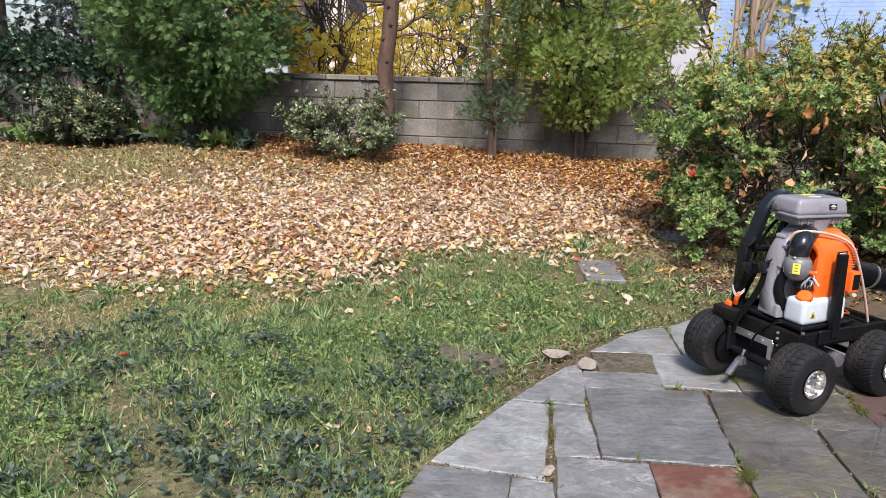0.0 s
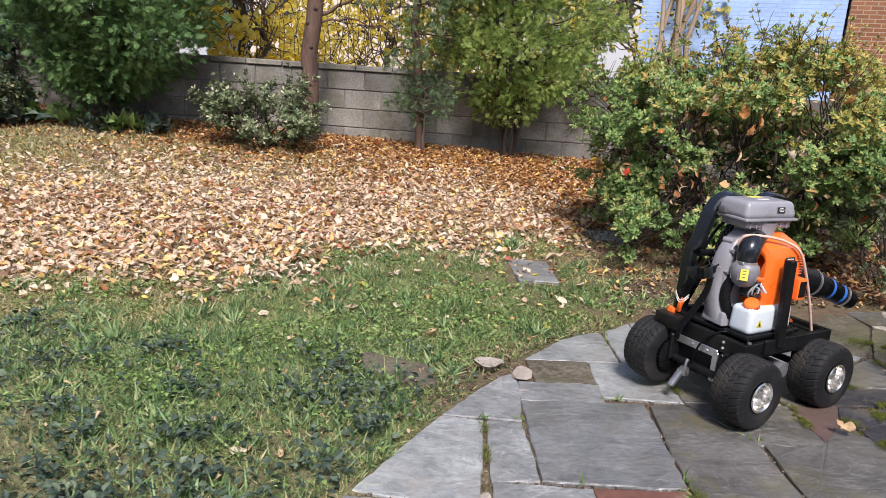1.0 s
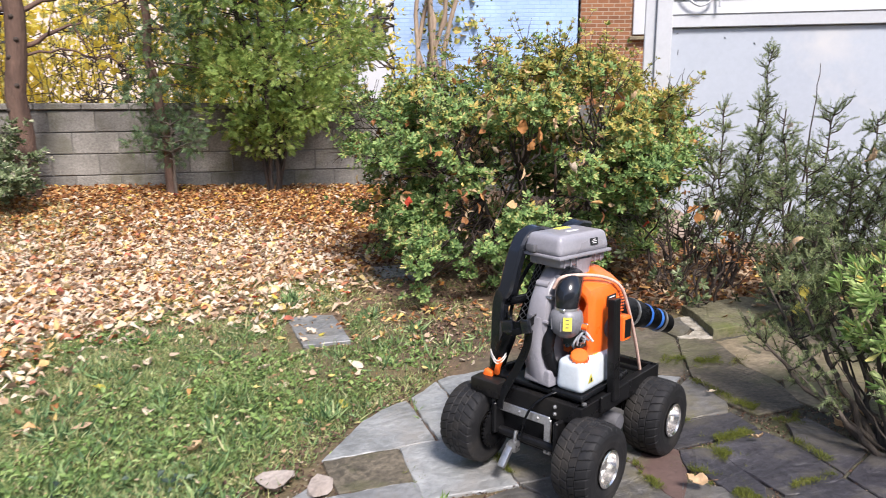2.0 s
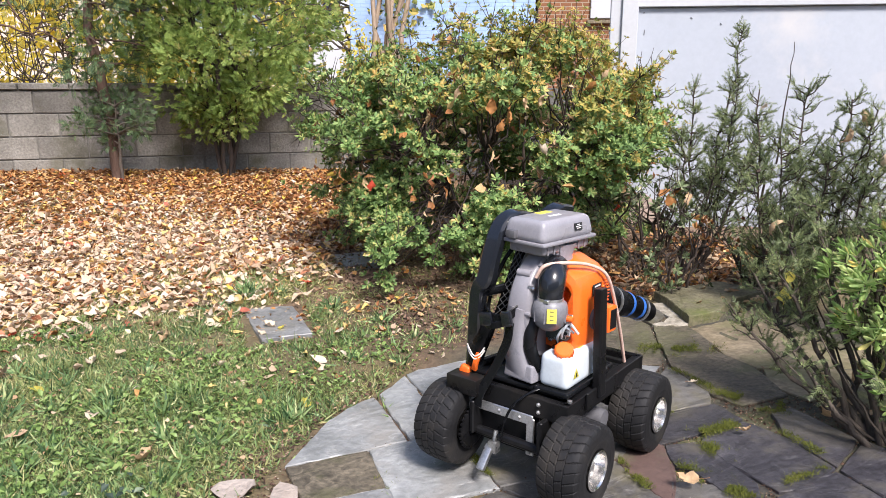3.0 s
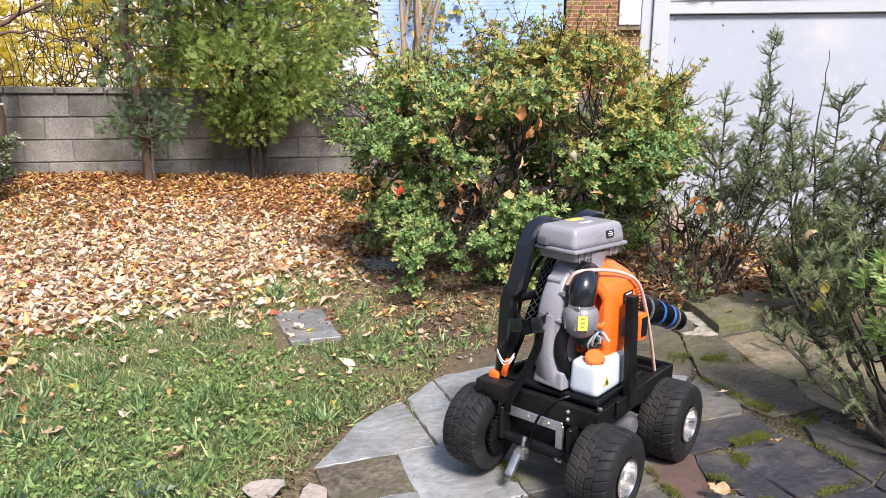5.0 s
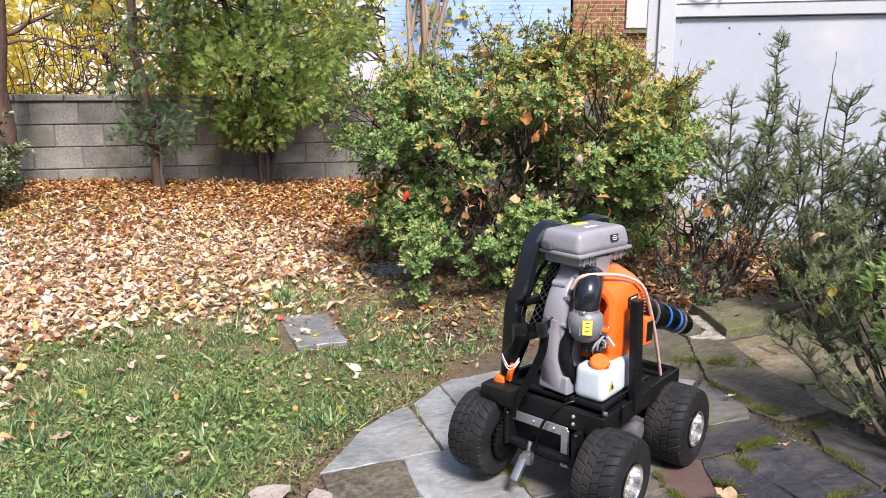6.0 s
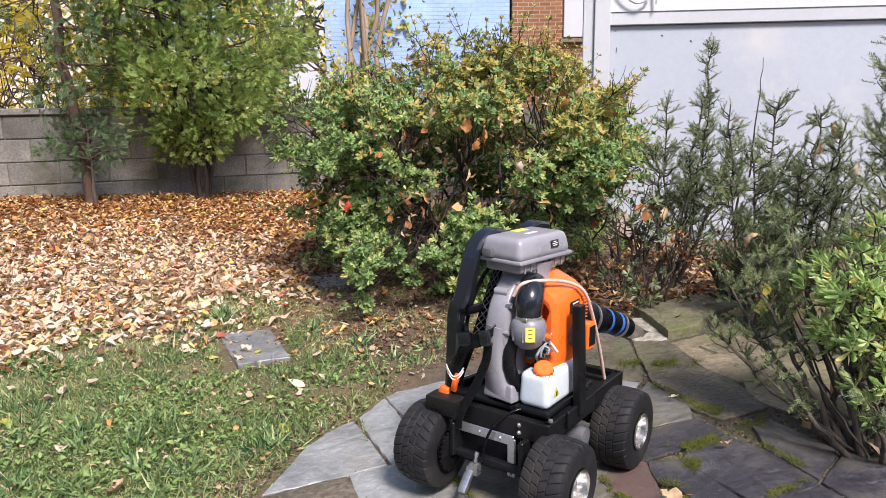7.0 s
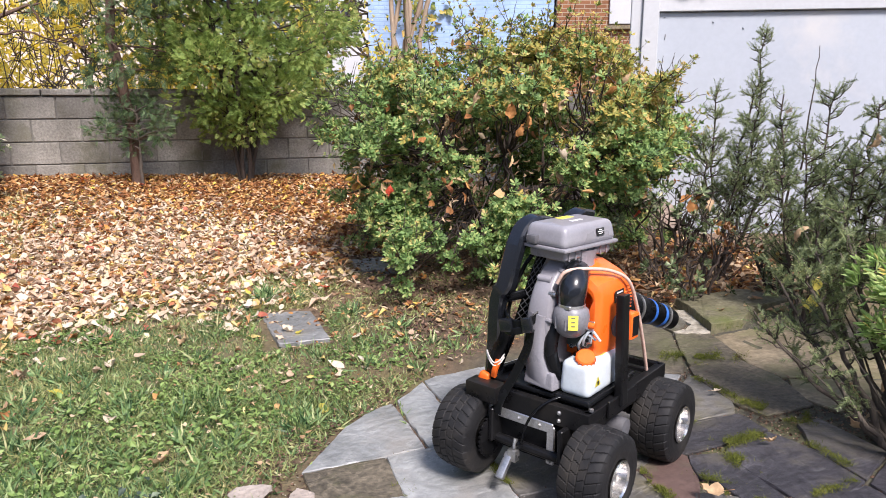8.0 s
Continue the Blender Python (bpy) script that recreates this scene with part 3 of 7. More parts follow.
def ball(n):
    v = rng.normal(size=(n, 3))
    return v / np.linalg.norm(v, axis=1, keepdims=True)


def clump_points(centres, radii, per, squash=0.8, skin=0.35):
    """Points spread over the skins of clumps, with the way outwards at each."""
    ps, ns = [], []
    for c, r in zip(centres, radii):
        k = max(int(per * (r / np.mean(radii)) ** 2), 3)
        d = ball(k)
        rr = r * (1 - skin * rng.random(k) ** 1.6)
        ps.append(c + d * rr[:, None] * np.array((1, 1, squash)))
        ns.append(d)
    return np.concatenate(ps), np.concatenate(ns)


# ---- the lie of the land ----
def patio_z(x, y):
    return 0.05 * (x - 0.7) * np.where(x > 0.7, 1.0, 0.6) - 0.013 * (y - 2.8)


def land(x, y):
    x, y = np.asarray(x, float), np.asarray(y, float)
    xx, yy = np.clip(x, -7, 5), np.clip(y, -2, 9)
    s = np.clip((yy - 3.2) / 5.0, 0, 1.1)
    side = np.clip((xx - 1.2) / 1.5, 0, 1)
    wz = (0.25 - 0.03 * (xx + 1)) * (1 - side * 0.5)
    return patio_z(xx, yy) * (1 - s) + wz * s


def aim(d):
    """Turns the y axis to point along d."""
    return Vector((0, 1, 0)).rotation_difference(Vector(d)).to_matrix().to_4x4()


# ---- ground: one sheet to the horizon ----
def ground():
    def spread(a, b, step, far):
        near = np.arange(a, b + 1e-6, step)
        out = np.geomspace(step * 2, far, 26)
        return np.concatenate([a - out[::-1], near, b + out])
    xs, ys = spread(-7.0, 5.5, 0.075, 900), spread(-1.0, 10.0, 0.075, 900)
    gx, gy = np.meshgrid(xs, ys)
    gz = land(gx, gy)
    lump = sum(a * np.sin(gx * kx + p) * np.sin(gy * ky + q) for a, kx, ky, p, q in ((0.012, 1.7, 2.1, 0.3, 1.1), (0.008, 4.1, 3.3, 2.0, 0.4), (0.004, 9.0, 11.0, 1.0, 2.2)))
    lump = lump + rng.normal(0, 0.0025, gx.shape)
    inside = ((gx > -0.25) & (gx < 1.9) & (gy < 3.3)) | ((gx > -0.5) & (gx < 2.35) & (gy < 1.5))
    gz = gz + np.where(inside, -0.006 + lump * 0.12, lump)
    n, m = gx.shape
    i = np.arange(n * m).reshape(n, m)
    f = np.stack([i[:-1, :-1].ravel(), i[:-1, 1:].ravel(), i[1:, 1:].ravel(), i[1:, :-1].ravel()], 1)
    ob = new("ground", mesh_of("ground", np.stack([gx.ravel(), gy.ravel(), gz.ravel()], 1), f, SOIL, True))
    return tagged(ob, "uneven lawn ground of brown soil and thin grass", "ground", kind="structure")


ground()

# ---- garden wall of concrete blocks ----
WALL_Y, BLOCK_W, COURSE = 8.22, 0.406, 0.203
JOINT_Z = 0.772                        # a bed joint; the others lie whole courses away
wall = thing("wall_garden", (0, WALL_Y, 0), "weathered grey concrete block garden wall with cap stones", "wall", kind="structure")
bm = bmesh.new()
box(bm, (-2.0, 0.1, 0.35), (13.0, 0.176, 1.3))
part("mortar", bm, BLOCK_MORTAR, wall, "grey mortar core")


def stone_mesh(name, w, d, h, bevel, mat, rough=0.0):
    bm = bmesh.new()
    box(bm, (0, 0, 0), (w, d, h), bevel, 1)
    if rough:
        for v in bm.verts:
            v.co += Vector(rng.normal(0, rough, 3))
    me = bpy.data.meshes.new(name)
    bm.to_mesh(me)
    bm.free()
    me.materials.append(mat)
    return me


block_me = [stone_mesh("block", BLOCK_W - 0.010, 0.2, COURSE - 0.010, 0.005, BLOCK, 0.0012) for _ in range(3)]
cap_me = [stone_mesh("cap_stone", BLOCK_W - 0.008, 0.25, 0.060, 0.008, BLOCK, 0.002) for _ in range(2)]
for row in range(-4, 1):
    shift = -1.349 if row % 2 == 0 else -1.349 + 0.19
    for k in range(-16, 10):
        x = shift + (k + 0.5) * BLOCK_W
        if -8.3 < x < 4.3:
            ob = hang("block", block_me[(k * 7 + row) % 3], wall)
            ob.location = (x, 0.1 + rng.normal(0, 0.0015), JOINT_Z + (row + 0.5) * COURSE)
for k in range(-17, 11):
    ob = hang("cap_stone", cap_me[k % 2], wall)
    ob.location = (-1.25 + k * BLOCK_W, 0.1 + rng.normal(0, 0.003), JOINT_Z + COURSE + 0.035)
    ob.rotation_euler = (0, 0, rng.normal(0, 0.004))

# ---- white house at the side ----
HC, HTURN = (2.675, 5.122, 0.0), -26.0
house = thing("wall_house", HC, "white painted house wall with lapped siding above a smooth foundation", "house wall", kind="structure", turn=HTURN)
bm = bmesh.new()
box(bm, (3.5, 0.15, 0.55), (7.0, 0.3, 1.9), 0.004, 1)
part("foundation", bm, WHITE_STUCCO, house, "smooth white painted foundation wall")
bm = bmesh.new()
box(bm, (3.49, 0.145, 3.06), (6.98, 0.29, 3.11))
part("wall_core", bm, WHITE_TRIM, house)
bm = bmesh.new()
box(bm, (3.5, -0.013, 1.545), (7.06, 0.030, 0.085), 0.004, 1)
part("belt_board", bm, WHITE_TRIM, house, "white painted belt board")
for k in range(27):
    bm = bmesh.new()
    box(bm, (3.5, -0.022, 1.633 + k * 0.092), (6.94, 0.012, 0.104), 0.002, 1, m=Matrix.Rotation(radians(-8), 4, "X"))
    part("siding_board", bm, WHITE_TRIM, house)
for px, pz, w, h, turn in ((0.13, 1.35, 0.006, 0.055, 4), (0.066, 1.41, 0.016, 0.008, 10), (0.12, 1.47, 0.02, 0.008, -15), (0.417, 1.436, 0.022, 0.007, 35), (0.60, 1.397, 0.026, 0.006, 50)):
    bm = bmesh.new()
    box(bm, (px, -0.002, pz), (w * 0.6, 0.006, h * 0.6), 0.0008, 1, m=Matrix.Rotation(radians(turn), 4, "Y"))
    part("wall_anchor", bm, DARK_GREY, house, "small rusted wall anchor")
bm = bmesh.new()
box(bm, (0.03, -0.035, 1.065), (0.10, 0.05, 1.46), 0.006, 2)
part("corner_board", bm, WHITE_TRIM, house, "white corner board")
bm = bmesh.new()
box(bm, (-0.055, -0.01, 1.15), (0.07, 0.05, 1.2), 0.006, 2)
part("corner_board", bm, WHITE_TRIM, house)
bm = bmesh.new()                       # paint and render broken off at the corner's foot
rim = [(-0.02, -0.2), (0.37, -0.2), (0.36, 0.10), (0.325, 0.17), (0.29, 0.20), (0.25, 0.27), (0.20, 0.305), (0.13, 0.315), (0.07, 0.345), (-0.02, 0.33)]
lo, hi = [bm.verts.new((x, 0.002, z)) for x, z in rim], [bm.verts.new((x, -0.006, z)) for x, z in rim]
bm.faces.new(hi)
for k in range(len(rim)):
    bm.faces.new((lo[k], lo[k - 1], hi[k - 1], hi[k]))
bmesh.ops.recalc_face_normals(bm, faces=bm.faces)
part("bare_render", bm, BARE_RENDER, house, "pinkish bare render patch at the wall's foot")
bm = bmesh.new()
pipe(bm, arc([(0.1, -0.07, 1.86), (0.15, -0.07, 1.70), (0.24, -0.07, 1.63), (0.32, -0.07, 1.68), (0.3, -0.07, 1.78), (0.23, -0.07, 1.76), (0.24, -0.07, 1.71)]), 0.008, 6)
pipe(bm, [(0.36, -0.07, 1.62), (0.36, -0.07, 1.95)], 0.008, 6)
part("iron_scroll", bm, WHITE_TRIM, house, "white painted iron scroll bracket", 50)

# ---- unseen walls added behind the camera, closing the garden and blocking low light ----
bm = bmesh.new()
box(bm, (-15.0, 3.0, 3.5), (4.0, 16.0, 9.0))
tagged(part("wall_left", bm, WHITE_STUCCO, None), "unseen pale wall added at the left to close the garden", "house wall", kind="structure")
for name, cx, w, h in (("wall_behind_1", -8.7, 11.0, 5.2), ("wall_behind_2", -1.05, 4.3, 5.6), ("wall_behind_3", 4.8, 7.2, 5.2)):
    bm = bmesh.new()
    box(bm, (cx, -10.0, h / 2 - 0.5), (w, 4.0, h + 1.0))
    tagged(part(name, bm, WHITE_STUCCO, None), "unseen pale wall added behind the camera to block low light", "house wall", kind="structure")

# ---- flagstone patio ----
patio = thing("pavement", (0, 0, 0), "flagstone patio of irregular bluestone slabs with mossy joints", "patio", kind="structure")


SLABS = []


def slab(mat, *pts, lift=0.004, thick=0.045, name="flagstone", parent=None, label="", grow=0.0092):
    """A flat stone with an uneven edge, laid on the lie of the patio."""
    p = [Vector((x, y)) for x, y in pts]
    SLABS.append(np.array(pts))
    c = sum(p, Vector((0, 0))) / len(p)
    ring = []
    for a, b in zip(p, p[1:] + p[:1]):
        n = max(int((b - a).length / 0.03), 2)
        for k in range(n):
            q = a.lerp(b, k / n)
            j = 0.0016 if k else 0.001
            ring.append(q + Vector((rng.normal(0, j), rng.normal(0, j))))
    bm = bmesh.new()
    rows = []
    tilt = rng.normal(0, 0.002, 2)
    for inset, dz in ((0.0035, 0.0), (0.0008, -0.003), (0.0, -thick)):
        rows.append([bm.verts.new((q.x + (c.x - q.x) / max((c - q).length, 0.02) * (inset - grow), q.y + (c.y - q.y) / max((c - q).length, 0.02) * (inset - grow),
                                   float(patio_z(q.x, q.y)) + lift + dz + (q.x - c.x) * tilt[0] + (q.y - c.y) * tilt[1] + (rng.normal(0, 0.0012) if dz > -0.02 else 0))) for q in ring])
    bm.faces.new(rows[0])
    for a, b in zip(rows, rows[1:]):
        for k in range(len(ring)):
            bm.faces.new((a[k], b[k], b[(k + 1) % len(ring)], a[(k + 1) % len(ring)]))
    return part(name, bm, mat, parent if parent is not None else patio, label)


slab(SLATE_PALE, (0.20, 2.775), (0.36, 3.0), (0.45, 3.08), (0.52, 3.115), (0.54, 2.795))
slab(SLATE_PALE, (0.55, 3.125), (0.67, 3.25), (0.675, 2.785), (0.56, 2.785))
slab(SLATE_PALE, (0.685, 3.26), (0.91, 3.37), (0.915, 3.135), (0.69, 3.11))
slab(SLATE, (0.925, 3.375), (1.15, 3.43), (1.155, 3.12), (0.93, 3.135))
slab(SLATE, (0.69, 3.09), (1.0, 3.10), (1.0, 2.90), (0.69, 2.90))
slab(SLATE_MID, (0.685, 2.885), (1.005, 2.88), (1.01, 2.46), (0.705, 2.47))
slab(SLATE_PALE, (0.435, 2.77), (0.67, 2.77), (0.69, 2.465), (0.435, 2.47))
slab(SLATE_BROWN, (0.20, 2.755), (0.42, 2.765), (0.42, 2.575), (0.225, 2.575))
slab(SLATE, (0.165, 2.555), (0.425, 2.56), (0.425, 2.42), (0.165, 2.41))
slab(SLATE, (-0.085, 2.275), (0.09, 2.575), (0.15, 2.63), (0.15, 2.26))
slab(SLATE, (0.165, 2.395), (0.555, 2.42), (0.56, 1.93), (0.195, 1.925))
slab(SLATE_PALE, (-0.095, 2.25), (0.03, 2.24), (0.025, 1.785), (-0.285, 1.83))
slab(SLATE, (0.05, 2.235), (0.15, 2.24), (0.18, 1.925), (0.06, 1.91))
slab(RED_STONE, (0.325, 1.89), (0.555, 1.905), (0.55, 1.74), (0.335, 1.735), label="worn red flagstone")
slab(SLATE, (0.065, 1.89), (0.31, 1.89), (0.32, 1.58), (0.075, 1.57))
slab(SLATE, (-0.30, 1.79), (-0.07, 1.77), (-0.065, 1.45), (-0.36, 1.45))
slab(SLATE, (-0.055, 1.76), (0.05, 1.75), (0.06, 1.45), (-0.05, 1.45))
slab(SLATE_BROWN, (0.335, 1.72), (0.56, 1.72), (0.56, 1.4), (0.335, 1.4))
slab(SLATE_MID, (0.58, 2.41), (0.69, 2.44), (0.83, 2.2), (0.85, 1.8), (0.575, 1.73))
slab(SLATE_MID, (0.715, 2.445), (1.02, 2.45), (1.03, 2.2), (0.85, 2.2), grow=0.016)
slab(BROWN_RED_STONE, (1.04, 2.455), (1.165, 2.52), (1.185, 2.46), (1.10, 2.29), (1.045, 2.23), grow=0.014)
slab(SLATE_MID, (0.87, 2.18), (1.03, 2.185), (1.10, 2.295), (1.20, 2.235), (1.21, 1.9), (0.87, 1.85), grow=0.018)
slab(SLATE_MID, (1.02, 2.88), (1.36, 2.80), (1.315, 2.65), (1.025, 2.63), grow=0.018)
slab(SLATE_MID, (1.03, 2.61), (1.215, 2.61), (1.165, 2.535), (1.04, 2.465), grow=0.016)
slab(SLATE, (1.02, 3.10), (1.20, 3.12), (1.50, 2.95), (1.36, 2.83), (1.02, 2.90), grow=0.018)
slab(SLATE_BROWN, (1.17, 3.43), (1.72, 3.50), (1.72, 3.32), (1.57, 3.03), (1.53, 2.97), (1.215, 3.14), grow=0.017)
slab(SLATE_MID, (1.535, 2.92), (1.517, 2.71), (1.485, 2.655), (1.335, 2.645), (1.375, 2.79), grow=0.016)
slab(SLATE_BROWN, (1.745, 3.305), (1.855, 3.245), (1.815, 3.06), (1.755, 2.985), (1.60, 3.01), grow=0.015)
slab(SLATE_BROWN, (1.585, 2.985), (1.775, 2.965), (1.785, 2.80), (1.73, 2.60), (1.56, 2.595), (1.535, 2.69), (1.56, 2.92), grow=0.015)
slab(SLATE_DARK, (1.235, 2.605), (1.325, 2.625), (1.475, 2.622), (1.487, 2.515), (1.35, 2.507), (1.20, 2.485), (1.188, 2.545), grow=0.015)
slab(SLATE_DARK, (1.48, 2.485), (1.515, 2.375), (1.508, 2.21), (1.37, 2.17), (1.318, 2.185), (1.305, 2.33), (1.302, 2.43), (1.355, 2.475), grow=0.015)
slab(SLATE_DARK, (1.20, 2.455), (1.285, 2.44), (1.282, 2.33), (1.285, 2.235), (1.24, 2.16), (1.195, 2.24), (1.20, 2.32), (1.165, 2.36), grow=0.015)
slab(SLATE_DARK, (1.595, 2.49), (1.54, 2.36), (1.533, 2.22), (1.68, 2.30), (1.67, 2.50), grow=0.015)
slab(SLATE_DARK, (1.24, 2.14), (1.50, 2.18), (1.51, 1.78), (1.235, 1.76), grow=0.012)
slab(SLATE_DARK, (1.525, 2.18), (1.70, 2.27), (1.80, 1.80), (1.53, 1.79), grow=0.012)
slab(SLATE_BROWN, (0.88, 1.83), (1.215, 1.88), (1.22, 1.45), (0.88, 1.45))
slab(SLATE_BROWN, (0.575, 1.71), (0.85, 1.78), (0.86, 1.4), (0.575, 1.4))
for gx in range(7):
    for gy in range(3):
        x0, y0 = -0.42 + gx * 0.37, 1.43 - (gy + 1) * 0.45
        slab(SLATE, (x0, y0 + 0.43), (x0 + 0.355, y0 + 0.43), (x0 + 0.355, y0), (x0, y0))
ledge = thing("stone_step", (0, 0, 0), "raised mossy stone step with cream mortar edge by the house", "step", kind="structure")
slab(STEP_STONE, (1.955, 3.60), (2.30, 3.61), (2.40, 3.40), (2.17, 3.37), (2.025, 3.265), (1.875, 3.255), (1.95, 3.50), lift=0.042, thick=0.10, name="step_stone", parent=ledge)
slab(TAN_STONE, (1.86, 3.215), (2.03, 3.225), (2.18, 3.32), (2.42, 3.34), (2.36, 2.78), (2.12, 2.66), (1.81, 2.80), (1.795, 2.95), (1.83, 3.05), lift=0.002, thick=0.06, name="step_stone", parent=ledge, label="pale tan stone")
slab(TAN_STONE, (1.815, 2.77), (2.10, 2.63), (1.92, 2.53), (1.77, 2.53), (1.745, 2.66), lift=0.002, thick=0.06, name="step_stone", parent=ledge, label="pale tan stone")
slab(SLATE_MID, (1.735, 3.52), (1.90, 3.54), (1.85, 3.40), (1.75, 3.325), lift=0.008, thick=0.06, name="step_stone", parent=ledge, label="dark brown-grey stone")
for pts in (((1.90, 3.545), (1.945, 3.53), (1.94, 3.47), (1.885, 3.42), (1.87, 3.44)), ((1.868, 3.43), (1.938, 3.465), (1.925, 3.38), (1.90, 3.29), (1.865, 3.30), (1.862, 3.37)),
            ((1.862, 3.36), (1.868, 3.258), (1.82, 3.275), (1.79, 3.30), (1.825, 3.335)), ((1.785, 3.318), (1.80, 3.285), (1.755, 3.298), (1.748, 3.312))):
    slab(MORTAR_CREAM, *pts, lift=0.010, thick=0.03, name="mortar_edge", parent=ledge, label="cracked cream mortar edge")

# stepping stones in the lawn
for i, pts in enumerate((((0.17, 4.18), (0.38, 4.14), (0.408, 3.735), (0.215, 3.74)), ((0.715, 4.97), (0.92, 4.93), (0.92, 4.66), (0.74, 4.67)), ((-0.42, 2.72), (-0.17, 2.62), (-0.13, 2.47), (-0.35, 2.49)))):
    st = slab(SLATE if i < 2 else SLATE_BROWN, *pts, lift=0.0, thick=0.05, name="stepping_stone", parent=patio)
    c = np.mean(np.array(pts), 0)
    st.location.z = float(land(*c)) - float(patio_z(*c)) + (0.014 if i < 2 else 0.020)
    st.parent = None
    tagged(st, "grey bluestone stepping stone set in the grass" if i < 2 else "brown stepping stone half sunk in weeds", "stepping stone", "stepping stones")


# ---- rocks at the patio's edge ----
def rock(x, y, s, seed, tall=0.5):
    r = np.random.default_rng(seed)
    bm = bmesh.new()
    bmesh.ops.create_icosphere(bm, subdivisions=2, radius=1.0)
    ax = [Vector(r.normal(size=3)).normalized() for _ in range(7)]
    lim = r.uniform(0.3, 0.55, 7)
    ax[0], lim[0] = Vector((0.1, 0.05, 1)).normalized(), 0.3
    for v in bm.verts:
        for a, l in zip(ax, lim):
            d = v.co.dot(a)
            if d > l:
                v.co -= a * (d - l)
        v.co += Vector(r.normal(0, 0.014, 3))
        v.co = Vector((v.co.x * s, v.co.y * s * 0.62, v.co.z * s * tall))
    ob = part("rock", bm, ROCK, None)
    ob.location = (x, y, float(land(x, y)) + s * tall * 0.35)
    ob.rotation_euler = (0, 0, r.uniform(0, 3))
    return tagged(ob, "pale chipped rock lying at the patio edge", "rock", "edge rocks")


rock(0.055, 2.665, 0.105, 3, 0.36)
rock(0.165, 2.60, 0.085, 5, 0.3)
rock(0.165, 2.48, 0.022, 8)
rock(0.035, 1.82, 0.03, 9)


# ---- wheeled cart ----
CART = (0.877, 2.566, 0.0125 + 0.011)
cart = thing("wheeled_cart", CART, "black steel four-wheeled cart with knobbly tyres on the patio", "cart", turn=33.0)
R_T, W_T = 0.110, 0.110


def tyre_meshes():
    prof = [(0.046, -0.048), (0.052, -0.056), (0.070, -0.0595), (0.088, -0.0585), (0.0965, -0.0565), (0.1005, -0.0545)]
    ys = np.linspace(-0.052, 0.052, 45)
    prof += [(0.1095 - 0.0055 * (abs(y) / 0.052) ** 3, y) for y in ys] + [(r, -y) for r, y in prof[::-1]] + [(0.046, -0.048)]
    seg, pitches = 288, 28
    vs, fs = [], []
    for r, y in prof:
        a = np.arange(seg) * 2 * math.pi / seg
        rr = np.full(seg, r)
        if r > 0.094:
            u = np.abs(y)
            phase = (a * pitches / (2 * math.pi) + (u * 16 if y > 0 else u * 16 + 0.5) + (0.35 if u < 0.021 else 0)) % 1.0
            cut = phase < 0.14
            if 0.0195 < u < 0.0235 or u < 0.0014:
                cut = np.full(seg, True)
            rr = rr - 0.0027 * cut
        vs.append(np.stack([rr * np.cos(a), np.full(seg, y), rr * np.sin(a)], 1))
    k = np.arange(seg)
    for i in range(len(prof) - 1):
        a, b = i * seg, (i + 1) * seg
        fs.append(np.stack([a + k, a + (k + 1) % seg, b + (k + 1) % seg, b + k], 1))
    me = mesh_of("tyre", np.concatenate(vs), np.concatenate(fs), RUBBER)
    bm = bmesh.new()
    prof = [(0.047, -0.050), (0.049, -0.056), (0.045, -0.058), (0.041, -0.054), (0.039, -0.040), (0.036, -0.030), (0.022, -0.026), (0.019, -0.034), (0.0, -0.034)]
    lathe(bm, prof, 32)
    lathe(bm, [(0.047, 0.050), (0.049, 0.056), (0.043, 0.056), (0.040, 0.02), (0.0, 0.02)], 32)
    rim = bpy.data.meshes.new("rim")
    bmesh.ops.recalc_face_normals(bm, faces=bm.faces)
    bm.to_mesh(rim)
    bm.free()
    rim.materials.append(CHROME)
    rim.polygons.foreach_set("use_smooth", np.full(len(rim.polygons), True))
    rim.set_sharp_from_angle(angle=radians(35))
    bm = bmesh.new()
    for k in range(4):
        a = k * math.pi / 2 + 0.4
        lathe(bm, [(0.004, -0.034), (0.004, -0.026), (0.0, -0.034)], 6, Matrix.Translation((0.028 * math.cos(a), 0, 0.028 * math.sin(a))))
    lathe(bm, [(0.010, -0.042), (0.010, -0.03)], 10)
    lathe(bm, [(0.010, -0.042), (0.0, -0.042)], 10)
    bolts = bpy.data.meshes.new("lug_nuts")
    bm.to_mesh(bolts)
    bm.free()
    bolts.materials.append(STEEL)
    return me, rim, bolts


tyre_me, rim_me, lug_me = tyre_meshes()
for wx in (-0.185, 0.185):
    for wy in (-0.19, 0.178):
        w = new("wheel")
        w.parent = cart
        w.matrix_basis = pose(wx, wy, R_T, 0, rng.uniform(0, 360), 0 if wy < 0 else 180)
        hang("tyre", tyre_me, w, "black block-tread rubber tyre").scale = (1, 0.93, 1)
        hang("rim", rim_me, w, "polished aluminium rim")
        hang("lug_nuts", lug_me, w)
        bm = bmesh.new()
        lathe(bm, [(0.05, 0.062), (0.053, 0.064), (0.053, 0.068), (0.05, 0.07), (0.02, 0.07), (0.02, 0.062), (0.05, 0.062)], 28)
        for k in range(28):
            a = 2 * math.pi * k / 28
            box(bm, (0.054 * math.cos(a), 0.066, 0.054 * math.sin(a)), (0.007, 0.006, 0.0055), m=Matrix.Rotation(-a, 4, "Y"))
        part("sprocket", bm, BLACK_STEEL, w, "dark steel chain sprocket", 40)

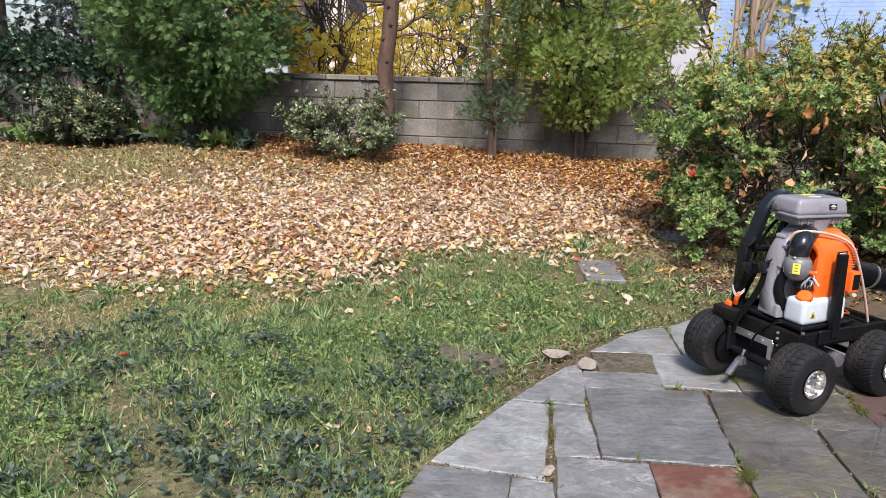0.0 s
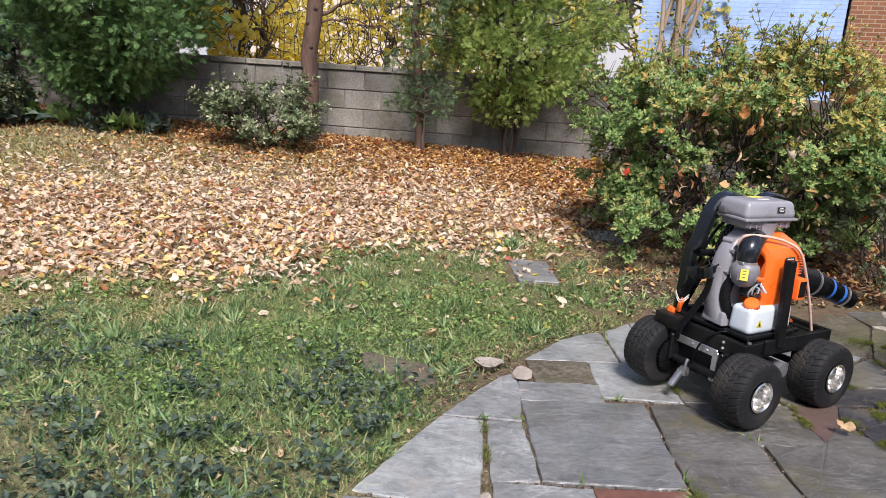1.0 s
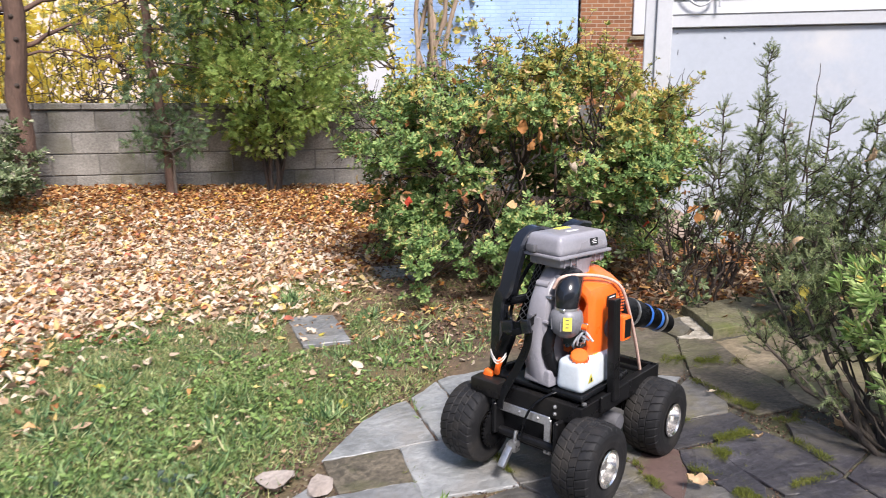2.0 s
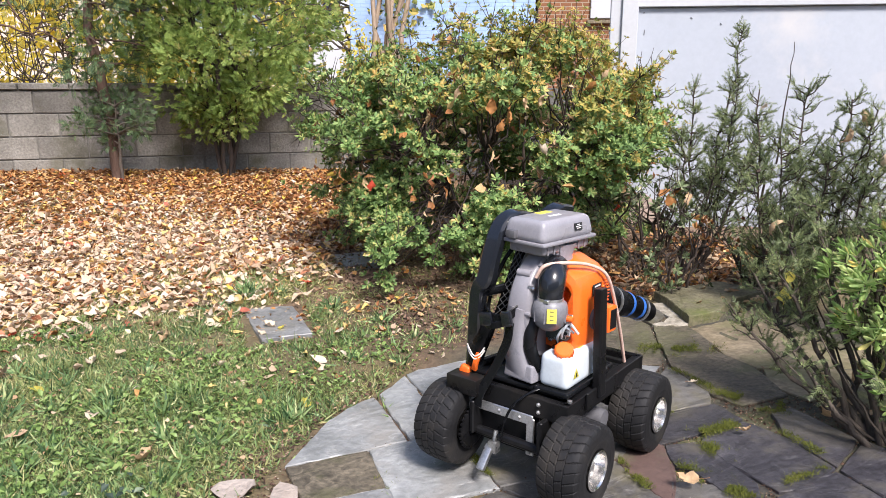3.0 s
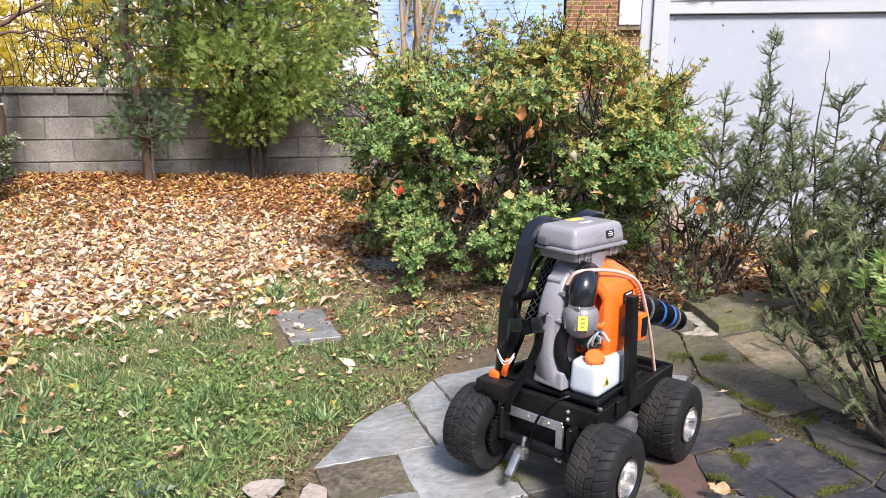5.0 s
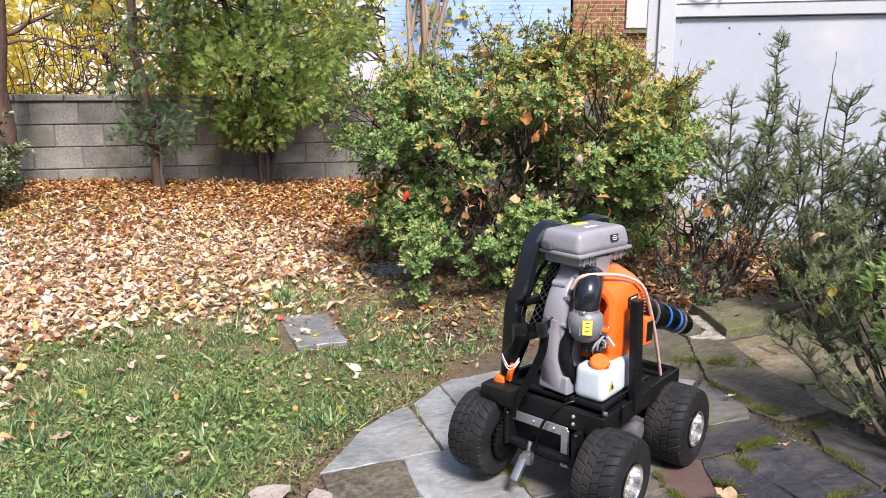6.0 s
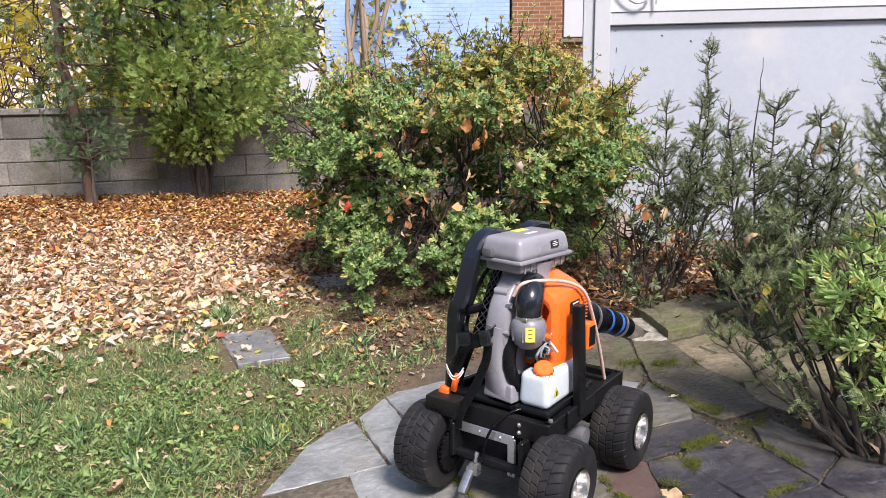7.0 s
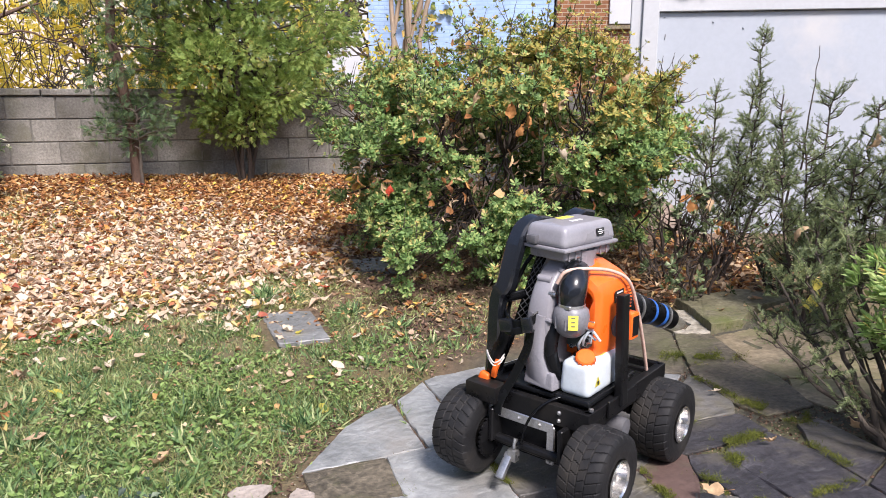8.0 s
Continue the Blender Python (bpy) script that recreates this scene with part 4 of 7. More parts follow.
for y in (-0.148, 0.148):
    bm = bmesh.new()
    box(bm, (0.04, y, 0.215), (0.42, 0.022, 0.05), 0.003, 2)
    part("side_rail", bm, BLACK_STEEL, cart)
for x in (-0.168, 0.248):
    bm = bmesh.new()
    box(bm, (x, 0, 0.215), (0.022, 0.318, 0.05), 0.003, 2)
    part("end_beam", bm, BLACK_STEEL, cart)
bm = bmesh.new()
box(bm, (0.0, 0, 0.232), (0.30, 0.272, 0.008), 0.002, 1)
part("deck", bm, BLACK_STEEL, cart)
for x in (0.16, 0.2):
    bm = bmesh.new()
    box(bm, (x, 0, 0.225), (0.016, 0.275, 0.02), 0.002, 1)
    part("cross_bar", bm, BLACK_STEEL, cart)
bm = bmesh.new()
box(bm, (-0.165, 0.01, 0.135), (0.006, 0.17, 0.11), 0.002, 1)
part("rear_plate", bm, BLACK_STEEL, cart)
bm = bmesh.new()
box(bm, (-0.183, 0.035, 0.180), (0.005, 0.205, 0.026), 0.002, 1)
part("reinforcing_bar", bm, ALUMINIUM, cart, "bare aluminium bar")
for y in (-0.06, 0.128):
    bm = bmesh.new()
    box(bm, (-0.182, y, 0.135), (0.006, 0.022, 0.10), 0.002, 1)
    part("bracket", bm, ALUMINIUM, cart, "bare aluminium bracket")
for y, z in ((0.10, 0.18), (0.03, 0.18), (-0.03, 0.18), (0.128, 0.10), (-0.06, 0.095), (-0.08, 0.225), (-0.08, 0.205), (0.11, 0.23)):
    bm = bmesh.new()
    lathe(bm, [(0.0055, -0.004), (0.0055, 0.0), (0.003, 0.003), (0.0, 0.003)], 8, Matrix.Translation((-0.187 if z < 0.2 else -0.182, y, z)) @ Matrix.Rotation(radians(90), 4, "Z"))
    part("bolt", bm, STEEL, cart)
for y in (-0.148, 0.148):
    bm = bmesh.new()
    lathe(bm, [(0.0065, -0.002), (0.0065, 0.003), (0.0, 0.005)], 8, Matrix.Translation((-0.15, y, 0.242)) @ Matrix.Rotation(radians(90), 4, "X"))
    part("bolt", bm, STEEL, cart)
for x in (-0.185, 0.185):
    bm = bmesh.new()
    pipe(bm, [(x, -0.17, R_T), (x, 0.17, R_T)], 0.012, 12)
    part("axle", bm, BLACK_STEEL, cart)
    for y in (-0.1, 0.1):
        bm = bmesh.new()
        box(bm, (x, y, 0.15), (0.05, 0.014, 0.09), 0.003, 1)
        part("axle_hanger", bm, BLACK_STEEL, cart)
for x, y in ((0.05, -0.06), (-0.06, 0.06)):
    bm = bmesh.new()
    lathe(bm, [(0.0, -0.09), (0.024, -0.088), (0.026, -0.08), (0.026, 0.05), (0.02, 0.056), (0.0, 0.056)], 20, Matrix.Translation((x, y, 0.12)))
    part("motor", bm, DARK_GREY, cart, "grey cylindrical drive motor", 40)
bm = bmesh.new()
box(bm, (0.0, 0.02, 0.14), (0.16, 0.12, 0.08), 0.006, 2)
part("battery_box", bm, BLACK_PLASTIC, cart)
# clamp that hangs at the back
hinge = thing("hitch", (0, 0, 0), "", "")
hinge.parent = cart
bm = bmesh.new()
box(bm, (-0.20, 0.035, 0.085), (0.022, 0.026, 0.03), 0.004, 2)
pipe(bm, [(-0.198, 0.035, 0.10), (-0.19, 0.035, 0.125)], 0.006, 8)
part("hitch_head", bm, STEEL, hinge, "zinc hitch head", 40)
bm = bmesh.new()
box(bm, (-0.222, 0.045, 0.062), (0.07, 0.024, 0.014), 0.006, 2, m=Matrix.Rotation(radians(-48), 4, "Y"))
part("hitch_lever", bm, STEEL, hinge, "zinc hitch lever", 40)
bm = bmesh.new()
pipe(bm, arc([(-0.19, 0.02, 0.10), (-0.20, 0.005, 0.16), (-0.195, -0.02, 0.215), (-0.165, -0.06, 0.252), (-0.10, -0.10, 0.256)]), 0.0035, 6)
part("cable", bm, BLACK_PLASTIC, cart, "black cable", 60)
bm = bmesh.new()
box(bm, (-0.03, -0.161, 0.360), (0.034, 0.022, 0.28), 0.005, 2, m=Matrix.Rotation(radians(-2), 4, "X"))
part("upright_post", bm, BLACK_STEEL, cart, "flat black steel upright with a rounded top")
bm = bmesh.new()
lathe(bm, [(0.008, -0.004), (0.008, 0.0), (0.0, 0.002)], 10, Matrix.Translation((-0.03, -0.170, 0.250)) @ Matrix.Rotation(radians(180), 4, "X"))
part("bolt", bm, STEEL, cart)
bm = bmesh.new()
box(bm, (-0.02, -0.164, 0.225), (0.15, 0.008, 0.045), 0.002, 1)
part("corner_plate", bm, BLACK_STEEL, cart)
for k in range(3):
    bm = bmesh.new()
    pipe(bm, arc([(0.03 + 0.03 * k, -0.11, 0.245), (0.10, -0.09 + 0.03 * k, 0.262 + 0.01 * k), (0.17, -0.07 + 0.05 * k, 0.25), (0.22, -0.02 + 0.04 * k, 0.24)]), 0.003, 5)
    part("wire", bm, BLACK_PLASTIC if k else ORANGE, cart)

# ---- leaf blower tied on the cart ----
BT = 0.243
blower = thing("leaf_blower", (CART[0], CART[1], CART[2] + BT), "grey, orange and black backpack leaf blower strapped on the cart", "leaf blower", turn=33.0)
TW = Matrix.Rotation(radians(-8), 4, "Z")


def channel(bm, pts, w, t, side=(1, 0, 0)):
    """A flat bar with chamfered edges along the points: w across the side vector, t thick."""
    pts = [Vector(p) for p in pts]
    ws = w if isinstance(w, (list, tuple)) else [w] * len(pts)
    rings = []
    for i, p in enumerate(pts):
        d = (pts[min(i + 1, len(pts) - 1)] - pts[max(i - 1, 0)]).normalized()
        s = Vector(side)
        s = (s - d * s.dot(d)).normalized()
        n = d.cross(s)
        k = ws[min(i * len(ws) // len(pts), len(ws) - 1)] / 2
        h, c = t / 2, min(t, k) * 0.3
        rings.append([bm.verts.new(p + s * a + n * b) for a, b in ((-k + c, -h), (k - c, -h), (k, -h + c), (k, h - c), (k - c, h), (-k + c, h), (-k, h - c), (-k, -h + c))])
    for a, b in zip(rings, rings[1:]):
        for k in range(8):
            bm.faces.new((a[k], a[(k + 1) % 8], b[(k + 1) % 8], b[k]))
    bm.faces.new(rings[0])
    bm.faces.new(rings[-1])


def tapered(c, s, bevel, kx, ky, m, lean=0.0, seg=3):
    """A rounded box that narrows upwards by kx and ky; lean tips its top along y."""
    bm = bmesh.new()
    box(bm, (0, 0, 0), s, bevel, seg)
    for v in bm.verts:
        k = v.co.z / s[2] + 0.5
        v.co.z += lean * v.co.y * k
        v.co.x *= 1.0 - kx * k
        v.co.y *= 1.0 - ky * k
    bmesh.ops.transform(bm, matrix=Matrix.Translation(c) @ m, verts=bm.verts)
    return bm


bm = bmesh.new()
box(bm, (-0.02, 0.0, 0.006), (0.27, 0.27, 0.014), 0.005, 3)
box(bm, (-0.045, -0.097, 0.010), (0.225, 0.098, 0.016), 0.007, 3)
part("base_tray", bm, BLACK_PLASTIC, blower, "", 40)
# fan housing
fan = new("fan_housing")
fan.parent = blower
fm = Matrix.Translation((-0.010, 0.004, 0.19))
bm = bmesh.new()
lathe(bm, [(0.0, -0.034), (0.06, -0.037), (0.125, -0.034), (0.142, -0.030), (0.147, -0.024), (0.1485, 0.0), (0.147, 0.024), (0.142, 0.030), (0.12, 0.034), (0.0, 0.036)], 56)
for v in bm.verts:
    v.co.y *= 1.02 - 1.5 * v.co.z
bmesh.ops.transform(bm, matrix=fm, verts=bm.verts)
part("volute", bm, GREY_PLASTIC, fan, "light grey plastic volute", 40)
bm = bmesh.new()
channel(bm, arc([(-0.136, 0.004, 0.205), (-0.140, 0.010, 0.15), (-0.139, 0.010, 0.10), (-0.134, 0.002, 0.055), (-0.130, -0.004, 0.03)], 4), (0.056, 0.062, 0.066, 0.070, 0.074, 0.078), 0.05, (0.2, 1, 0))
part("outlet_duct", bm, GREY_PLASTIC, fan, "light grey outlet duct", 50)
part("duct_foot", tapered((-0.135, -0.006, 0.043), (0.045, 0.094, 0.046), 0.006, 0.2, 0.12, Matrix.Rotation(radians(-8), 4, "Z"), 0.05), GREY_PLASTIC, fan, "", 40)
bm = bmesh.new()
lathe(bm, [(0.0, -0.018), (0.008, -0.018), (0.0095, -0.015), (0.0095, 0.018), (0.0, 0.018)], 14, Matrix.Translation((-0.120, 0.006, 0.287)))
part("boss", bm, GREY_PLASTIC, fan, "", 40)
for k in range(10):
    bm = bmesh.new()
    a = radians(100 + k * 26)
    lathe(bm, [(0.0, -0.038), (0.005, -0.038), (0.006, -0.034), (0.006, -0.02), (0.0, -0.02)], 8, fm @ Matrix.Translation((0.143 * math.cos(a), 0, 0.143 * math.sin(a))))
    part("screw_boss", bm, GREY_PLASTIC if k % 2 else STEEL, fan)
bm = bmesh.new()
pipe(bm, arc([(-0.125, -0.045, 0.05), (-0.142, -0.034, 0.09), (-0.146, -0.030, 0.13), (-0.13, -0.032, 0.18)]), 0.017, 14)
part("rubber_sleeve", bm, BLACK_PLASTIC, fan, "black rubber sleeve", 60)
# back frame with its guard mesh
frame_ob = new("back_frame")
frame_ob.parent = blower
for dx, dy in ((0.0, 0.0), (0.165, -0.035)):
    bm = bmesh.new()
    channel(bm, [Vector((dx, dy, 0)) + p for p in arc([(-0.02, 0.072, 0.405), (-0.065, 0.080, 0.412), (-0.105, 0.090, 0.392), (-0.135, 0.094, 0.330), (-0.152, 0.100, 0.262), (-0.155, 0.118, 0.235), (-0.150, 0.128, 0.16), (-0.142, 0.136, 0.08), (-0.138, 0.142, 0.012)], 4)],
            (0.036, 0.040, 0.044, 0.046, 0.046, 0.042, 0.040, 0.040, 0.042, 0.044), 0.034, (0, 1, 0.1))
    part("frame_rail", bm, GLOSS_BLACK, frame_ob, "", 35)
for a, b in (((-0.138, 0.136, 0.02), (0.03, 0.102, 0.02)), ((-0.065, 0.078, 0.405), (0.10, 0.045, 0.405)), ((-0.15, 0.12, 0.22), (0.012, 0.085, 0.22))):
    bm = bmesh.new()
    pipe(bm, [a, b], 0.012, 10)
    part("frame_bar", bm, BLACK_PLASTIC, frame_ob, "", 50)
corner = [Vector(q) for q in ((-0.085, 0.128, 0.135), (-0.085, 0.060, 0.150), (-0.055, 0.046, 0.335), (-0.055, 0.078, 0.325))]


def on_guard(s, t):
    return corner[0].lerp(corner[1], s).lerp(corner[3].lerp(corner[2], s), t)


bm = bmesh.new()
bm.faces.new([bm.verts.new(q + Vector((0.008, 0, 0))) for q in corner])
bmesh.ops.solidify(bm, geom=bm.faces[:], thickness=0.003)
part("guard_plate", bm, BLACK_PLASTIC, frame_ob, "black guard plate")
bm = bmesh.new()
for k in range(-9, 10):
    for sg in (1, -1):
        pts = []
        for j in range(19):
            t = j / 18
            s = 0.5 + sg * ((t - 0.5) * 3.2 + k * 0.35)
            if 0 <= s <= 1:
                pts.append(on_guard(s, t))
        if len(pts) > 1:
            pipe(bm, pts, 0.0013, 4)
part("guard_mesh", bm, MESH_GREY, frame_ob, "grey diamond mesh")
bm = bmesh.new()
pipe(bm, arc([(-0.03, 0.06, 0.36), (-0.075, 0.085, 0.315), (-0.095, 0.108, 0.25), (-0.10, 0.126, 0.18), (-0.115, 0.11, 0.14)]), 0.0055, 8)
part("throttle_cable", bm, BLACK_PLASTIC, frame_ob, "black throttle cable", 60)
# straps and buckles
for pts, w in ((((-0.172, 0.012, 0.172), (-0.176, 0.018, 0.12), (-0.186, 0.045, 0.05), (-0.20, 0.078, -0.022), (-0.202, 0.085, -0.06)), 0.024), (((-0.15, 0.10, 0.19), (-0.178, 0.075, 0.185), (-0.186, 0.045, 0.178), (-0.176, 0.015, 0.188), (-0.15, 0.0, 0.205)), 0.022), (((-0.16, 0.105, 0.165), (-0.185, 0.075, 0.158), (-0.192, 0.05, 0.160), (-0.18, 0.018, 0.172)), 0.018)):
    bm = bmesh.new()
    channel(bm, arc(pts, 5), w, 0.004, (0.1, 0.75, 0.55) if w > 0.023 else (0, 0, 1))
    part("strap", bm, BLACK_PLASTIC, blower, "black webbing strap", 40)
for p, s in (((-0.185, 0.014, 0.183), (0.016, 0.026, 0.038)), ((-0.188, 0.072, 0.172), (0.014, 0.036, 0.034))):
    bm = bmesh.new()
    box(bm, p, s, 0.005, 2, m=Matrix.Rotation(radians(-12), 4, "X"))
    part("buckle", bm, GLOSS_BLACK, blower, "", 40)
# control handle with orange levers
ctl = new("control_handle")
ctl.parent = blower
bm = bmesh.new()
channel(bm, arc([(-0.150, 0.140, 0.0), (-0.150, 0.128, 0.05), (-0.146, 0.112, 0.10), (-0.14, 0.098, 0.14), (-0.135, 0.092, 0.165)], 4), (0.030, 0.036, 0.038, 0.034, 0.030), 0.034, (0, 1, 0.3))
part("grip", bm, BLACK_PLASTIC, ctl, "", 50)
bm = bmesh.new()
channel(bm, arc([(-0.172, 0.118, 0.022), (-0.178, 0.110, 0.045), (-0.172, 0.104, 0.068)], 4), 0.014, 0.012, (0, 1, 0))
part("throttle_lever", bm, ORANGE, ctl, "orange throttle lever", 40)
part("stop_switch", tapered((-0.172, 0.146, 0.014), (0.020, 0.036, 0.026), 0.008, 0.2, 0.25, Matrix.Rotation(radians(14), 4, "X")), ORANGE, ctl, "orange stop switch", 40)
for dz in (0.0, 0.008):
    bm = bmesh.new()
    pipe(bm, arc([(-0.165, 0.146, 0.075 + dz), (-0.180, 0.128, 0.068 + dz), (-0.182, 0.112, 0.055 + dz), (-0.176, 0.098, 0.062 + dz), (-0.16, 0.095, 0.075 + dz)]), 0.002, 6)
    part("tie_cord", bm, WHITE_CORD, ctl, "white tie cord")
bm = bmesh.new()
box(bm, (-0.19, 0.130, -0.012), (0.05, 0.095, 0.045), 0.005, 2)
part("handle_base", bm, BLACK_STEEL, ctl, "", 40)
# air cleaner on top
top = new("air_cleaner")
top.parent = blower
AC = Vector((-0.022, -0.002, 0.0))
bm = tapered((AC.x, AC.y, 0.393), (0.212, 0.134, 0.054), 0.019, 0.10, 0.14, TW, 0.0, 5)
part("cover", bm, GREY_PLASTIC, top, "rounded light grey plastic cover", 60)
bm = bmesh.new()
box(bm, (AC.x, AC.y, 0.364), (0.216, 0.139, 0.009), 0.004, 2, m=TW)
part("cover_lip", bm, GREY_PLASTIC, top, "", 40)
bm = bmesh.new()
box(bm, (AC.x + 0.004, AC.y, 0.348), (0.186, 0.112, 0.028), 0.009, 3, m=TW)
part("filter_tray", bm, GREY_PLASTIC, top, "", 40)
for k in range(7):
    for sg in (-1, 1):
        bm = bmesh.new()
        box(bm, AC + TW @ Vector((-0.075 + 0.025 * k, 0.057 * sg, 0.347)), (0.004, 0.004, 0.026), 0.001, 1, m=TW)
        part("rib", bm, GREY_PLASTIC, top)
for dx, dy, sx, sy, mt, nm, lb in ((0.045, 0.032, 0.05, 0.022, YELLOW_LABEL, "warning_label", "yellow label"), (0.035, -0.012, 0.045, 0.010, WHITE_PRINT, "label_strip", "white printed strip")):
    bm = bmesh.new()
    box(bm, AC + TW @ Vector((dx - 0.03, dy, 0.4203)), (sx, sy, 0.001), m=TW)
    part(nm, bm, mt, top, lb)
bm = bmesh.new()
box(bm, AC + TW @ Vector((-0.076, 0.008, 0.414)), (0.022, 0.026, 0.010), 0.004, 2, m=TW @ Matrix.Rotation(radians(-20), 4, "Y"))
part("latch", bm, GREY_PLASTIC, top, "", 40)
bm = bmesh.new()
box(bm, AC + TW @ Vector((-0.108, 0.03, 0.382)), (0.018, 0.03, 0.022), 0.006, 2, m=TW)
part("latch", bm, DARK_GREY, top, "", 40)
plate = new("name_plate")
plate.parent = top
side_m = TW @ Matrix.Rotation(radians(-9), 4, "X")
bm = bmesh.new()
box(bm, AC + TW @ Vector((0.035, -0.0648, 0.395)), (0.030, 0.0015, 0.018), 0, m=side_m)
part("plate", bm, BLACK_LABEL, plate, "black name plate with illegible white print")
for dz, w in ((0.005, 0.012), (0.0005, 0.022), (-0.004, 0.016)):
    bm = bmesh.new()
    box(bm, AC + TW @ Vector((0.035, -0.0656 + 0.15 * dz, 0.395 + dz)), (w, 0.001, 0.0018), m=side_m)
    part("print_bar", bm, WHITE_PRINT, plate)
bm = bmesh.new()
lathe(bm, [(0.075, -0.035), (0.06, 0.0), (0.07, 0.035)], 28, Matrix.Translation((-0.015, 0.0, 0.318)) @ Matrix.Rotation(radians(90), 4, "X"))
part("intake_neck", bm, GREY_PLASTIC, top, "", 40)
# orange engine shroud
eng = new("engine_cover")
eng.parent = blower
eng.location = (0.0, 0.030, 0.0)
bm = bmesh.new()
prof = ((-0.045, 0.098), (-0.152, 0.098), (-0.158, 0.125), (-0.156, 0.262), (-0.148, 0.282), (-0.125, 0.298), (-0.075, 0.318), (-0.045, 0.322))
rows = []
for x, kz, ky in ((-0.072, 0.90, 0.90), (-0.064, 0.97, 0.965), (-0.05, 1.0, 1.0), (0.06, 1.0, 1.0), (0.074, 0.98, 0.975), (0.082, 0.93, 0.93)):
    rows.append([bm.verts.new((x, -0.045 + (y + 0.045) * ky, 0.098 + (z - 0.098) * kz)) for y, z in prof])
for a, b in zip(rows, rows[1:]):
    for k in range(len(prof)):
        bm.faces.new((a[k], a[(k + 1) % len(prof)], b[(k + 1) % len(prof)], b[k]))
bm.faces.new(rows[-1])
# round hollow in the end that faces the fan pot
hub, ring0 = Vector((-0.072, -0.098, 0.225)), rows[0]
ring1 = [bm.verts.new(hub + Vector((0, math.cos(a), math.sin(a))) * 0.046) for a in [math.atan2(v.co.z - hub.z, v.co.y - hub.y) for v in ring0]]
ring2 = [bm.verts.new(hub + (v.co - hub) * 0.86 + Vector((0.030, 0, 0))) for v in ring1]
for a, b in ((ring0, ring1), (ring1, ring2)):
    for k in range(len(prof)):
        bm.faces.new((a[k], a[(k + 1) % len(prof)], b[(k + 1) % len(prof)], b[k]))
bm.faces.new(ring2)
bmesh.ops.transform(bm, matrix=Matrix.Rotation(radians(-4), 4, "Z"), verts=bm.verts)
part("shroud", bm, ORANGE, eng, "glossy orange engine shroud", 28)
bm = bmesh.new()
box(bm, (0.066, -0.160, 0.152), (0.042, 0.040, 0.07), 0.006, 2, m=Matrix.Rotation(radians(-4), 4, "Z"))
part("side_scoop", bm, ORANGE, eng, "", 40)
bm = bmesh.new()
box(bm, (0.0655, -0.180, 0.152), (0.030, 0.002, 0.052), 0.0005, 1, m=Matrix.Rotation(radians(-4), 4, "Z"))
part("scoop_opening", bm, BLACK_PLASTIC, eng)
for k in range(8):
    bm = bmesh.new()
    box(bm, (0.056, -0.159, 0.200 + k * 0.0085), (0.034, 0.006, 0.004), 0.0015, 1, m=Matrix.Rotation(radians(-4), 4, "Z"))
    part("cooling_rib", bm, ORANGE, eng)
bm = bmesh.new()
lathe(bm, [(0.0, -0.006), (0.026, -0.006), (0.029, -0.003), (0.029, 0.004)], 26, Matrix.Translation((0.006, -0.160, 0.165)))
part("starter_disc", bm, DARK_GREY, eng, "round grey starter badge", 40)
bm = bmesh.new()
box(bm, (0.006, -0.1675, 0.166), (0.034, 0.001, 0.004))
part("print_bar", bm, WHITE_PRINT, eng)
bm = bmesh.new()
box(bm, (0.004, -0.160, 0.242), (0.046, 0.002, 0.030), 0.0005, 1)
part("engine_label", bm, BLACK_LABEL, eng, "black label with white print")
for dz, w in ((0.009, 0.030), (-0.002, 0.036), (-0.009, 0.022)):
    bm = bmesh.new()
    box(bm, (0.004, -0.1615, 0.242 + dz), (w, 0.001, 0.0032))
    part("print_bar", bm, WHITE_PRINT, eng)
bm = bmesh.new()
box(bm, (0.01, -0.09, 0.075), (0.13, 0.10, 0.05), 0.01, 2)
part("crankcase", bm, ORANGE_DEEP, eng, "", 40)
part("carburettor", tapered((-0.085, -0.108, 0.152), (0.045, 0.06, 0.05), 0.008, 0.1, 0.15, Matrix()), GREEN_GREY, eng, "dark green-grey carburettor", 40)
for k in range(3):
    bm = bmesh.new()
    lathe(bm, [(0.0, -0.006), (0.006, -0.006), (0.006, 0.004)], 8, Matrix.Translation((-0.105, -0.095 - 0.018 * k, 0.128 + 0.006 * k)) @ Matrix.Rotation(radians(90), 4, "Z"))
    part("brass_screw", bm, STEEL, eng)
bm = bmesh.new()
box(bm, (-0.095, -0.138, 0.168), (0.004, 0.015, 0.054), 0.0015, 1, m=Matrix.Rotation(radians(-6), 4, "X") @ Matrix.Rotation(radians(25), 4, "Y"))
br = part("throttle_bracket", bm, ALUMINIUM, eng, "slotted silver bracket")
for k in range(3):
    bm = bmesh.new()
    lathe(bm, [(0.0, -0.001), (0.0045, -0.001), (0.0045, 0.001)], 10, Matrix.Translation((-0.0985 + 0.0088 * (k - 1), -0.138 - 0.0018 * (k - 1), 0.168 + 0.018 * (k - 1))) @ Matrix.Rotation(radians(90), 4, "Z") @ Matrix.Rotation(radians(25), 4, "X"))
    part("slot", bm, BLACK_PLASTIC, br)
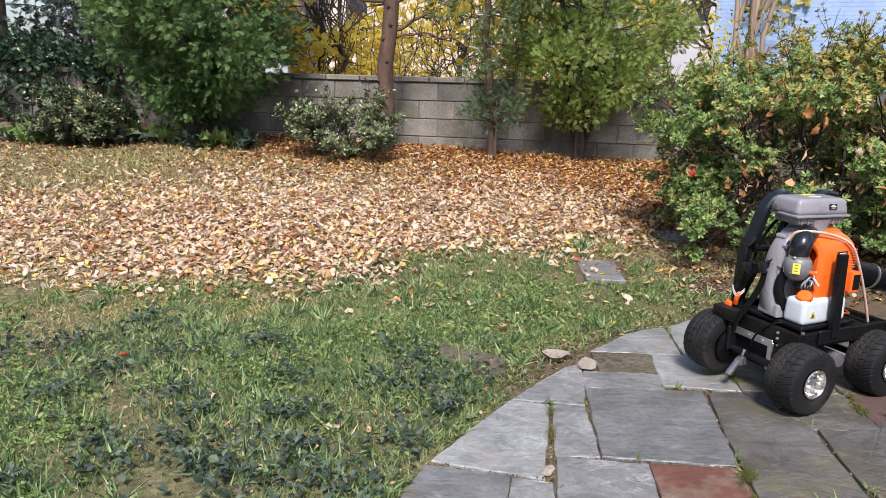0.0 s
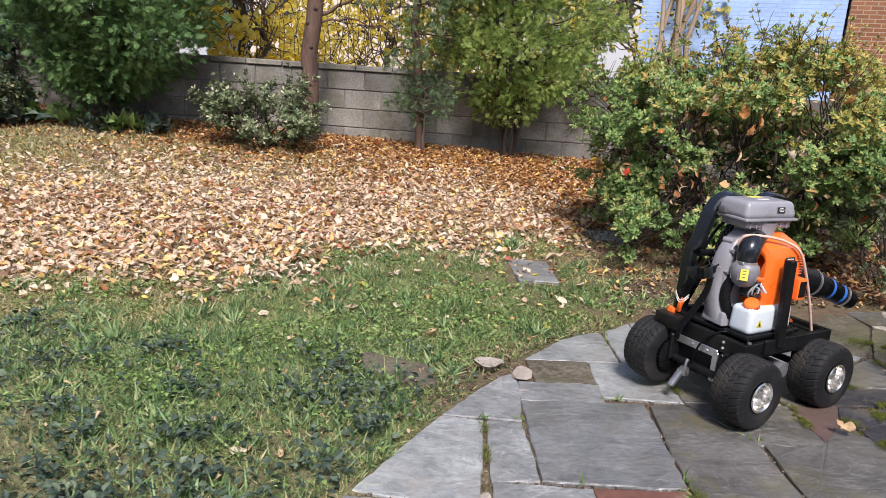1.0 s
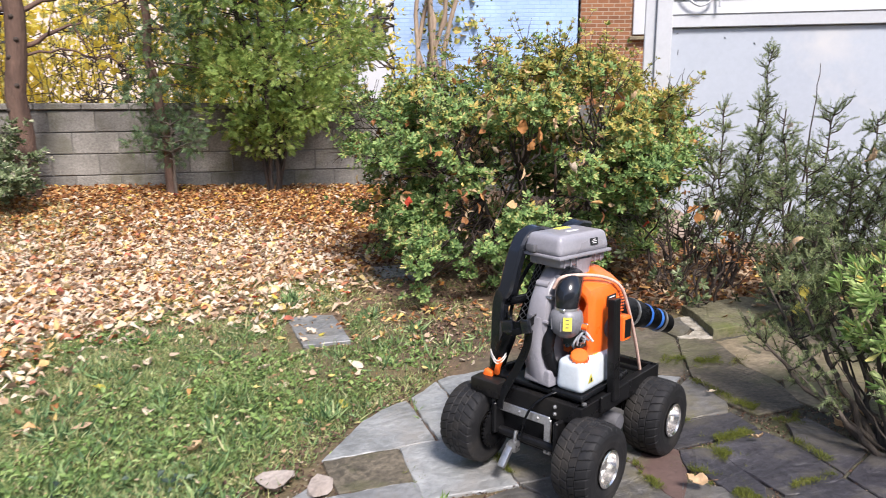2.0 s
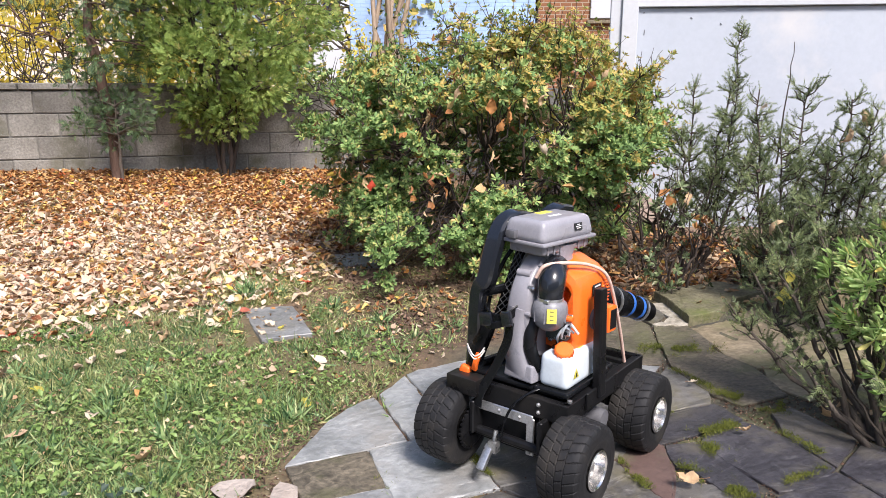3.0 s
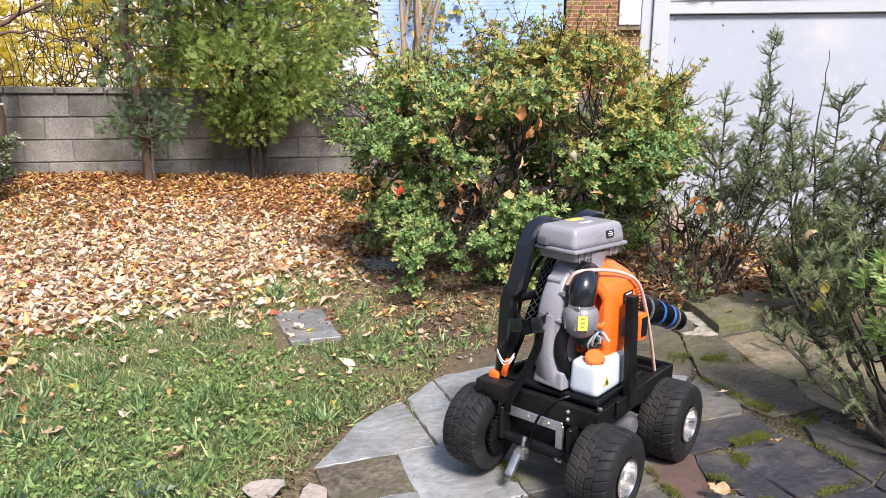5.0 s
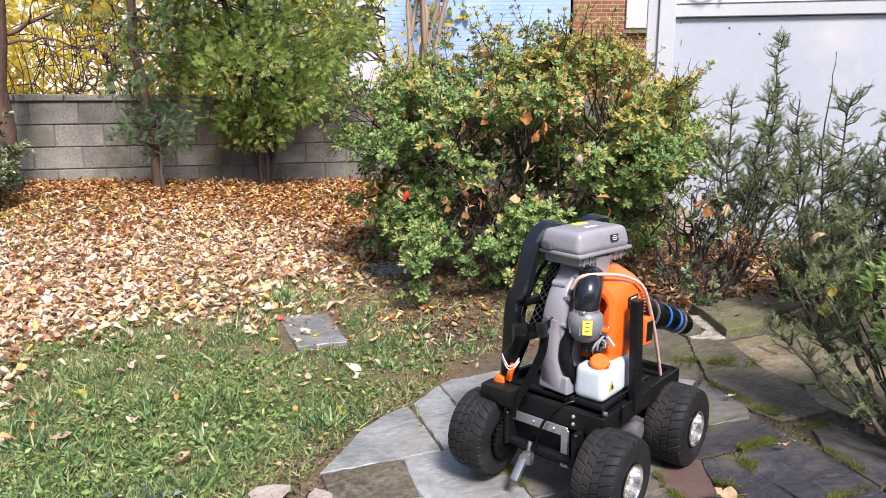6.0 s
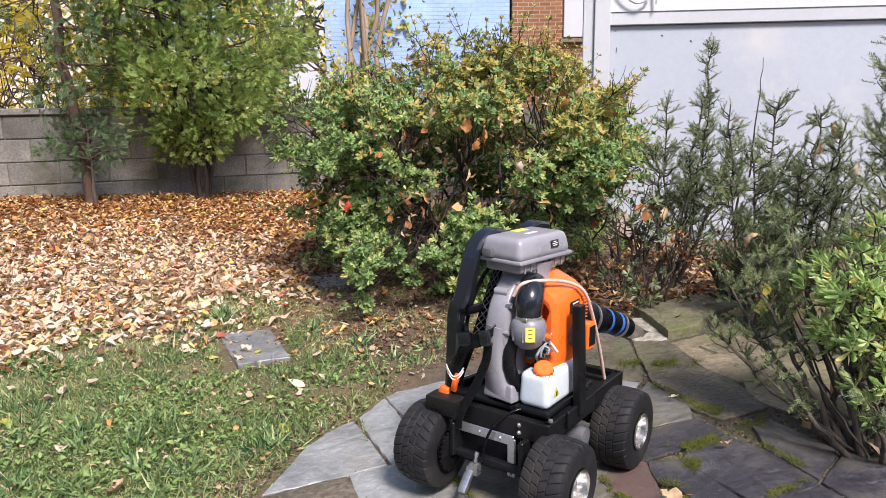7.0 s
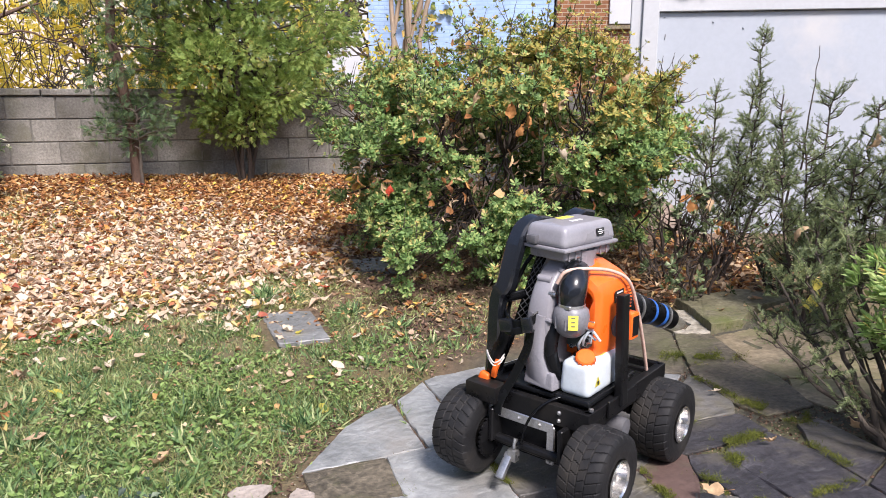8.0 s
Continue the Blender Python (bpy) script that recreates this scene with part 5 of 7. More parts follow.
# intake pot with a black elbow
pot = new("intake_pot")
pot.parent = blower
PX, PY = -0.122, -0.070
bm = bmesh.new()
lathe(bm, [(0.0, -0.046), (0.020, -0.045), (0.034, -0.034), (0.0425, -0.014), (0.0435, 0.006), (0.040, 0.022), (0.031, 0.030)], 32, Matrix.Translation((PX, PY, 0.204)) @ Matrix.Rotation(radians(90), 4, "X"))
part("pot_body", bm, POT_GREY, pot, "grey plastic pot", 50)
for k in range(6):
    bm = bmesh.new()
    a = radians(150 + k * 40)
    box(bm, (PX + 0.041 * math.cos(a), PY + 0.041 * math.sin(a), 0.196), (0.006, 0.005, 0.03), 0.002, 1, m=Matrix.Rotation(a, 4, "Z"))
    part("rib", bm, POT_GREY, pot)
bm = bmesh.new()
lathe(bm, [(0.029, -0.006), (0.032, -0.004), (0.032, 0.004), (0.029, 0.006)], 24, Matrix.Translation((PX, PY, 0.236)) @ Matrix.Rotation(radians(90), 4, "X"))
clamp = part("hose_clamp", bm, ALUMINIUM, pot, "steel hose clamp", 40)
bm = bmesh.new()
box(bm, (PX - 0.032, PY - 0.008, 0.236), (0.008, 0.014, 0.010), 0.002, 1)
part("clamp_screw", bm, STEEL, clamp)
bm = bmesh.new()
line = arc([(PX, PY, 0.232), (PX, PY, 0.258), (PX + 0.008, PY + 0.002, 0.279), (PX + 0.03, PY + 0.010, 0.295), (PX + 0.065, PY + 0.022, 0.300)], 6)
pipe(bm, line, 0.03, 24, radii=[0.0305 + 0.0035 * math.sin(i * 0.13) for i in range(len(line))])
part("elbow", bm, GLOSS_BLACK, pot, "black rubber elbow", 60)
bm = bmesh.new()
for k in range(5):
    a0 = radians(200 + k * 6)
    q = [bm.verts.new((PX + 0.0446 * math.cos(a), PY + 0.0446 * math.sin(a), z)) for a, z in ((a0, 0.186), (a0 + radians(6), 0.186), (a0 + radians(6), 0.222), (a0, 0.222))]
    bm.faces.new(q)
note = part("warning_label", bm, YELLOW_LABEL, pot, "yellow label with small illegible marks")
for dz in (0.012, 0.002, -0.008):
    bm = bmesh.new()
    a = radians(215)
    box(bm, (PX + 0.0449 * math.cos(a), PY + 0.0449 * math.sin(a), 0.204 + dz), (0.001, 0.009, 0.0018), m=Matrix.Rotation(a, 4, "Z"))
    part("print_bar", bm, DARK_GREY, note)
bm = bmesh.new()
lathe(bm, [(0.0, -0.012), (0.007, -0.012), (0.008, -0.008), (0.008, 0.008), (0.0, 0.008)], 10, Matrix.Translation((PX + 0.012, PY - 0.045, 0.190)))
part("primer_bulb", bm, ORANGE, pot, "orange primer bulb", 40)
# fuel tank
tank = new("fuel_tank")
tank.parent = blower
bm = tapered((-0.045, -0.097, 0.060), (0.205, 0.083, 0.086), 0.020, 0.03, 0.06, Matrix(), 0.0, 5)
part("tank_body", bm, TANK_WHITE, tank, "milky white plastic fuel tank", 60)
bm = bmesh.new()
for k in range(2):
    lathe(bm, [(0.0, 0.013), (0.019, 0.013), (0.0225, 0.010), (0.0235, -0.010), (0.020, -0.012)] if k else [(0.016, -0.010), (0.016, -0.02)], 24, Matrix.Translation((-0.118, -0.110, 0.108)) @ aim((-0.55, -0.25, 0.8)))
part("fuel_cap", bm, ORANGE, tank, "orange fuel cap", 40)
for k in range(14):
    a = 2 * math.pi * k / 14
    bm = bmesh.new()
    box(bm, (0.0232 * math.cos(a), 0.0, 0.0232 * math.sin(a)), (0.003, 0.016, 0.004), 0.001, 1, m=Matrix.Rotation(-a, 4, "Y"))
    bmesh.ops.transform(bm, matrix=Matrix.Translation((-0.118, -0.110, 0.108)) @ aim((-0.55, -0.25, 0.8)), verts=bm.verts)
    part("cap_ridge", bm, ORANGE, tank)
bm = bmesh.new()
lathe(bm, [(0.0, 0.016), (0.004, 0.016), (0.004, 0.004), (0.012, 0.003), (0.013, -0.006)], 14, Matrix.Translation((-0.095, -0.078, 0.106)) @ Matrix.Rotation(radians(90), 4, "X"))
part("vent_plug", bm, BLACK_PLASTIC, tank, "black fuel fitting with nipple", 40)
bm = bmesh.new()
box(bm, (-0.035, -0.108, 0.1035), (0.055, 0.026, 0.001), m=Matrix.Rotation(radians(3), 4, "Z"))
part("tank_label", bm, YELLOW_LABEL, tank, "yellow label")
bm = bmesh.new()
tri = [bm.verts.new((-0.105 + dx, -0.1392, 0.055 + dz)) for dx, dz in ((-0.014, -0.012), (0.014, -0.012), (0, 0.013))]
bm.faces.new(tri)
bmesh.ops.solidify(bm, geom=bm.faces[:], thickness=0.001)
wt = part("warning_triangle", bm, YELLOW_LABEL, tank, "yellow warning triangle")
bm = bmesh.new()
box(bm, (-0.105, -0.1402, 0.051), (0.005, 0.001, 0.010))
part("print_bar", bm, BLACK_LABEL, wt)
for dy, up in ((0.0, 0.0), (-0.012, 0.012)):
    bm = bmesh.new()
    pipe(bm, arc([(-0.095, -0.08 + dy, 0.118), (-0.112, -0.088 + dy, 0.14 + up), (-0.108, -0.105 + dy, 0.165 + up), (-0.09, -0.12 + dy, 0.15)]), 0.0032, 6)
    part("fuel_line", bm, TANK_WHITE, tank, "clear fuel line", 60)
# hose
hose = new("blower_tube")
hose.parent = blower
line = arc([(0.05, 0.0, 0.10), (0.12, -0.005, 0.132), (0.20, -0.012, 0.142), (0.28, -0.024, 0.128), (0.34, -0.036, 0.108)], 12)
bm = bmesh.new()
pipe(bm, line, 0.04, 24, radii=[0.0415 + 0.0035 * (i % 2) for i in range(len(line))])
part("bellows", bm, BLACK_PLASTIC, hose, "black corrugated hose", 70)
tip = arc([(0.33, -0.034, 0.112), (0.39, -0.048, 0.091), (0.45, -0.064, 0.066), (0.485, -0.074, 0.050)], 6)
bm = bmesh.new()
pipe(bm, tip, 0.037, 24, closed_ends=False, radii=[0.040 - 0.0005 * i for i in range(len(tip))])
bmesh.ops.solidify(bm, geom=bm.faces[:], thickness=0.003)
part("nozzle", bm, BLACK_PLASTIC, hose, "black plastic nozzle", 50)
for k in (4, 9):
    bm = bmesh.new()
    pipe(bm, tip[k:k + 2], 0.0408 - 0.0005 * k, 24)
    part("tape_band", bm, BLUE_TAPE, hose, "blue tape band", 50)
for run, k, r in ((line, 16, 0.0465), (line, 40, 0.0465), (tip, 11, 0.0385)):
    bm = bmesh.new()
    pipe(bm, [run[k], run[k] + (run[k + 1] - run[k]).normalized() * 0.007], r, 24)
    part("clamp_ring", bm, ALUMINIUM, hose, "steel clamp ring", 50)
bm = bmesh.new()
pipe(bm, arc([(-0.135, -0.035, 0.285), (-0.125, -0.055, 0.316), (-0.07, -0.095, 0.318), (0.0, -0.118, 0.300), (0.035, -0.140, 0.272), (0.075, -0.146, 0.20), (0.125, -0.145, 0.10), (0.17, -0.142, 0.0)]), 0.0045, 8)
part("tie_cord", bm, CORD, blower, "pale pink tie cord over the engine", 60)


# ---- shrubs and trees ----
LEAVES = [leaf_shape(0.42, 0.10, 0.15), leaf_shape(0.36, 0.14, 0.3), leaf_shape(0.5, 0.05, 0.1)]
ROSETTES = [rosette(7, 0.42, 1.10, 1), rosette(7, 0.46, 1.30, 2), rosette(8, 0.40, 0.90, 3)]
SPRAYS = [spray_shape(11, 0.10, 0.35, 1), spray_shape(10, 0.11, 0.5, 2), spray_shape(12, 0.09, 0.2, 3)]
BOUGHS = [spray_shape(8, 0.13, 0.35, 6), spray_shape(8, 0.14, 0.5, 7)]
FEATHERS = [spray_shape(13, 0.055, 0.55, 4), spray_shape(12, 0.06, 0.7, 5)]
TWIGS = [needle_twig(18, 1, 1.0, 0.30), needle_twig(20, 2, 1.0, 0.27), needle_twig(16, 3, 0.9, 0.32)]


def upward(n, lift):
    d = n + np.array((0, 0, lift))
    return d / np.linalg.norm(d, axis=1, keepdims=True)


def foliage(name, templates, p, n, size, mat, parent, lift=0.35, jitter=0.35, label=""):
    d = upward(n + rng.normal(0, jitter, n.shape), lift)
    fr = frames_for(d, rng.uniform(0, 6.28, len(p)))
    s = size * rng.uniform(0.7, 1.25, len(p))
    v, f = strew(templates, p, fr, s)
    return tagged(hang(name, mesh_of(name, v, f, mat), parent, label), kind="stuff")


def azalea(at, rx, ry, height, clumps, per, size, label, gold=True, name="azalea_bush", mats=(None, None), low=0.12, whorls=None):
    """A rounded bush of many whorls of small leaves on bare forked stems."""
    b = thing(name, at, label, "shrub")
    big = gold and rx > 0.8
    c = []
    while len(c) < clumps:
        d = ball(1)[0]
        if d[2] < -0.9:
            continue
        k = rng.uniform(0.45, 1.0) ** 0.45
        z = height * (0.5 + 0.48 * d[2] * k)
        if gold and 0.18 * height < z < 0.52 * height and d[0] > -0.6 and rng.random() < 0.5:
            continue
        narrow = 0.9 + 0.1 * min(max((z / height - 0.05) / 0.4, 0), 1)
        c.append((d[0] * rx * k * narrow, d[1] * ry * k * narrow, max(z, low)))
    c += [(math.cos(a) * rx * k, math.sin(a) * ry * k, z) for a, k, z in zip(rng.uniform(0, 6.28, clumps // 3), rng.uniform(0.8, 1.03, clumps // 3) * (1 if gold else 0.8), height * (rng.uniform(0.5, 0.85, clumps // 3) if gold else rng.uniform(0.25, 0.8, clumps // 3)))]
    for a, k, z in zip(rng.uniform(0, 6.283, clumps // 9), rng.uniform(0, 1, clumps // 9) ** 0.5 * 0.74, rng.uniform(0.9, 1.05, clumps // 9)):
        c.append((math.cos(a) * k * rx, math.sin(a) * k * ry, height * (z - 0.16 * k * k)))
    if big:
        d = ball(60)
        d = d[d[:, 2] > -0.1][:34]
        c += [(q[0] * rx * k, q[1] * ry * k, height * (0.5 + 0.5 * q[2] * k)) for q, k in zip(d, rng.uniform(1.02, 1.13, len(d)))]
        c += [(rng.normal(0, 0.36 * rx), abs(rng.normal(0, 0.40 * ry)), height * rng.uniform(0.15, 0.7)) for _ in range(46)]
    if big:              # a skirt of low shoots, and a looser ring of them below the crown
        c += [(math.cos(a) * rx * k, math.sin(a) * ry * k, z) for a, k, z in zip(rng.uniform(2.6, 5.6, 32), rng.uniform(0.6, 1.0, 32), rng.uniform(0.08, 0.42, 32))]
        c += [(rng.uniform(-0.86, -0.08), rng.uniform(-0.72, -0.42), rng.uniform(0.05, 0.46)) for _ in range(20)]
    clumps = len(c)
    c = np.array(c)
    r = (rng.uniform(0.05, 0.135, clumps) if gold else rng.uniform(0.06, 0.175, clumps)) * max(rx / 0.9, 0.55)
    r = np.where(np.hypot(np.hypot(c[:, 0] / rx, c[:, 1] / ry), (c[:, 2] / height - 0.5) * 2) > 1.01, r * 0.55, r)
    p, n = clump_points(c, r, per, 0.8, 0.5)
    keep = p[:, 2] > 0.02
    if big:              # hollows between the shoots, widest low in the middle
        q = p * 6.5
        hollow = np.sin(q[:, 0] + 1.3 * np.sin(q[:, 2] * 0.9)) * np.sin(q[:, 1] * 0.9 + 0.7) * np.sin(q[:, 2] * 1.2 + 0.5 * q[:, 0]) + 0.5 * np.sin(q[:, 0] * 2.1 + 2) * np.sin(q[:, 2] * 2.3 + q[:, 1])
        belt = np.exp(-((p[:, 2] / height - 0.42) / 0.16) ** 2) * np.exp(-((p[:, 0] + 0.2) / 0.4) ** 2) * (p[:, 1] < 0.1)
        keep &= (hollow + 1.15 * belt * rng.uniform(0.5, 1.0, len(p))) < 0.52
    p, n = p[keep], n[keep]
    sprigs = []
    if big or name == "low_shrub":     # loose shoots that stand out from the crown, with a few whorls each
        far = np.hypot(np.hypot(c[:, 0] / rx, c[:, 1] / ry), (c[:, 2] / height - 0.5) * 2) > 0.86
        for q in c[far & (c[:, 2] > 0.3 * height)]:
            for _ in range(2):
                o = np.array((q[0] / rx, q[1] / ry, (q[2] / height - 0.35) * 1.6)) * 0.8 + rng.normal(0, 0.35, 3) + np.array((0, 0, 0.25))
                ln = limb(q, q + o / np.linalg.norm(o) * rng.uniform(0.09, 0.21), -0.05, 5, 0.03)
                sprigs.append((ln, 0.0025, 0.001))
                p = np.concatenate([p, ln[2:]])
                n = np.concatenate([n, np.repeat(o[None] / np.linalg.norm(o), len(ln) - 2, 0)])
    out = p / np.array((rx, ry, height))
    n = n + out * np.array((1, 1, 0.4))
    warm = (p[:, 0] * 0.26 + p[:, 2] * 0.9 + 0.22 * np.sin(p[:, 0] * 7.3 + 1.0) * np.sin(p[:, 1] * 6.1 + p[:, 2] * 8.0) + rng.normal(0, 0.22, len(p))) > (0.70 * height if gold else 99)
    foliage("foliage", whorls or ROSETTES, p[~warm], n[~warm], size, mats[0] or AZALEA, b, 1.1)
    if warm.any():
        foliage("golden_foliage", ROSETTES, p[warm], n[warm], size, mats[1] or AZALEA_GOLD, b, 1.1, label="yellow and orange turning leaves")
    if big:
        dead = ball(1700) * (rng.uniform(0.35, 0.95, 1700)[:, None]) * np.array((rx, ry, height * 0.5)) + np.array((0, 0, height * 0.47))
        dead = dead[(dead[:, 2] > 0.04) & (rng.random(1700) < np.clip(1.5 - dead[:, 2] / height * 1.4, 0.25, 1))]
        foliage("dead_foliage", LEAVES, dead, ball(len(dead)), 0.042, DRY_LEAF, b, -0.2, 0.5, "brown dead leaves inside the bush")
        d = ball(900)
        d = d[d[:, 2] > -0.35] * rng.uniform(0.86, 1.02, (900, 1))[d[:, 2] > -0.35]
        d = d[np.sin(d[:, 0] * 8 + 2) * np.sin(d[:, 1] * 7) * np.sin(d[:, 2] * 9) > 0.02]
        foliage("rusty_foliage", LEAVES + [maple_shape(0.5, 41)], d * np.array((rx, ry, height * 0.5)) + np.array((0, 0, height * 0.5)), ball(len(d)), 0.05, LEAF_RUST, b, -0.3, 0.5, "rust-brown withered leaves among the green")
    paths = sprigs
    stems = 16 if big else 9
    roots = np.stack([rng.normal(0, 0.10 * rx, stems), rng.normal(0, 0.10 * rx, stems), np.full(stems, -0.03)], 1)
    forks = []
    for k in range(stems):
        a = 2 * math.pi * k / stems
        e = np.array((math.cos(a) * rx * 0.5, math.sin(a) * ry * 0.5, height * rng.uniform(0.35, 0.55)))
        ln = limb(roots[k], e, -0.08, 8, 0.025)
        paths.append((ln, 0.014 * rx / 0.9, 0.007))
        forks += [ln[4], ln[6], ln[7]]
    forks = np.array(forks)
    for q in c:
        i = np.argmin(np.linalg.norm((forks - q) * np.array((1, 1, 0.8)), axis=1) + rng.uniform(0, 0.15, len(forks)))
        paths.append((limb(forks[i], q, -0.04, 6, 0.03), 0.006, 0.002))
        for _ in range(4 if big else 3):
            paths.append((limb(q, q + ball(1)[0] * 0.11 + np.array((0, 0, 0.03)), 0, 4, 0.04), 0.0025, 0.001))
    v, f = tubes(paths)
    tagged(hang("branchwork", mesh_of("branchwork", v, f, TWIG, True), b, "bare brown forked stems"), kind="stuff")
    return b


AZ = (1.58, 4.68)
azalea((*AZ, float(land(*AZ))), 1.0, 0.86, 1.24, 165, 62, 0.0285, "large rounded azalea bush turning yellow at the top")
SB = (-2.12, 7.15)
azalea((*SB, float(land(*SB))), 0.62, 0.45, 0.60, 58, 13, 0.046, "low dark green shrub with pale leaf tips before the wall", False, "low_shrub", (RHODO, RHODO))
NB = (1.84, 2.28)
azalea((*NB, float(land(*NB))), 0.20, 0.20, 0.64, 24, 9, 0.044, "bright green azalea shrub with a few yellow leaves", False, "azalea_shrub", (AZALEA_NEAR, AZALEA_NEAR), low=0.3, whorls=[rosette(8, 0.26, 0.85, 21), rosette(7, 0.30, 1.1, 22), rosette(9, 0.24, 0.65, 23)])
MB = (2.12, 3.98)
azalea((*MB, float(land(*MB))), 0.30, 0.24, 0.56, 26, 1, 0.040, "sparse twiggy azalea shrub with brown leaves by the house", True, "azalea_shrub", (RHODO, RHODO), low=0.1)
for mx_, my_ in ((2.42, 3.52), (2.05, 3.62)):
    azalea((mx_, my_, float(land(mx_, my_))), 0.2, 0.16, 0.38, 14, 1, 0.034, "low twiggy shrub with brown and green leaves", True, "azalea_shrub", (RHODO, LEAF_RUST), low=0.06)


def yew(at, shoots, label, twig=0.05, dens=1.0, stem=0.012, low=0.2, bare=(), bark=None):
    """An upright, open yew: each shoot is (root x, root y, tip x, tip y, tip z, reach of its side twigs)."""
    b = thing("yew_shrub", at, label, "shrub")
    paths, p, n = [], [], []
    for x0, y0, x1, y1, z1, sp in shoots:
        ln = limb((x0, y0, -0.03), (x1, y1, z1), -0.05, 14, 0.010)
        paths.append((ln, stem, 0.003))
        k = int(36 * dens * z1)
        for s in low + (1.0 - low) * rng.random(k) ** 0.7:
            i = s * 13
            j = min(int(i), 12)
            q = ln[j] + (ln[j + 1] - ln[j]) * (i - j)
            a = rng.uniform(0, 6.283)
            d = np.array((math.cos(a), math.sin(a), rng.uniform(0.2, 1.1)))
            reach = sp * (1.10 - s) ** 0.5 * rng.uniform(0.4, 1.15)
            tw = limb(q, q + d * reach, -0.06, 6, 0.04)
            paths.append((tw, 0.0032, 0.0012))
            m = 3 + int(55 * reach)
            t = np.sort(rng.uniform(0.25, 1.0, m))
            t[-1] = 1.0
            idx = np.clip((t * 5).astype(int), 0, 4)
            along = tw[idx + 1] - tw[idx]
            along /= np.linalg.norm(along, axis=1, keepdims=True)
            p.append(tw[idx] + (tw[idx + 1] - tw[idx]) * (t * 5 - idx)[:, None])
            n.append(along * 0.75 + rng.normal(0, 0.5, (m, 3)) + np.array((0, 0, 0.25)))
        m = 12
        t = np.linspace(0.55, 1.0, m)
        idx = np.clip((t * 13).astype(int), 0, 12)
        p.append(ln[idx] + (ln[idx + 1] - ln[idx]) * (t * 13 - idx)[:, None])
        n.append((ln[idx + 1] - ln[idx]) * 14 + rng.normal(0, 0.4, (m, 3)))
    for x0, y0, z0, x1, y1, z1 in bare:
        paths.append((limb((x0, y0, z0), (x1, y1, z1), rng.uniform(-0.03, 0.03), 12, 0.006), 0.0045, 0.0015))
    v, f = tubes(paths)
    tagged(hang("branchwork", mesh_of("branchwork", v, f, bark or TWIG, True), b, "bare brown stems"), kind="stuff")
    p, n = np.concatenate(p), np.concatenate(n)
    foliage("foliage", TWIGS, p, n, twig, YEW, b, 0.1, 0.1)
    return b


Y1 = (2.40, 3.92)
yew((*Y1, float(land(*Y1))), [(0, 0, 0.33, 0.17, 1.22, 0.10), (-0.06, 0.02, 0.08, 0.19, 0.96, 0.12), (0.03, -0.03, 0.28, 0.11, 0.95, 0.13), (-0.05, 0.0, -0.04, 0.10, 0.72, 0.17), (0.04, 0, 0.18, 0.02, 0.80, 0.18), (0.02, 0.0, 0.36, 0.02, 0.74, 0.18), (-0.03, 0, 0.05, -0.05, 0.58, 0.18), (0, -0.02, 0.22, -0.1, 0.62, 0.2)],
    "tall thin grey-green yew against the white house wall", 0.045, 1.6, 0.008, 0.3)
Y2 = (2.30, 3.22)
yew((*Y2, float(land(*Y2))), [(0.0, 0.05, 0.11, 0.36, 0.92, 0.12), (0.02, 0.03, 0.24, 0.21, 0.93, 0.16), (0.05, 0, 0.32, 0.06, 0.88, 0.17), (0.05, -0.02, 0.33, -0.06, 0.84, 0.18), (0, 0, 0.05, 0.15, 0.72, 0.2), (-0.03, 0, -0.12, 0.08, 0.60, 0.2), (0.02, -0.03, 0.12, -0.05, 0.66, 0.22), (-0.03, -0.05, -0.10, -0.12, 0.46, 0.2), (0.08, -0.05, 0.40, -0.15, 0.70, 0.22), (0.0, 0.0, 0.20, 0.14, 0.55, 0.2), (0.05, 0.0, 0.38, 0.05, 0.62, 0.24), (0.05, -0.05, 0.28, -0.12, 0.58, 0.24), (0.03, 0, 0.16, 0.05, 0.46, 0.22)],
    "open grey-green yew shrub with fallen leaves caught in it", 0.045, 1.6, 0.009, 0.26, [(0.13, 0.24, 0.6, 0.19, 0.27, 1.12)])
Y3 = (1.73, 2.25)
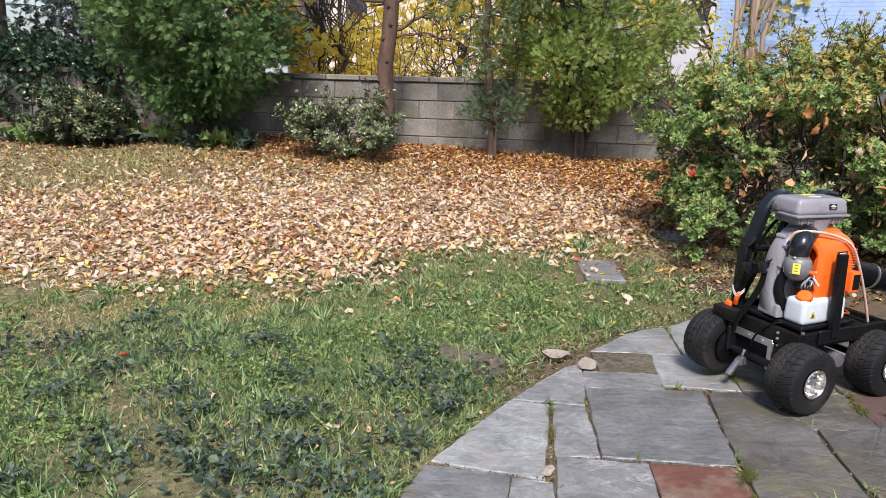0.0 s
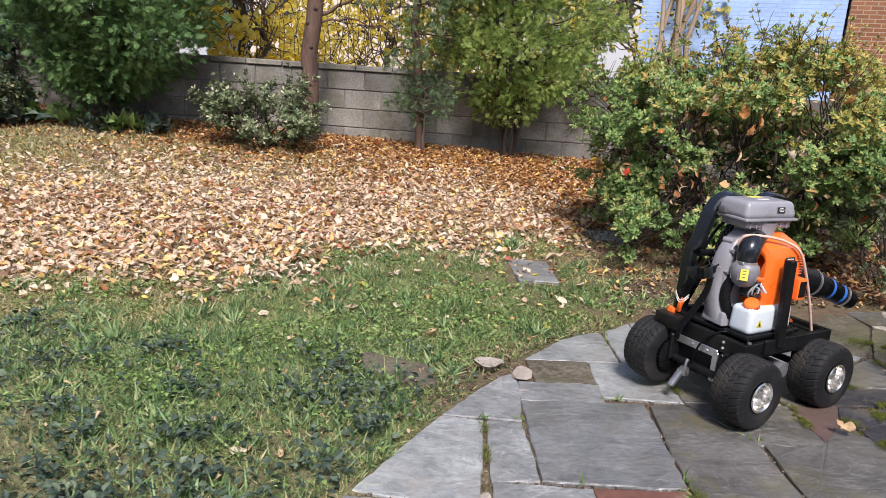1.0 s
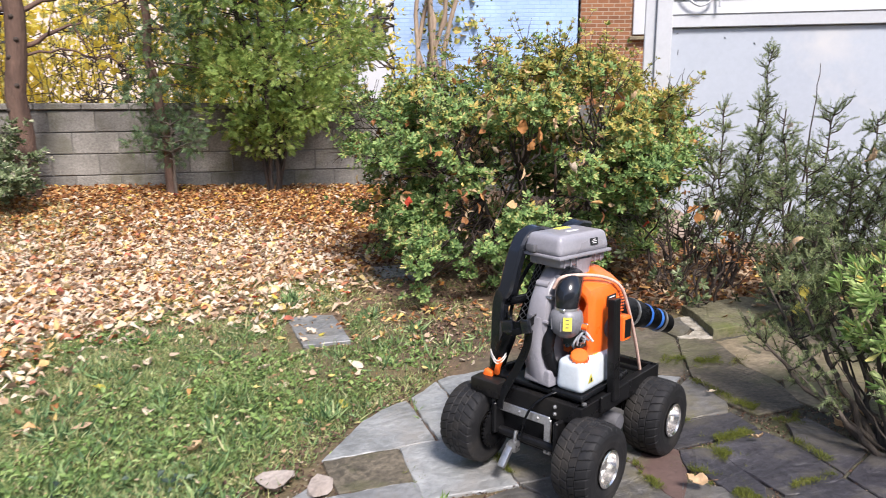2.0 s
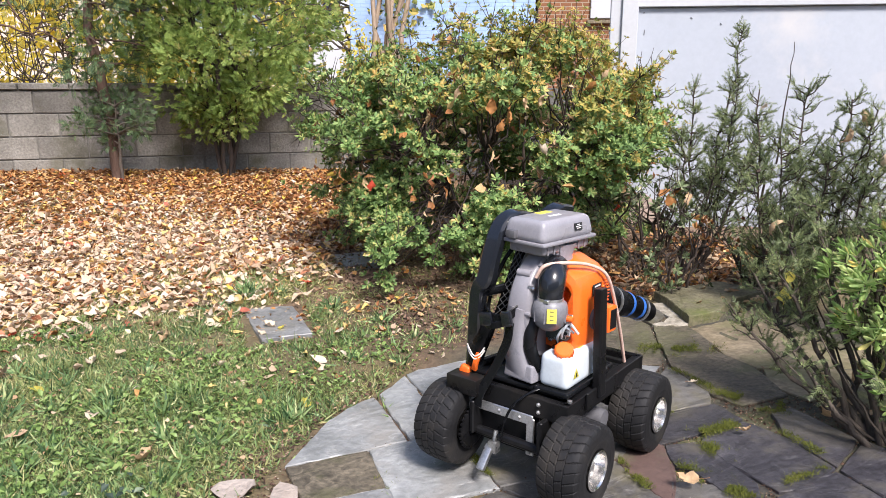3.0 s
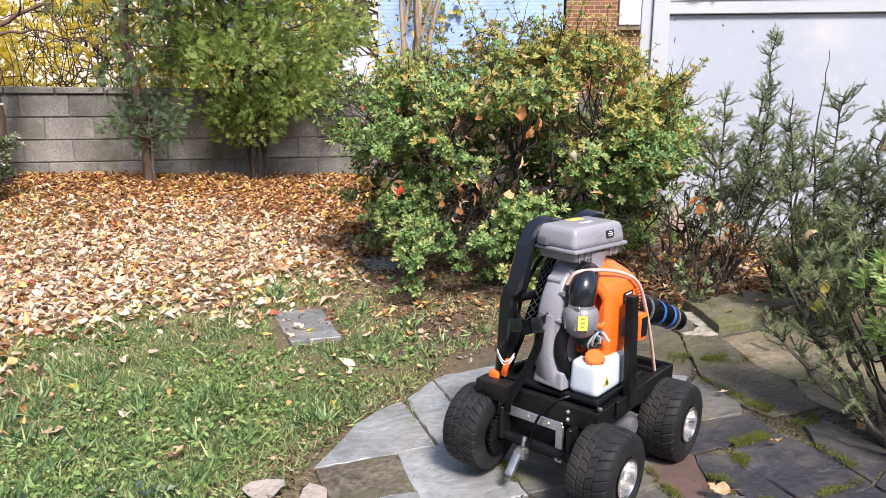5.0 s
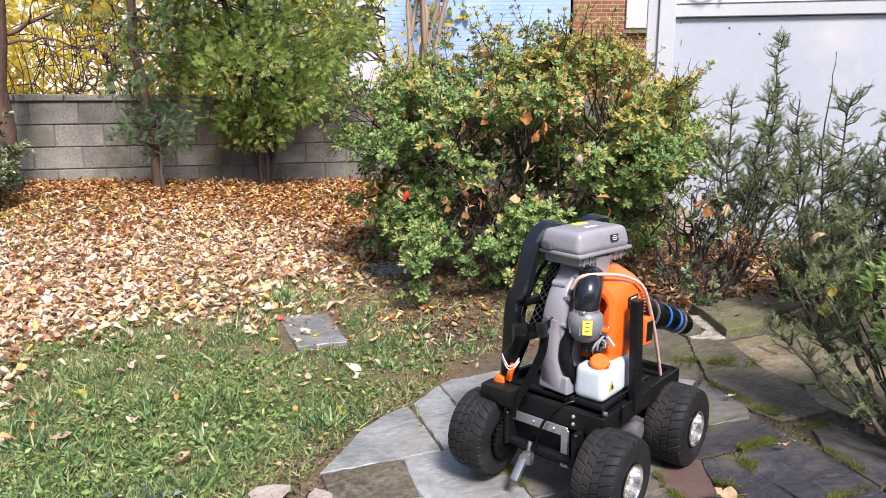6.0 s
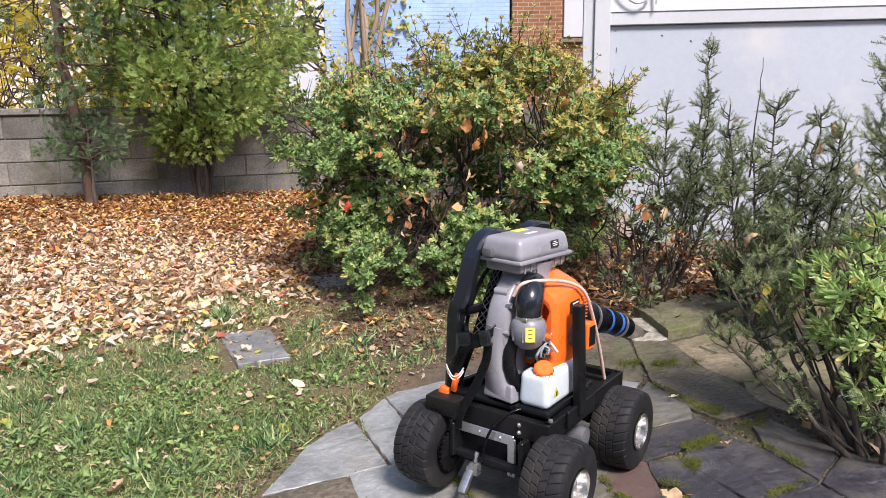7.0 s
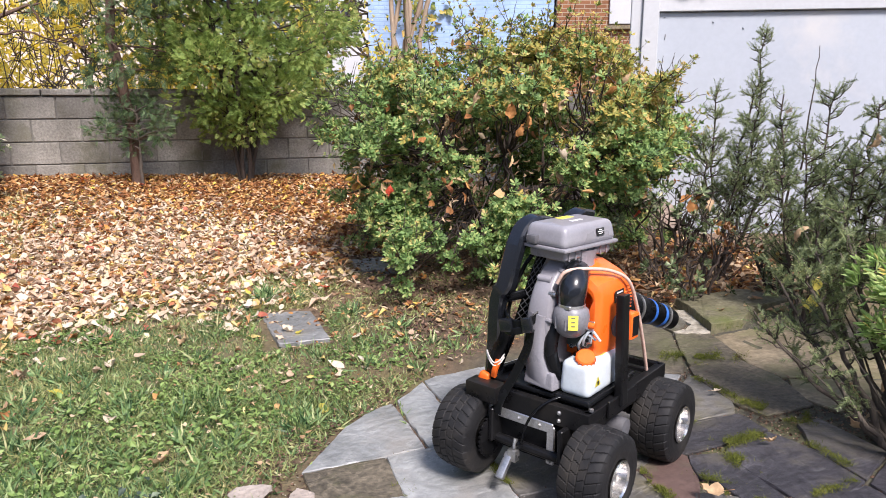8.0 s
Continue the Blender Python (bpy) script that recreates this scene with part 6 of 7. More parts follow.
yew((*Y3, float(land(*Y3))), [(0, 0, -0.20, 0.40, 0.30, 0.13), (0.03, 0.02, -0.08, 0.32, 0.50, 0.15), (0.06, 0.0, 0.12, 0.2, 0.60, 0.16), (0.1, -0.03, 0.30, 0.1, 0.64, 0.18), (-0.02, -0.02, -0.2, 0.14, 0.24, 0.10), (0.02, 0, -0.12, 0.44, 0.42, 0.14), (0.12, 0.05, 0.35, 0.3, 0.66, 0.2), (0.0, 0.0, 0.02, 0.14, 0.42, 0.1), (0.05, -0.02, -0.02, 0.05, 0.36, 0.1), (0.08, 0.0, 0.2, 0.02, 0.5, 0.16), (0.1, -0.06, 0.26, -0.08, 0.42, 0.16), (0.03, -0.06, -0.1, -0.1, 0.2, 0.1), (0.06, -0.08, 0.1, -0.14, 0.28, 0.14), (0.0, 0.03, -0.14, 0.30, 0.48, 0.12), (0.02, 0.03, 0.05, 0.36, 0.62, 0.15)],
    "open branching yew with bare lower stems at the patio edge", 0.044, 1.15, 0.012, 0.42, [(0.03, 0.0, 0, -0.1, 0.2, 0.42), (0.06, 0.0, 0, 0.16, 0.12, 0.5), (0.0, 0.02, 0, -0.24, 0.25, 0.26), (0.04, -0.02, 0, 0.1, 0.0, 0.45), (0.02, 0.0, 0, -0.05, 0.26, 0.5), (0.05, 0.02, 0, 0.08, 0.22, 0.55), (0.08, 0.0, 0, 0.22, 0.1, 0.5), (0.0, -0.02, 0, -0.16, 0.1, 0.3), (0.1, 0.0, 0, 0.2, 0.2, 0.6), (0.06, -0.04, 0, 0.15, -0.08, 0.4), (0.02, 0.04, 0, -0.02, 0.34, 0.45)], BARK_GREY)
Y4 = (2.34, 2.62)
yew((*Y4, float(land(*Y4))), [(0, 0, -0.03, 0.1, 1.12, 0.16), (0.1, 0, 0.1, 0.0, 1.3, 0.2), (0.05, 0.05, -0.12, 0.0, 0.8, 0.18), (0.05, 0, 0.0, 0.05, 1.0, 0.18)], "upright dark green yew shrub by the patio", 0.058, 1.2, 0.010)


def conifer(name, at, label, height, radius, base_z, mat, size, clumps, per, trunks, trunk_r, bark, lean=(0, 0), droop=0.0, taper=0.55, sprays=None):
    """Flat sprays in drooping clumps round one or several trunks."""
    b = thing(name, at, label, "tree")
    paths, centres, radii = [], [], []
    tops = []
    for k in range(trunks):
        a = 2 * math.pi * k / max(trunks, 1)
        o = 0.035 * (trunks > 1)
        tip = np.array((lean[0] + math.cos(a) * o * 20, lean[1] + math.sin(a) * o * 14, height * rng.uniform(0.85, 1.0)))
        ln = limb((math.cos(a) * o, math.sin(a) * o, -0.1), tip, 0, 16, 0.004)
        paths.append((ln, trunk_r, trunk_r * 0.35))
        tops.append(ln)
    v, f = tubes(paths, 9)
    hang("trunk", mesh_of("trunk", v, f, bark, True), b, "rough brown trunk" if trunks == 1 else "cluster of rough brown stems")
    lims = []
    for _ in range(clumps):
        ln = tops[rng.integers(0, len(tops))]
        s = rng.uniform(0, 1)
        z = base_z + (height - base_z) * s
        i = int(np.clip(np.searchsorted(ln[:, 2], z), 1, len(ln) - 1))
        c0 = ln[i - 1]
        rr = radius * (1 - taper * s ** 1.6) * rng.uniform(0.35, 1.0) ** 0.6 * (0.22 + 0.78 * min(1, s * 7.5))
        a = rng.uniform(0, 6.283)
        c = np.array((c0[0] + math.cos(a) * rr, c0[1] + math.sin(a) * rr, z - droop * rr))
        centres.append(c)
        radii.append(rng.uniform(0.13, 0.26) * radius / 0.8)
        lims.append((limb(c0 + np.array((0, 0, -0.1 * rr)), c, 0.05, 6, 0.02), 0.010, 0.003))
    v, f = tubes(lims)
    tagged(hang("limbwork", mesh_of("limbwork", v, f, bark, True), b), kind="stuff")
    p, n = clump_points(np.array(centres), np.array(radii), per, 0.9, 0.5)
    n = n + np.stack([p[:, 0], p[:, 1], np.zeros(len(p))], 1) / radius * 0.5
    high = p[:, 2] > 2.8               # fewer, larger sprays high up
    keep = ~high | (rng.random(len(p)) < 0.28)
    foliage("crown", sprays or SPRAYS, p[keep], n[keep], size * np.where(high, 1.7, 1.0)[keep], mat, b, 0.1 - droop, 0.3)
    return b


def on(x, y):
    return (x, y, float(land(x, y)))


conifer("arborvitae_tree", on(0.25, 7.86), "green arborvitae with browning sprays and several bare stems", 4.6, 0.82, 0.54, ARBOR, 0.078, 250, 130, 7, 0.021, TWIG, taper=0.35)
conifer("conifer_tree", on(-3.85, 7.45), "dense dark green conifer before the block wall", 6.0, 1.0, 0.45, ARBOR_DARK, 0.10, 420, 100, 1, 0.09, BARK_GREY, taper=0.3, droop=0.1)
for sx_, sy_, sr_ in ((-6.3, 10.2, 1.5), (-8.3, 10.0, 1.7), (-10.6, 9.8, 1.8)):
    conifer("spruce_tree", (sx_, sy_, 0.3), "dark blue-green spruce with open branches behind the wall", 7.0, sr_, 0.5, SPRUCE, 0.16, 220, 32, 1, 0.11, BARK_GREY, droop=0.25, taper=0.6, sprays=BOUGHS)
conifer("cypress_tree", on(-0.66, 7.70), "slim leaning conifer with feathery drooping sprays", 4.6, 0.66, 0.90, CEDAR, 0.090, 80, 56, 1, 0.050, BARK, lean=(-0.30, 0.1), droop=0.55, taper=0.2, sprays=FEATHERS)
conifer("cypress_sapling", on(-0.62, 7.58), "small feathery conifer shoot at the foot of the tree", 0.72, 0.34, 0.36, CEDAR, 0.078, 20, 32, 1, 0.016, BARK_GREY, sprays=FEATHERS)


def leafless_trunk(at, label, height, r, limbs, bark, name="tree", lean=(0.0, 0.0)):
    b = thing(name, at, label, "tree")
    ln = limb((0, 0, -0.1), (lean[0], lean[1], height), 0, 18, 0.003)
    v, f = tubes([(ln, r, r * 0.7)], 14)
    hang("trunk", mesh_of("trunk", v, f, bark, True), b, "knotty reddish-brown trunk")
    for z, a in ((0.55, 4.4), (0.95, 5.1), (1.18, 4.2), (1.32, 5.0), (1.5, 4.6), (0.75, 3.9)):
        i = int(np.searchsorted(ln[:, 2], z))
        q = ln[i - 1] + (ln[i] - ln[i - 1]) * (z - ln[i - 1][2]) / (ln[i][2] - ln[i - 1][2])
        bm = bmesh.new()
        pipe(bm, [Vector(q) + Vector((math.cos(a), math.sin(a), 0.1)) * r * s for s in (0.7, 1.0, 1.1)], 0.02, 8, radii=[0.026, 0.018, 0.008])
        part("knot", bm, TWIG, b, "", 60)
    paths = []
    for z, dx, dy, dz, rr in limbs:
        i = int(np.searchsorted(ln[:, 2], z))
        q = limb(ln[i], ln[i] + np.array((dx, dy, dz)), 0.06, 10, 0.02)
        paths.append((q, rr, rr * 0.3))
        for k in (4, 6, 8):
            e = q[k] + np.array((dx * rng.uniform(0.1, 0.4), dy * 0.3 + rng.normal(0, 0.15), rng.uniform(-0.45, 0.25)))
            paths.append((limb(q[k], e, -0.1, 7, 0.04), rr * 0.4, 0.003))
            paths.append((limb(e, e + rng.normal(0, 0.2, 3), 0, 5, 0.05), 0.004, 0.002))
    v, f = tubes(paths, 7)
    tagged(hang("limbwork", mesh_of("limbwork", v, f, bark, True), b), kind="stuff")
    return b


leafless_trunk(on(-1.80, 7.62), "straight reddish-brown tree trunk by the wall", 5.5, 0.088,
               [(1.40, -1.05, 0.1, 0.10, 0.026), (1.03, 0.5, 0.1, 0.26, 0.026), (1.5, 0.8, 0.3, 0.3, 0.024), (2.1, -0.8, 0.6, 0.4, 0.03), (1.2, 0.75, 0.2, -0.06, 0.014), (1.3, -0.5, 0.3, -0.1, 0.012)], BARK, "pine_tree")


def broadleaf(name, at, label, height, spread, mat, clumps, per, size, bark, base=0.35, trunks=1, trunk_r=0.12):
    b = thing(name, at, label, "tree")
    paths, centres = [], []
    for k in range(trunks):
        a = rng.uniform(0, 6.28)
        o = 0.12 if trunks > 1 else 0
        tip = np.array((math.cos(a) * spread * 0.3, math.sin(a) * spread * 0.3, height * 0.8))
        ln = limb((math.cos(a) * o, math.sin(a) * o, -0.2), tip, 0, 12, 0.02)
        paths.append((ln, trunk_r, trunk_r * 0.3))
        for _ in range(clumps // trunks):
            d = ball(1)[0]
            c = np.array((d[0] * spread, d[1] * spread, height * (base + (1 - base) * (0.5 + 0.5 * d[2]))))
            i = rng.integers(4, 11)
            paths.append((limb(ln[i], c, 0.02, 8, 0.03), trunk_r * 0.22, 0.006))
            centres.append(c)
    v, f = tubes(paths, 6)
    hang("trunk", mesh_of("trunk", v, f, bark, True), b, "dark branching trunk")
    c = np.array(centres)
    p, n = clump_points(c, rng.uniform(0.3, 0.6, len(c)) * spread / 2, per, 0.7, 0.7)
    foliage("crown", [leaf_shape(0.75, 0.12, 0.25), leaf_shape(0.65, 0.2, 0.1)], p, n, size, mat, b, -0.2, 0.6)
    return b


for mx_, my_, sp_, cl_, per_ in ((-3.8, 11.6, 1.4, 56, 60), (-1.7, 12.6, 1.5, 50, 64), (0.3, 12.6, 1.3, 44, 42), (1.6, 14.5, 1.5, 44, 24)):
    broadleaf("maple_tree", (mx_, my_, 0.2), "yellow autumn maple behind the block wall", 3.3, sp_, YELLOW_TREE, cl_, per_, 0.095, BARK_GREY, 0.12, 1, 0.07)
broadleaf("maple_tree", (-0.6, 10.6, 0.2), "thin yellow maple with dark bare branches", 3.6, 1.3, YELLOW_TREE, 44, 24, 0.13, BARK_GREY, 0.25, 1, 0.08)
broadleaf("maple_tree", (-3.25, 10.3, 0.2), "low yellow maple with large leaves over the block wall", 3.0, 0.85, YELLOW_TREE, 34, 34, 0.14, BARK_GREY, 0.2, 1, 0.05)
broadleaf("maple_tree", (3.0, 16.0, 0.2), "orange and yellow tree far behind the wall", 5.6, 1.8, AZALEA_GOLD, 30, 34, 0.17, BARK_GREY, 0.3)
broadleaf("green_tree", (-7.2, 12.0, 0.2), "dark green tree behind the ivy", 9.0, 2.6, GREEN_FAR, 50, 40, 0.17, BARK_GREY, 0.2)
broadleaf("green_tree", (-10.5, 10.5, 0.2), "dark green tree behind the ivy", 9.5, 2.8, GREEN_FAR, 50, 36, 0.18, BARK_GREY, 0.2)

# leafless tangle behind the wall
for tx, ty in ((-1.15, 9.3), (-0.25, 9.5), (-2.7, 9.6), (-1.7, 9.1), (-2.2, 9.4), (-0.7, 9.2)):
    b = thing("bare_shrub", (tx, ty, 0.2), "leafless dark twiggy shrub behind the block wall", "shrub", "bare shrubs")
    paths = []
    for k in range(8):
        a = rng.uniform(0, 6.283)
        e = np.array((math.cos(a) * rng.uniform(0.2, 0.75), math.sin(a) * rng.uniform(0.1, 0.4), rng.uniform(1.0, 2.1)))
        ln = limb((rng.normal(0, 0.06), rng.normal(0, 0.06), -0.1), e, -0.15, 10, 0.03)
        paths.append((ln, 0.009, 0.003))
        for j in (4, 6, 7, 8):
            paths.append((limb(ln[j], ln[j] + rng.normal(0, 0.22, 3) + np.array((0, 0, 0.08)), 0, 5, 0.04), 0.005, 0.002))
    v, f = tubes(paths)
    tagged(hang("branchwork", mesh_of("branchwork", v, f, TWIG, True), b), kind="stuff")

# pale many-stemmed tree
b = thing("crape_myrtle_tree", (2.55, 10.6, 0.1), "smooth pale many-stemmed tree with few remaining leaves", "tree")
for k in range(8):
    a = rng.uniform(0, 6.28)
    tip = np.array((rng.normal(0.0, 0.32), rng.normal(0, 0.3), 4.6))
    ln = limb((math.cos(a) * 0.12, math.sin(a) * 0.12, -0.1), tip, 0, 12, 0.012)
    paths = [(ln, 0.04, 0.018)]
    for j in (6, 8, 9):
        paths.append((limb(ln[j], ln[j] + np.array((rng.normal(0, 0.35), rng.normal(0, 0.3), rng.uniform(0.3, 0.8))), 0, 6, 0.03), 0.012, 0.004))
    v, f = tubes(paths, 8)
    hang("stem", mesh_of("stem", v, f, BARK_PALE, True), b, "smooth pale tan stem")
p = np.stack([rng.normal(0.1, 0.35, 200), rng.normal(0, 0.3, 200), rng.uniform(1.2, 3.4, 200)], 1)
foliage("foliage", LEAVES, p, ball(200), 0.07, GREEN_FAR, b, -0.2)

# ---- ivy on the boundary, and low plants along it ----
ivy = thing("ivy_bank", (0, 0, 0), "dark green ivy spilling over the top of the block wall", "ivy")
top_run = np.stack([rng.uniform(-9.5, -4.35, 110), rng.uniform(7.98, 8.5, 110), rng.uniform(0.98, 1.32, 110)], 1)
hanging = np.stack([rng.uniform(-9.5, -4.9, 60), rng.uniform(7.9, 8.1, 60), rng.uniform(0.35, 1.0, 60)], 1)
c = np.concatenate([top_run, hanging])
p, n = clump_points(c, np.concatenate([rng.uniform(0.13, 0.24, 110), rng.uniform(0.07, 0.17, 60)]), 52, 0.8, 0.4)
foliage("foliage", [maple_shape(0.15, 21), maple_shape(0.25, 22), leaf_shape(0.7, 0.05, 0.2)], p, n + np.array((0, -0.6, 0)), 0.085, IVY, ivy, 0.0, 0.4)
trails = []
for k in range(26):
    x = rng.uniform(-9.0, -4.4)
    trails.append((limb((x, 8.1, 1.15), (x + rng.normal(0, 0.4), 8.12, rng.uniform(0.15, 0.6)), -0.05, 8, 0.03), 0.008, 0.003))
v, f = tubes(trails)
tagged(hang("vine", mesh_of("vine", v, f, TWIG, True), ivy, "bare brown ivy stems"), kind="stuff")
LB = (-5.05, 7.1)
azalea((*LB, float(land(*LB))), 0.55, 0.38, 0.5, 60, 12, 0.055, "low spreading shrub with yellowing leaves by the wall", False, "low_shrub", (LAUREL, LAUREL))
for k in range(16):
    x = -6.4 + k * 0.21 + rng.normal(0, 0.05)
    y = 6.95 + rng.normal(0, 0.12) + 0.03 * k
    h = thing("hosta_plant", on(x, y), "low green leafy plant at the foot of the ivy", "plant", "border plants")
    m = 22
    d = ball(m) * np.array((1, 1, 0.3)) + np.array((0, 0, 0.5))
    pp = np.stack([rng.normal(0, 0.05, m), rng.normal(0, 0.05, m), rng.uniform(0.02, 0.12, m)], 1)
    foliage("foliage", [leaf_shape(0.55, 0.12, 0.4)], pp, d, 0.15, WEED if k % 3 else WEED_BLUE, h, 0.1, 0.2)

# ---- houses and sheds beyond ----
blue = thing("blue_house", (3.0, 15.5, 0.0), "neighbouring house with pale blue painted brick wall", "house", turn=-20.5)
bm = bmesh.new()
box(bm, (1.83, 2.0, 3.2), (3.66, 4.0, 7.0), 0.01, 1)
part("wall", bm, BLUE_BRICK, blue, "pale blue painted brick wall")
bm = bmesh.new()
box(bm, (1.83, 2.0, 6.75), (3.9, 4.3, 0.12), 0.01, 1)
part("roof", bm, FAR_ROOF, blue)
bm = bmesh.new()
box(bm, (0.35, -0.03, 3.7), (0.5, 0.05, 0.8), 0.01, 1)
win = part("window", bm, WHITE_TRIM, blue, "white framed window")
bm = bmesh.new()
box(bm, (0.35, -0.06, 3.7), (0.4, 0.02, 0.7))
part("pane", bm, GLASS_DARK, win)
brick = thing("brick_house", (6.45, 14.15, 0.0), "sunlit red brick house wall with a pale window frame", "house", turn=-20.5)
bm = bmesh.new()
box(bm, (3.0, 2.0, 3.2), (6.0, 4.0, 7.0), 0.01, 1)
part("wall", bm, RED_BRICK, brick, "red brick wall")
bm = bmesh.new()
box(bm, (3.0, 2.0, 6.75), (6.2, 4.3, 0.12), 0.01, 1)
part("roof", bm, FAR_ROOF, brick)
win = new("window")
win.parent = brick
bm = bmesh.new()
box(bm, (1.22, -0.03, 2.75), (0.42, 0.06, 0.85), 0.01, 1)
part("window_frame", bm, WHITE_TRIM, win, "pale painted window frame")
bm = bmesh.new()
box(bm, (1.22, -0.05, 2.26), (0.55, 0.12, 0.07), 0.01, 1)
part("window_sill", bm, TAN_STONE, win)
for i, (x, y, w, d, h, mat, lab) in enumerate(((-3.5, 24, 7, 5, 4.6, FAR_WALL, "pink rendered house far behind the trees"), (5.5, 30, 6, 5, 6.0, WHITE_TRIM, "white house far behind the trees"), (-13, 26, 8, 5, 5.0, WHITE_STUCCO, "pale house far behind the trees"))):
    hs = thing("far_house", (x, y, 0), lab, "house", "far houses")
    bm = bmesh.new()
    box(bm, (0, 0, h / 2 - 0.2), (w, d, h + 0.4), 0.02, 1)
    part("wall", bm, mat, hs)
    bm = bmesh.new()
    vs = [bm.verts.new(q) for q in ((-w / 2 - 0.3, -d / 2 - 0.3, h), (w / 2 + 0.3, -d / 2 - 0.3, h), (w / 2 + 0.3, d / 2 + 0.3, h), (-w / 2 - 0.3, d / 2 + 0.3, h), (-w / 2 - 0.3, 0, h + 1.8), (w / 2 + 0.3, 0, h + 1.8))]
    for q in ((0, 1, 5, 4), (2, 3, 4, 5), (0, 4, 3), (1, 2, 5), (0, 3, 2, 1)):
        bm.faces.new([vs[k] for k in q])
    part("roof", bm, FAR_ROOF, hs)
    for k in range(4) if i else (0, 3):
        bm = bmesh.new()
        box(bm, (-w * 0.36 + k * w * 0.24, -d / 2 - 0.03, h * 0.62), (0.8, 0.08, 1.2), 0.01, 1)
        wd = part("window", bm, WHITE_TRIM, hs)
        bm = bmesh.new()
        box(bm, (-w * 0.36 + k * w * 0.24, -d / 2 - 0.075, h * 0.62), (0.64, 0.02, 1.04))
        part("pane", bm, GLASS_DARK, wd)

# ---- grass and weeds ----
def patio_edge(x, y):
    """Above zero on the lawn's side of the patio's curved border."""
    bx = np.interp(y, [0.0, 1.5, 1.83, 2.26, 2.6, 2.78, 3.02, 3.12, 3.26, 3.37, 3.44, 3.6], [-0.42, -0.36, -0.29, -0.10, 0.08, 0.19, 0.36, 0.52, 0.67, 0.91, 1.17, 1.9])
    return bx - x


def leaf_edge(x):
    return np.interp(x, [-6, -3, -2, -1.2, -0.75, -0.3, 0.1, 0.45, 0.8], [3.4, 3.3, 3.3, 3.4, 3.95, 4.3, 4.3, 4.6, 4.9])


def soft_noise(x, y, k=1.0, p=0.0):
    return (np.sin(x * 2.3 * k + p) * np.sin(y * 2.9 * k + 1.3 * p) + 0.6 * np.sin(x * 5.1 * k + 2 + p) * np.sin(y * 4.3 * k + p) + 0.4 * np.sin(x * 9.7 * k + p) * np.sin(y * 11.3 * k + 0.5)) / 2.0


def sunken(x, y):
    """Over the half-buried brown stepping stone."""
    return (x > -0.40) & (x < -0.14) & (y > 2.50 - 0.1 * (x + 0.14)) & (y < 2.62 - 0.4 * (x + 0.17))


def lawn_points(n, x0, x1, y0, y1):
    x, y = rng.uniform(x0, x1, n), rng.uniform(y0, y1, n)
    ok = patio_edge(x, y) > 0.012
    return x[ok], y[ok]


def blade(bend, w):
    v = np.array([(0, 0, 0), (-w, 0.42, bend * 0.25), (w, 0.42, bend * 0.25), (0, 1.0, bend)])
    return v, np.array([(0, 2, 1), (1, 2, 3)])


BLADES = [blade(0.3, 0.075), blade(0.8, 0.07), blade(1.3, 0.06), blade(0.5, 0.10)]


def grass(name, n, x0, x1, y0, y1, h, label, mat=None):
    x, y = lawn_points(n, x0, x1, y0, y1)
    west = np.clip((-2.6 - x) / 1.4, 0, 1)
    dens = 0.98 + 0.4 * soft_noise(x, y, 1.5, 0.4) + 0.40 * soft_noise(x, y, 5.3, 1.7) - (0.9 - 0.6 * west) * np.clip((y - leaf_edge(x) - 0.05) / 0.8, 0, 0.9) * (1 - 0.6 * np.clip((y - 5.2) / 0.6, 0, 1) * np.clip((-0.9 - x) / 0.6, 0, 1))
    dens -= 0.75 * np.exp(-(np.clip(patio_edge(x, y), 0, 9) / 0.2) ** 2) * (y > 2.3)
    dens -= 0.80 * np.clip((1.38 - np.hypot(x - 1.55, (y - 4.6) * 0.95)) / 0.35, 0, 1)
    dens[(x > 0.15) & (x < 0.43) & (y > 3.70) & (y < 4.2)] = 0
    dens[sunken(x, y)] *= 0.12
    ok = rng.random(len(x)) < dens
    x, y = x[ok], y[ok]
    z = land(x, y)
    d = np.stack([rng.normal(0, 1.25, len(x)), rng.normal(0, 1.25, len(x)), np.full(len(x), 0.9)], 1)
    high = h * rng.uniform(0.5, 1.4, len(x)) * (1 + 0.45 * soft_noise(x, y, 3.1, 2.2))
    p, fr = np.stack([x, y, z - 0.004], 1), frames_for(d, rng.uniform(0, 6.28, len(x)))
    # straw-coloured patches, widest towards the fence
    worn = (0.14 + 0.85 * np.clip((-1.2 - x - 0.30 * (2.2 - y)) / 0.6, 0, 1) + 0.9 * np.clip(soft_noise(x, y, 2.4, 4.1) + 0.5 * soft_noise(x, y, 7.0, 0.3), 0, 1) + 0.35 * np.clip(1 - np.abs(y - leaf_edge(x) + 0.25) / 0.45, 0, 1)) if mat is None else np.zeros(len(x))
    dry = rng.random(len(x)) < worn
    if dry.any():
        v, f = strew(BLADES, p[dry], fr[dry], high[dry] * 0.85)
        tagged(new("dry_grass", mesh_of("dry_grass", v, f, GRASS_DRY)), "straw-coloured worn patches of the short lawn", "grass", kind="stuff")
    v, f = strew(BLADES, p[~dry], fr[~dry], high[~dry])
    return tagged(new(name, mesh_of(name, v, f, mat or GRASS)), label, "grass", kind="stuff")


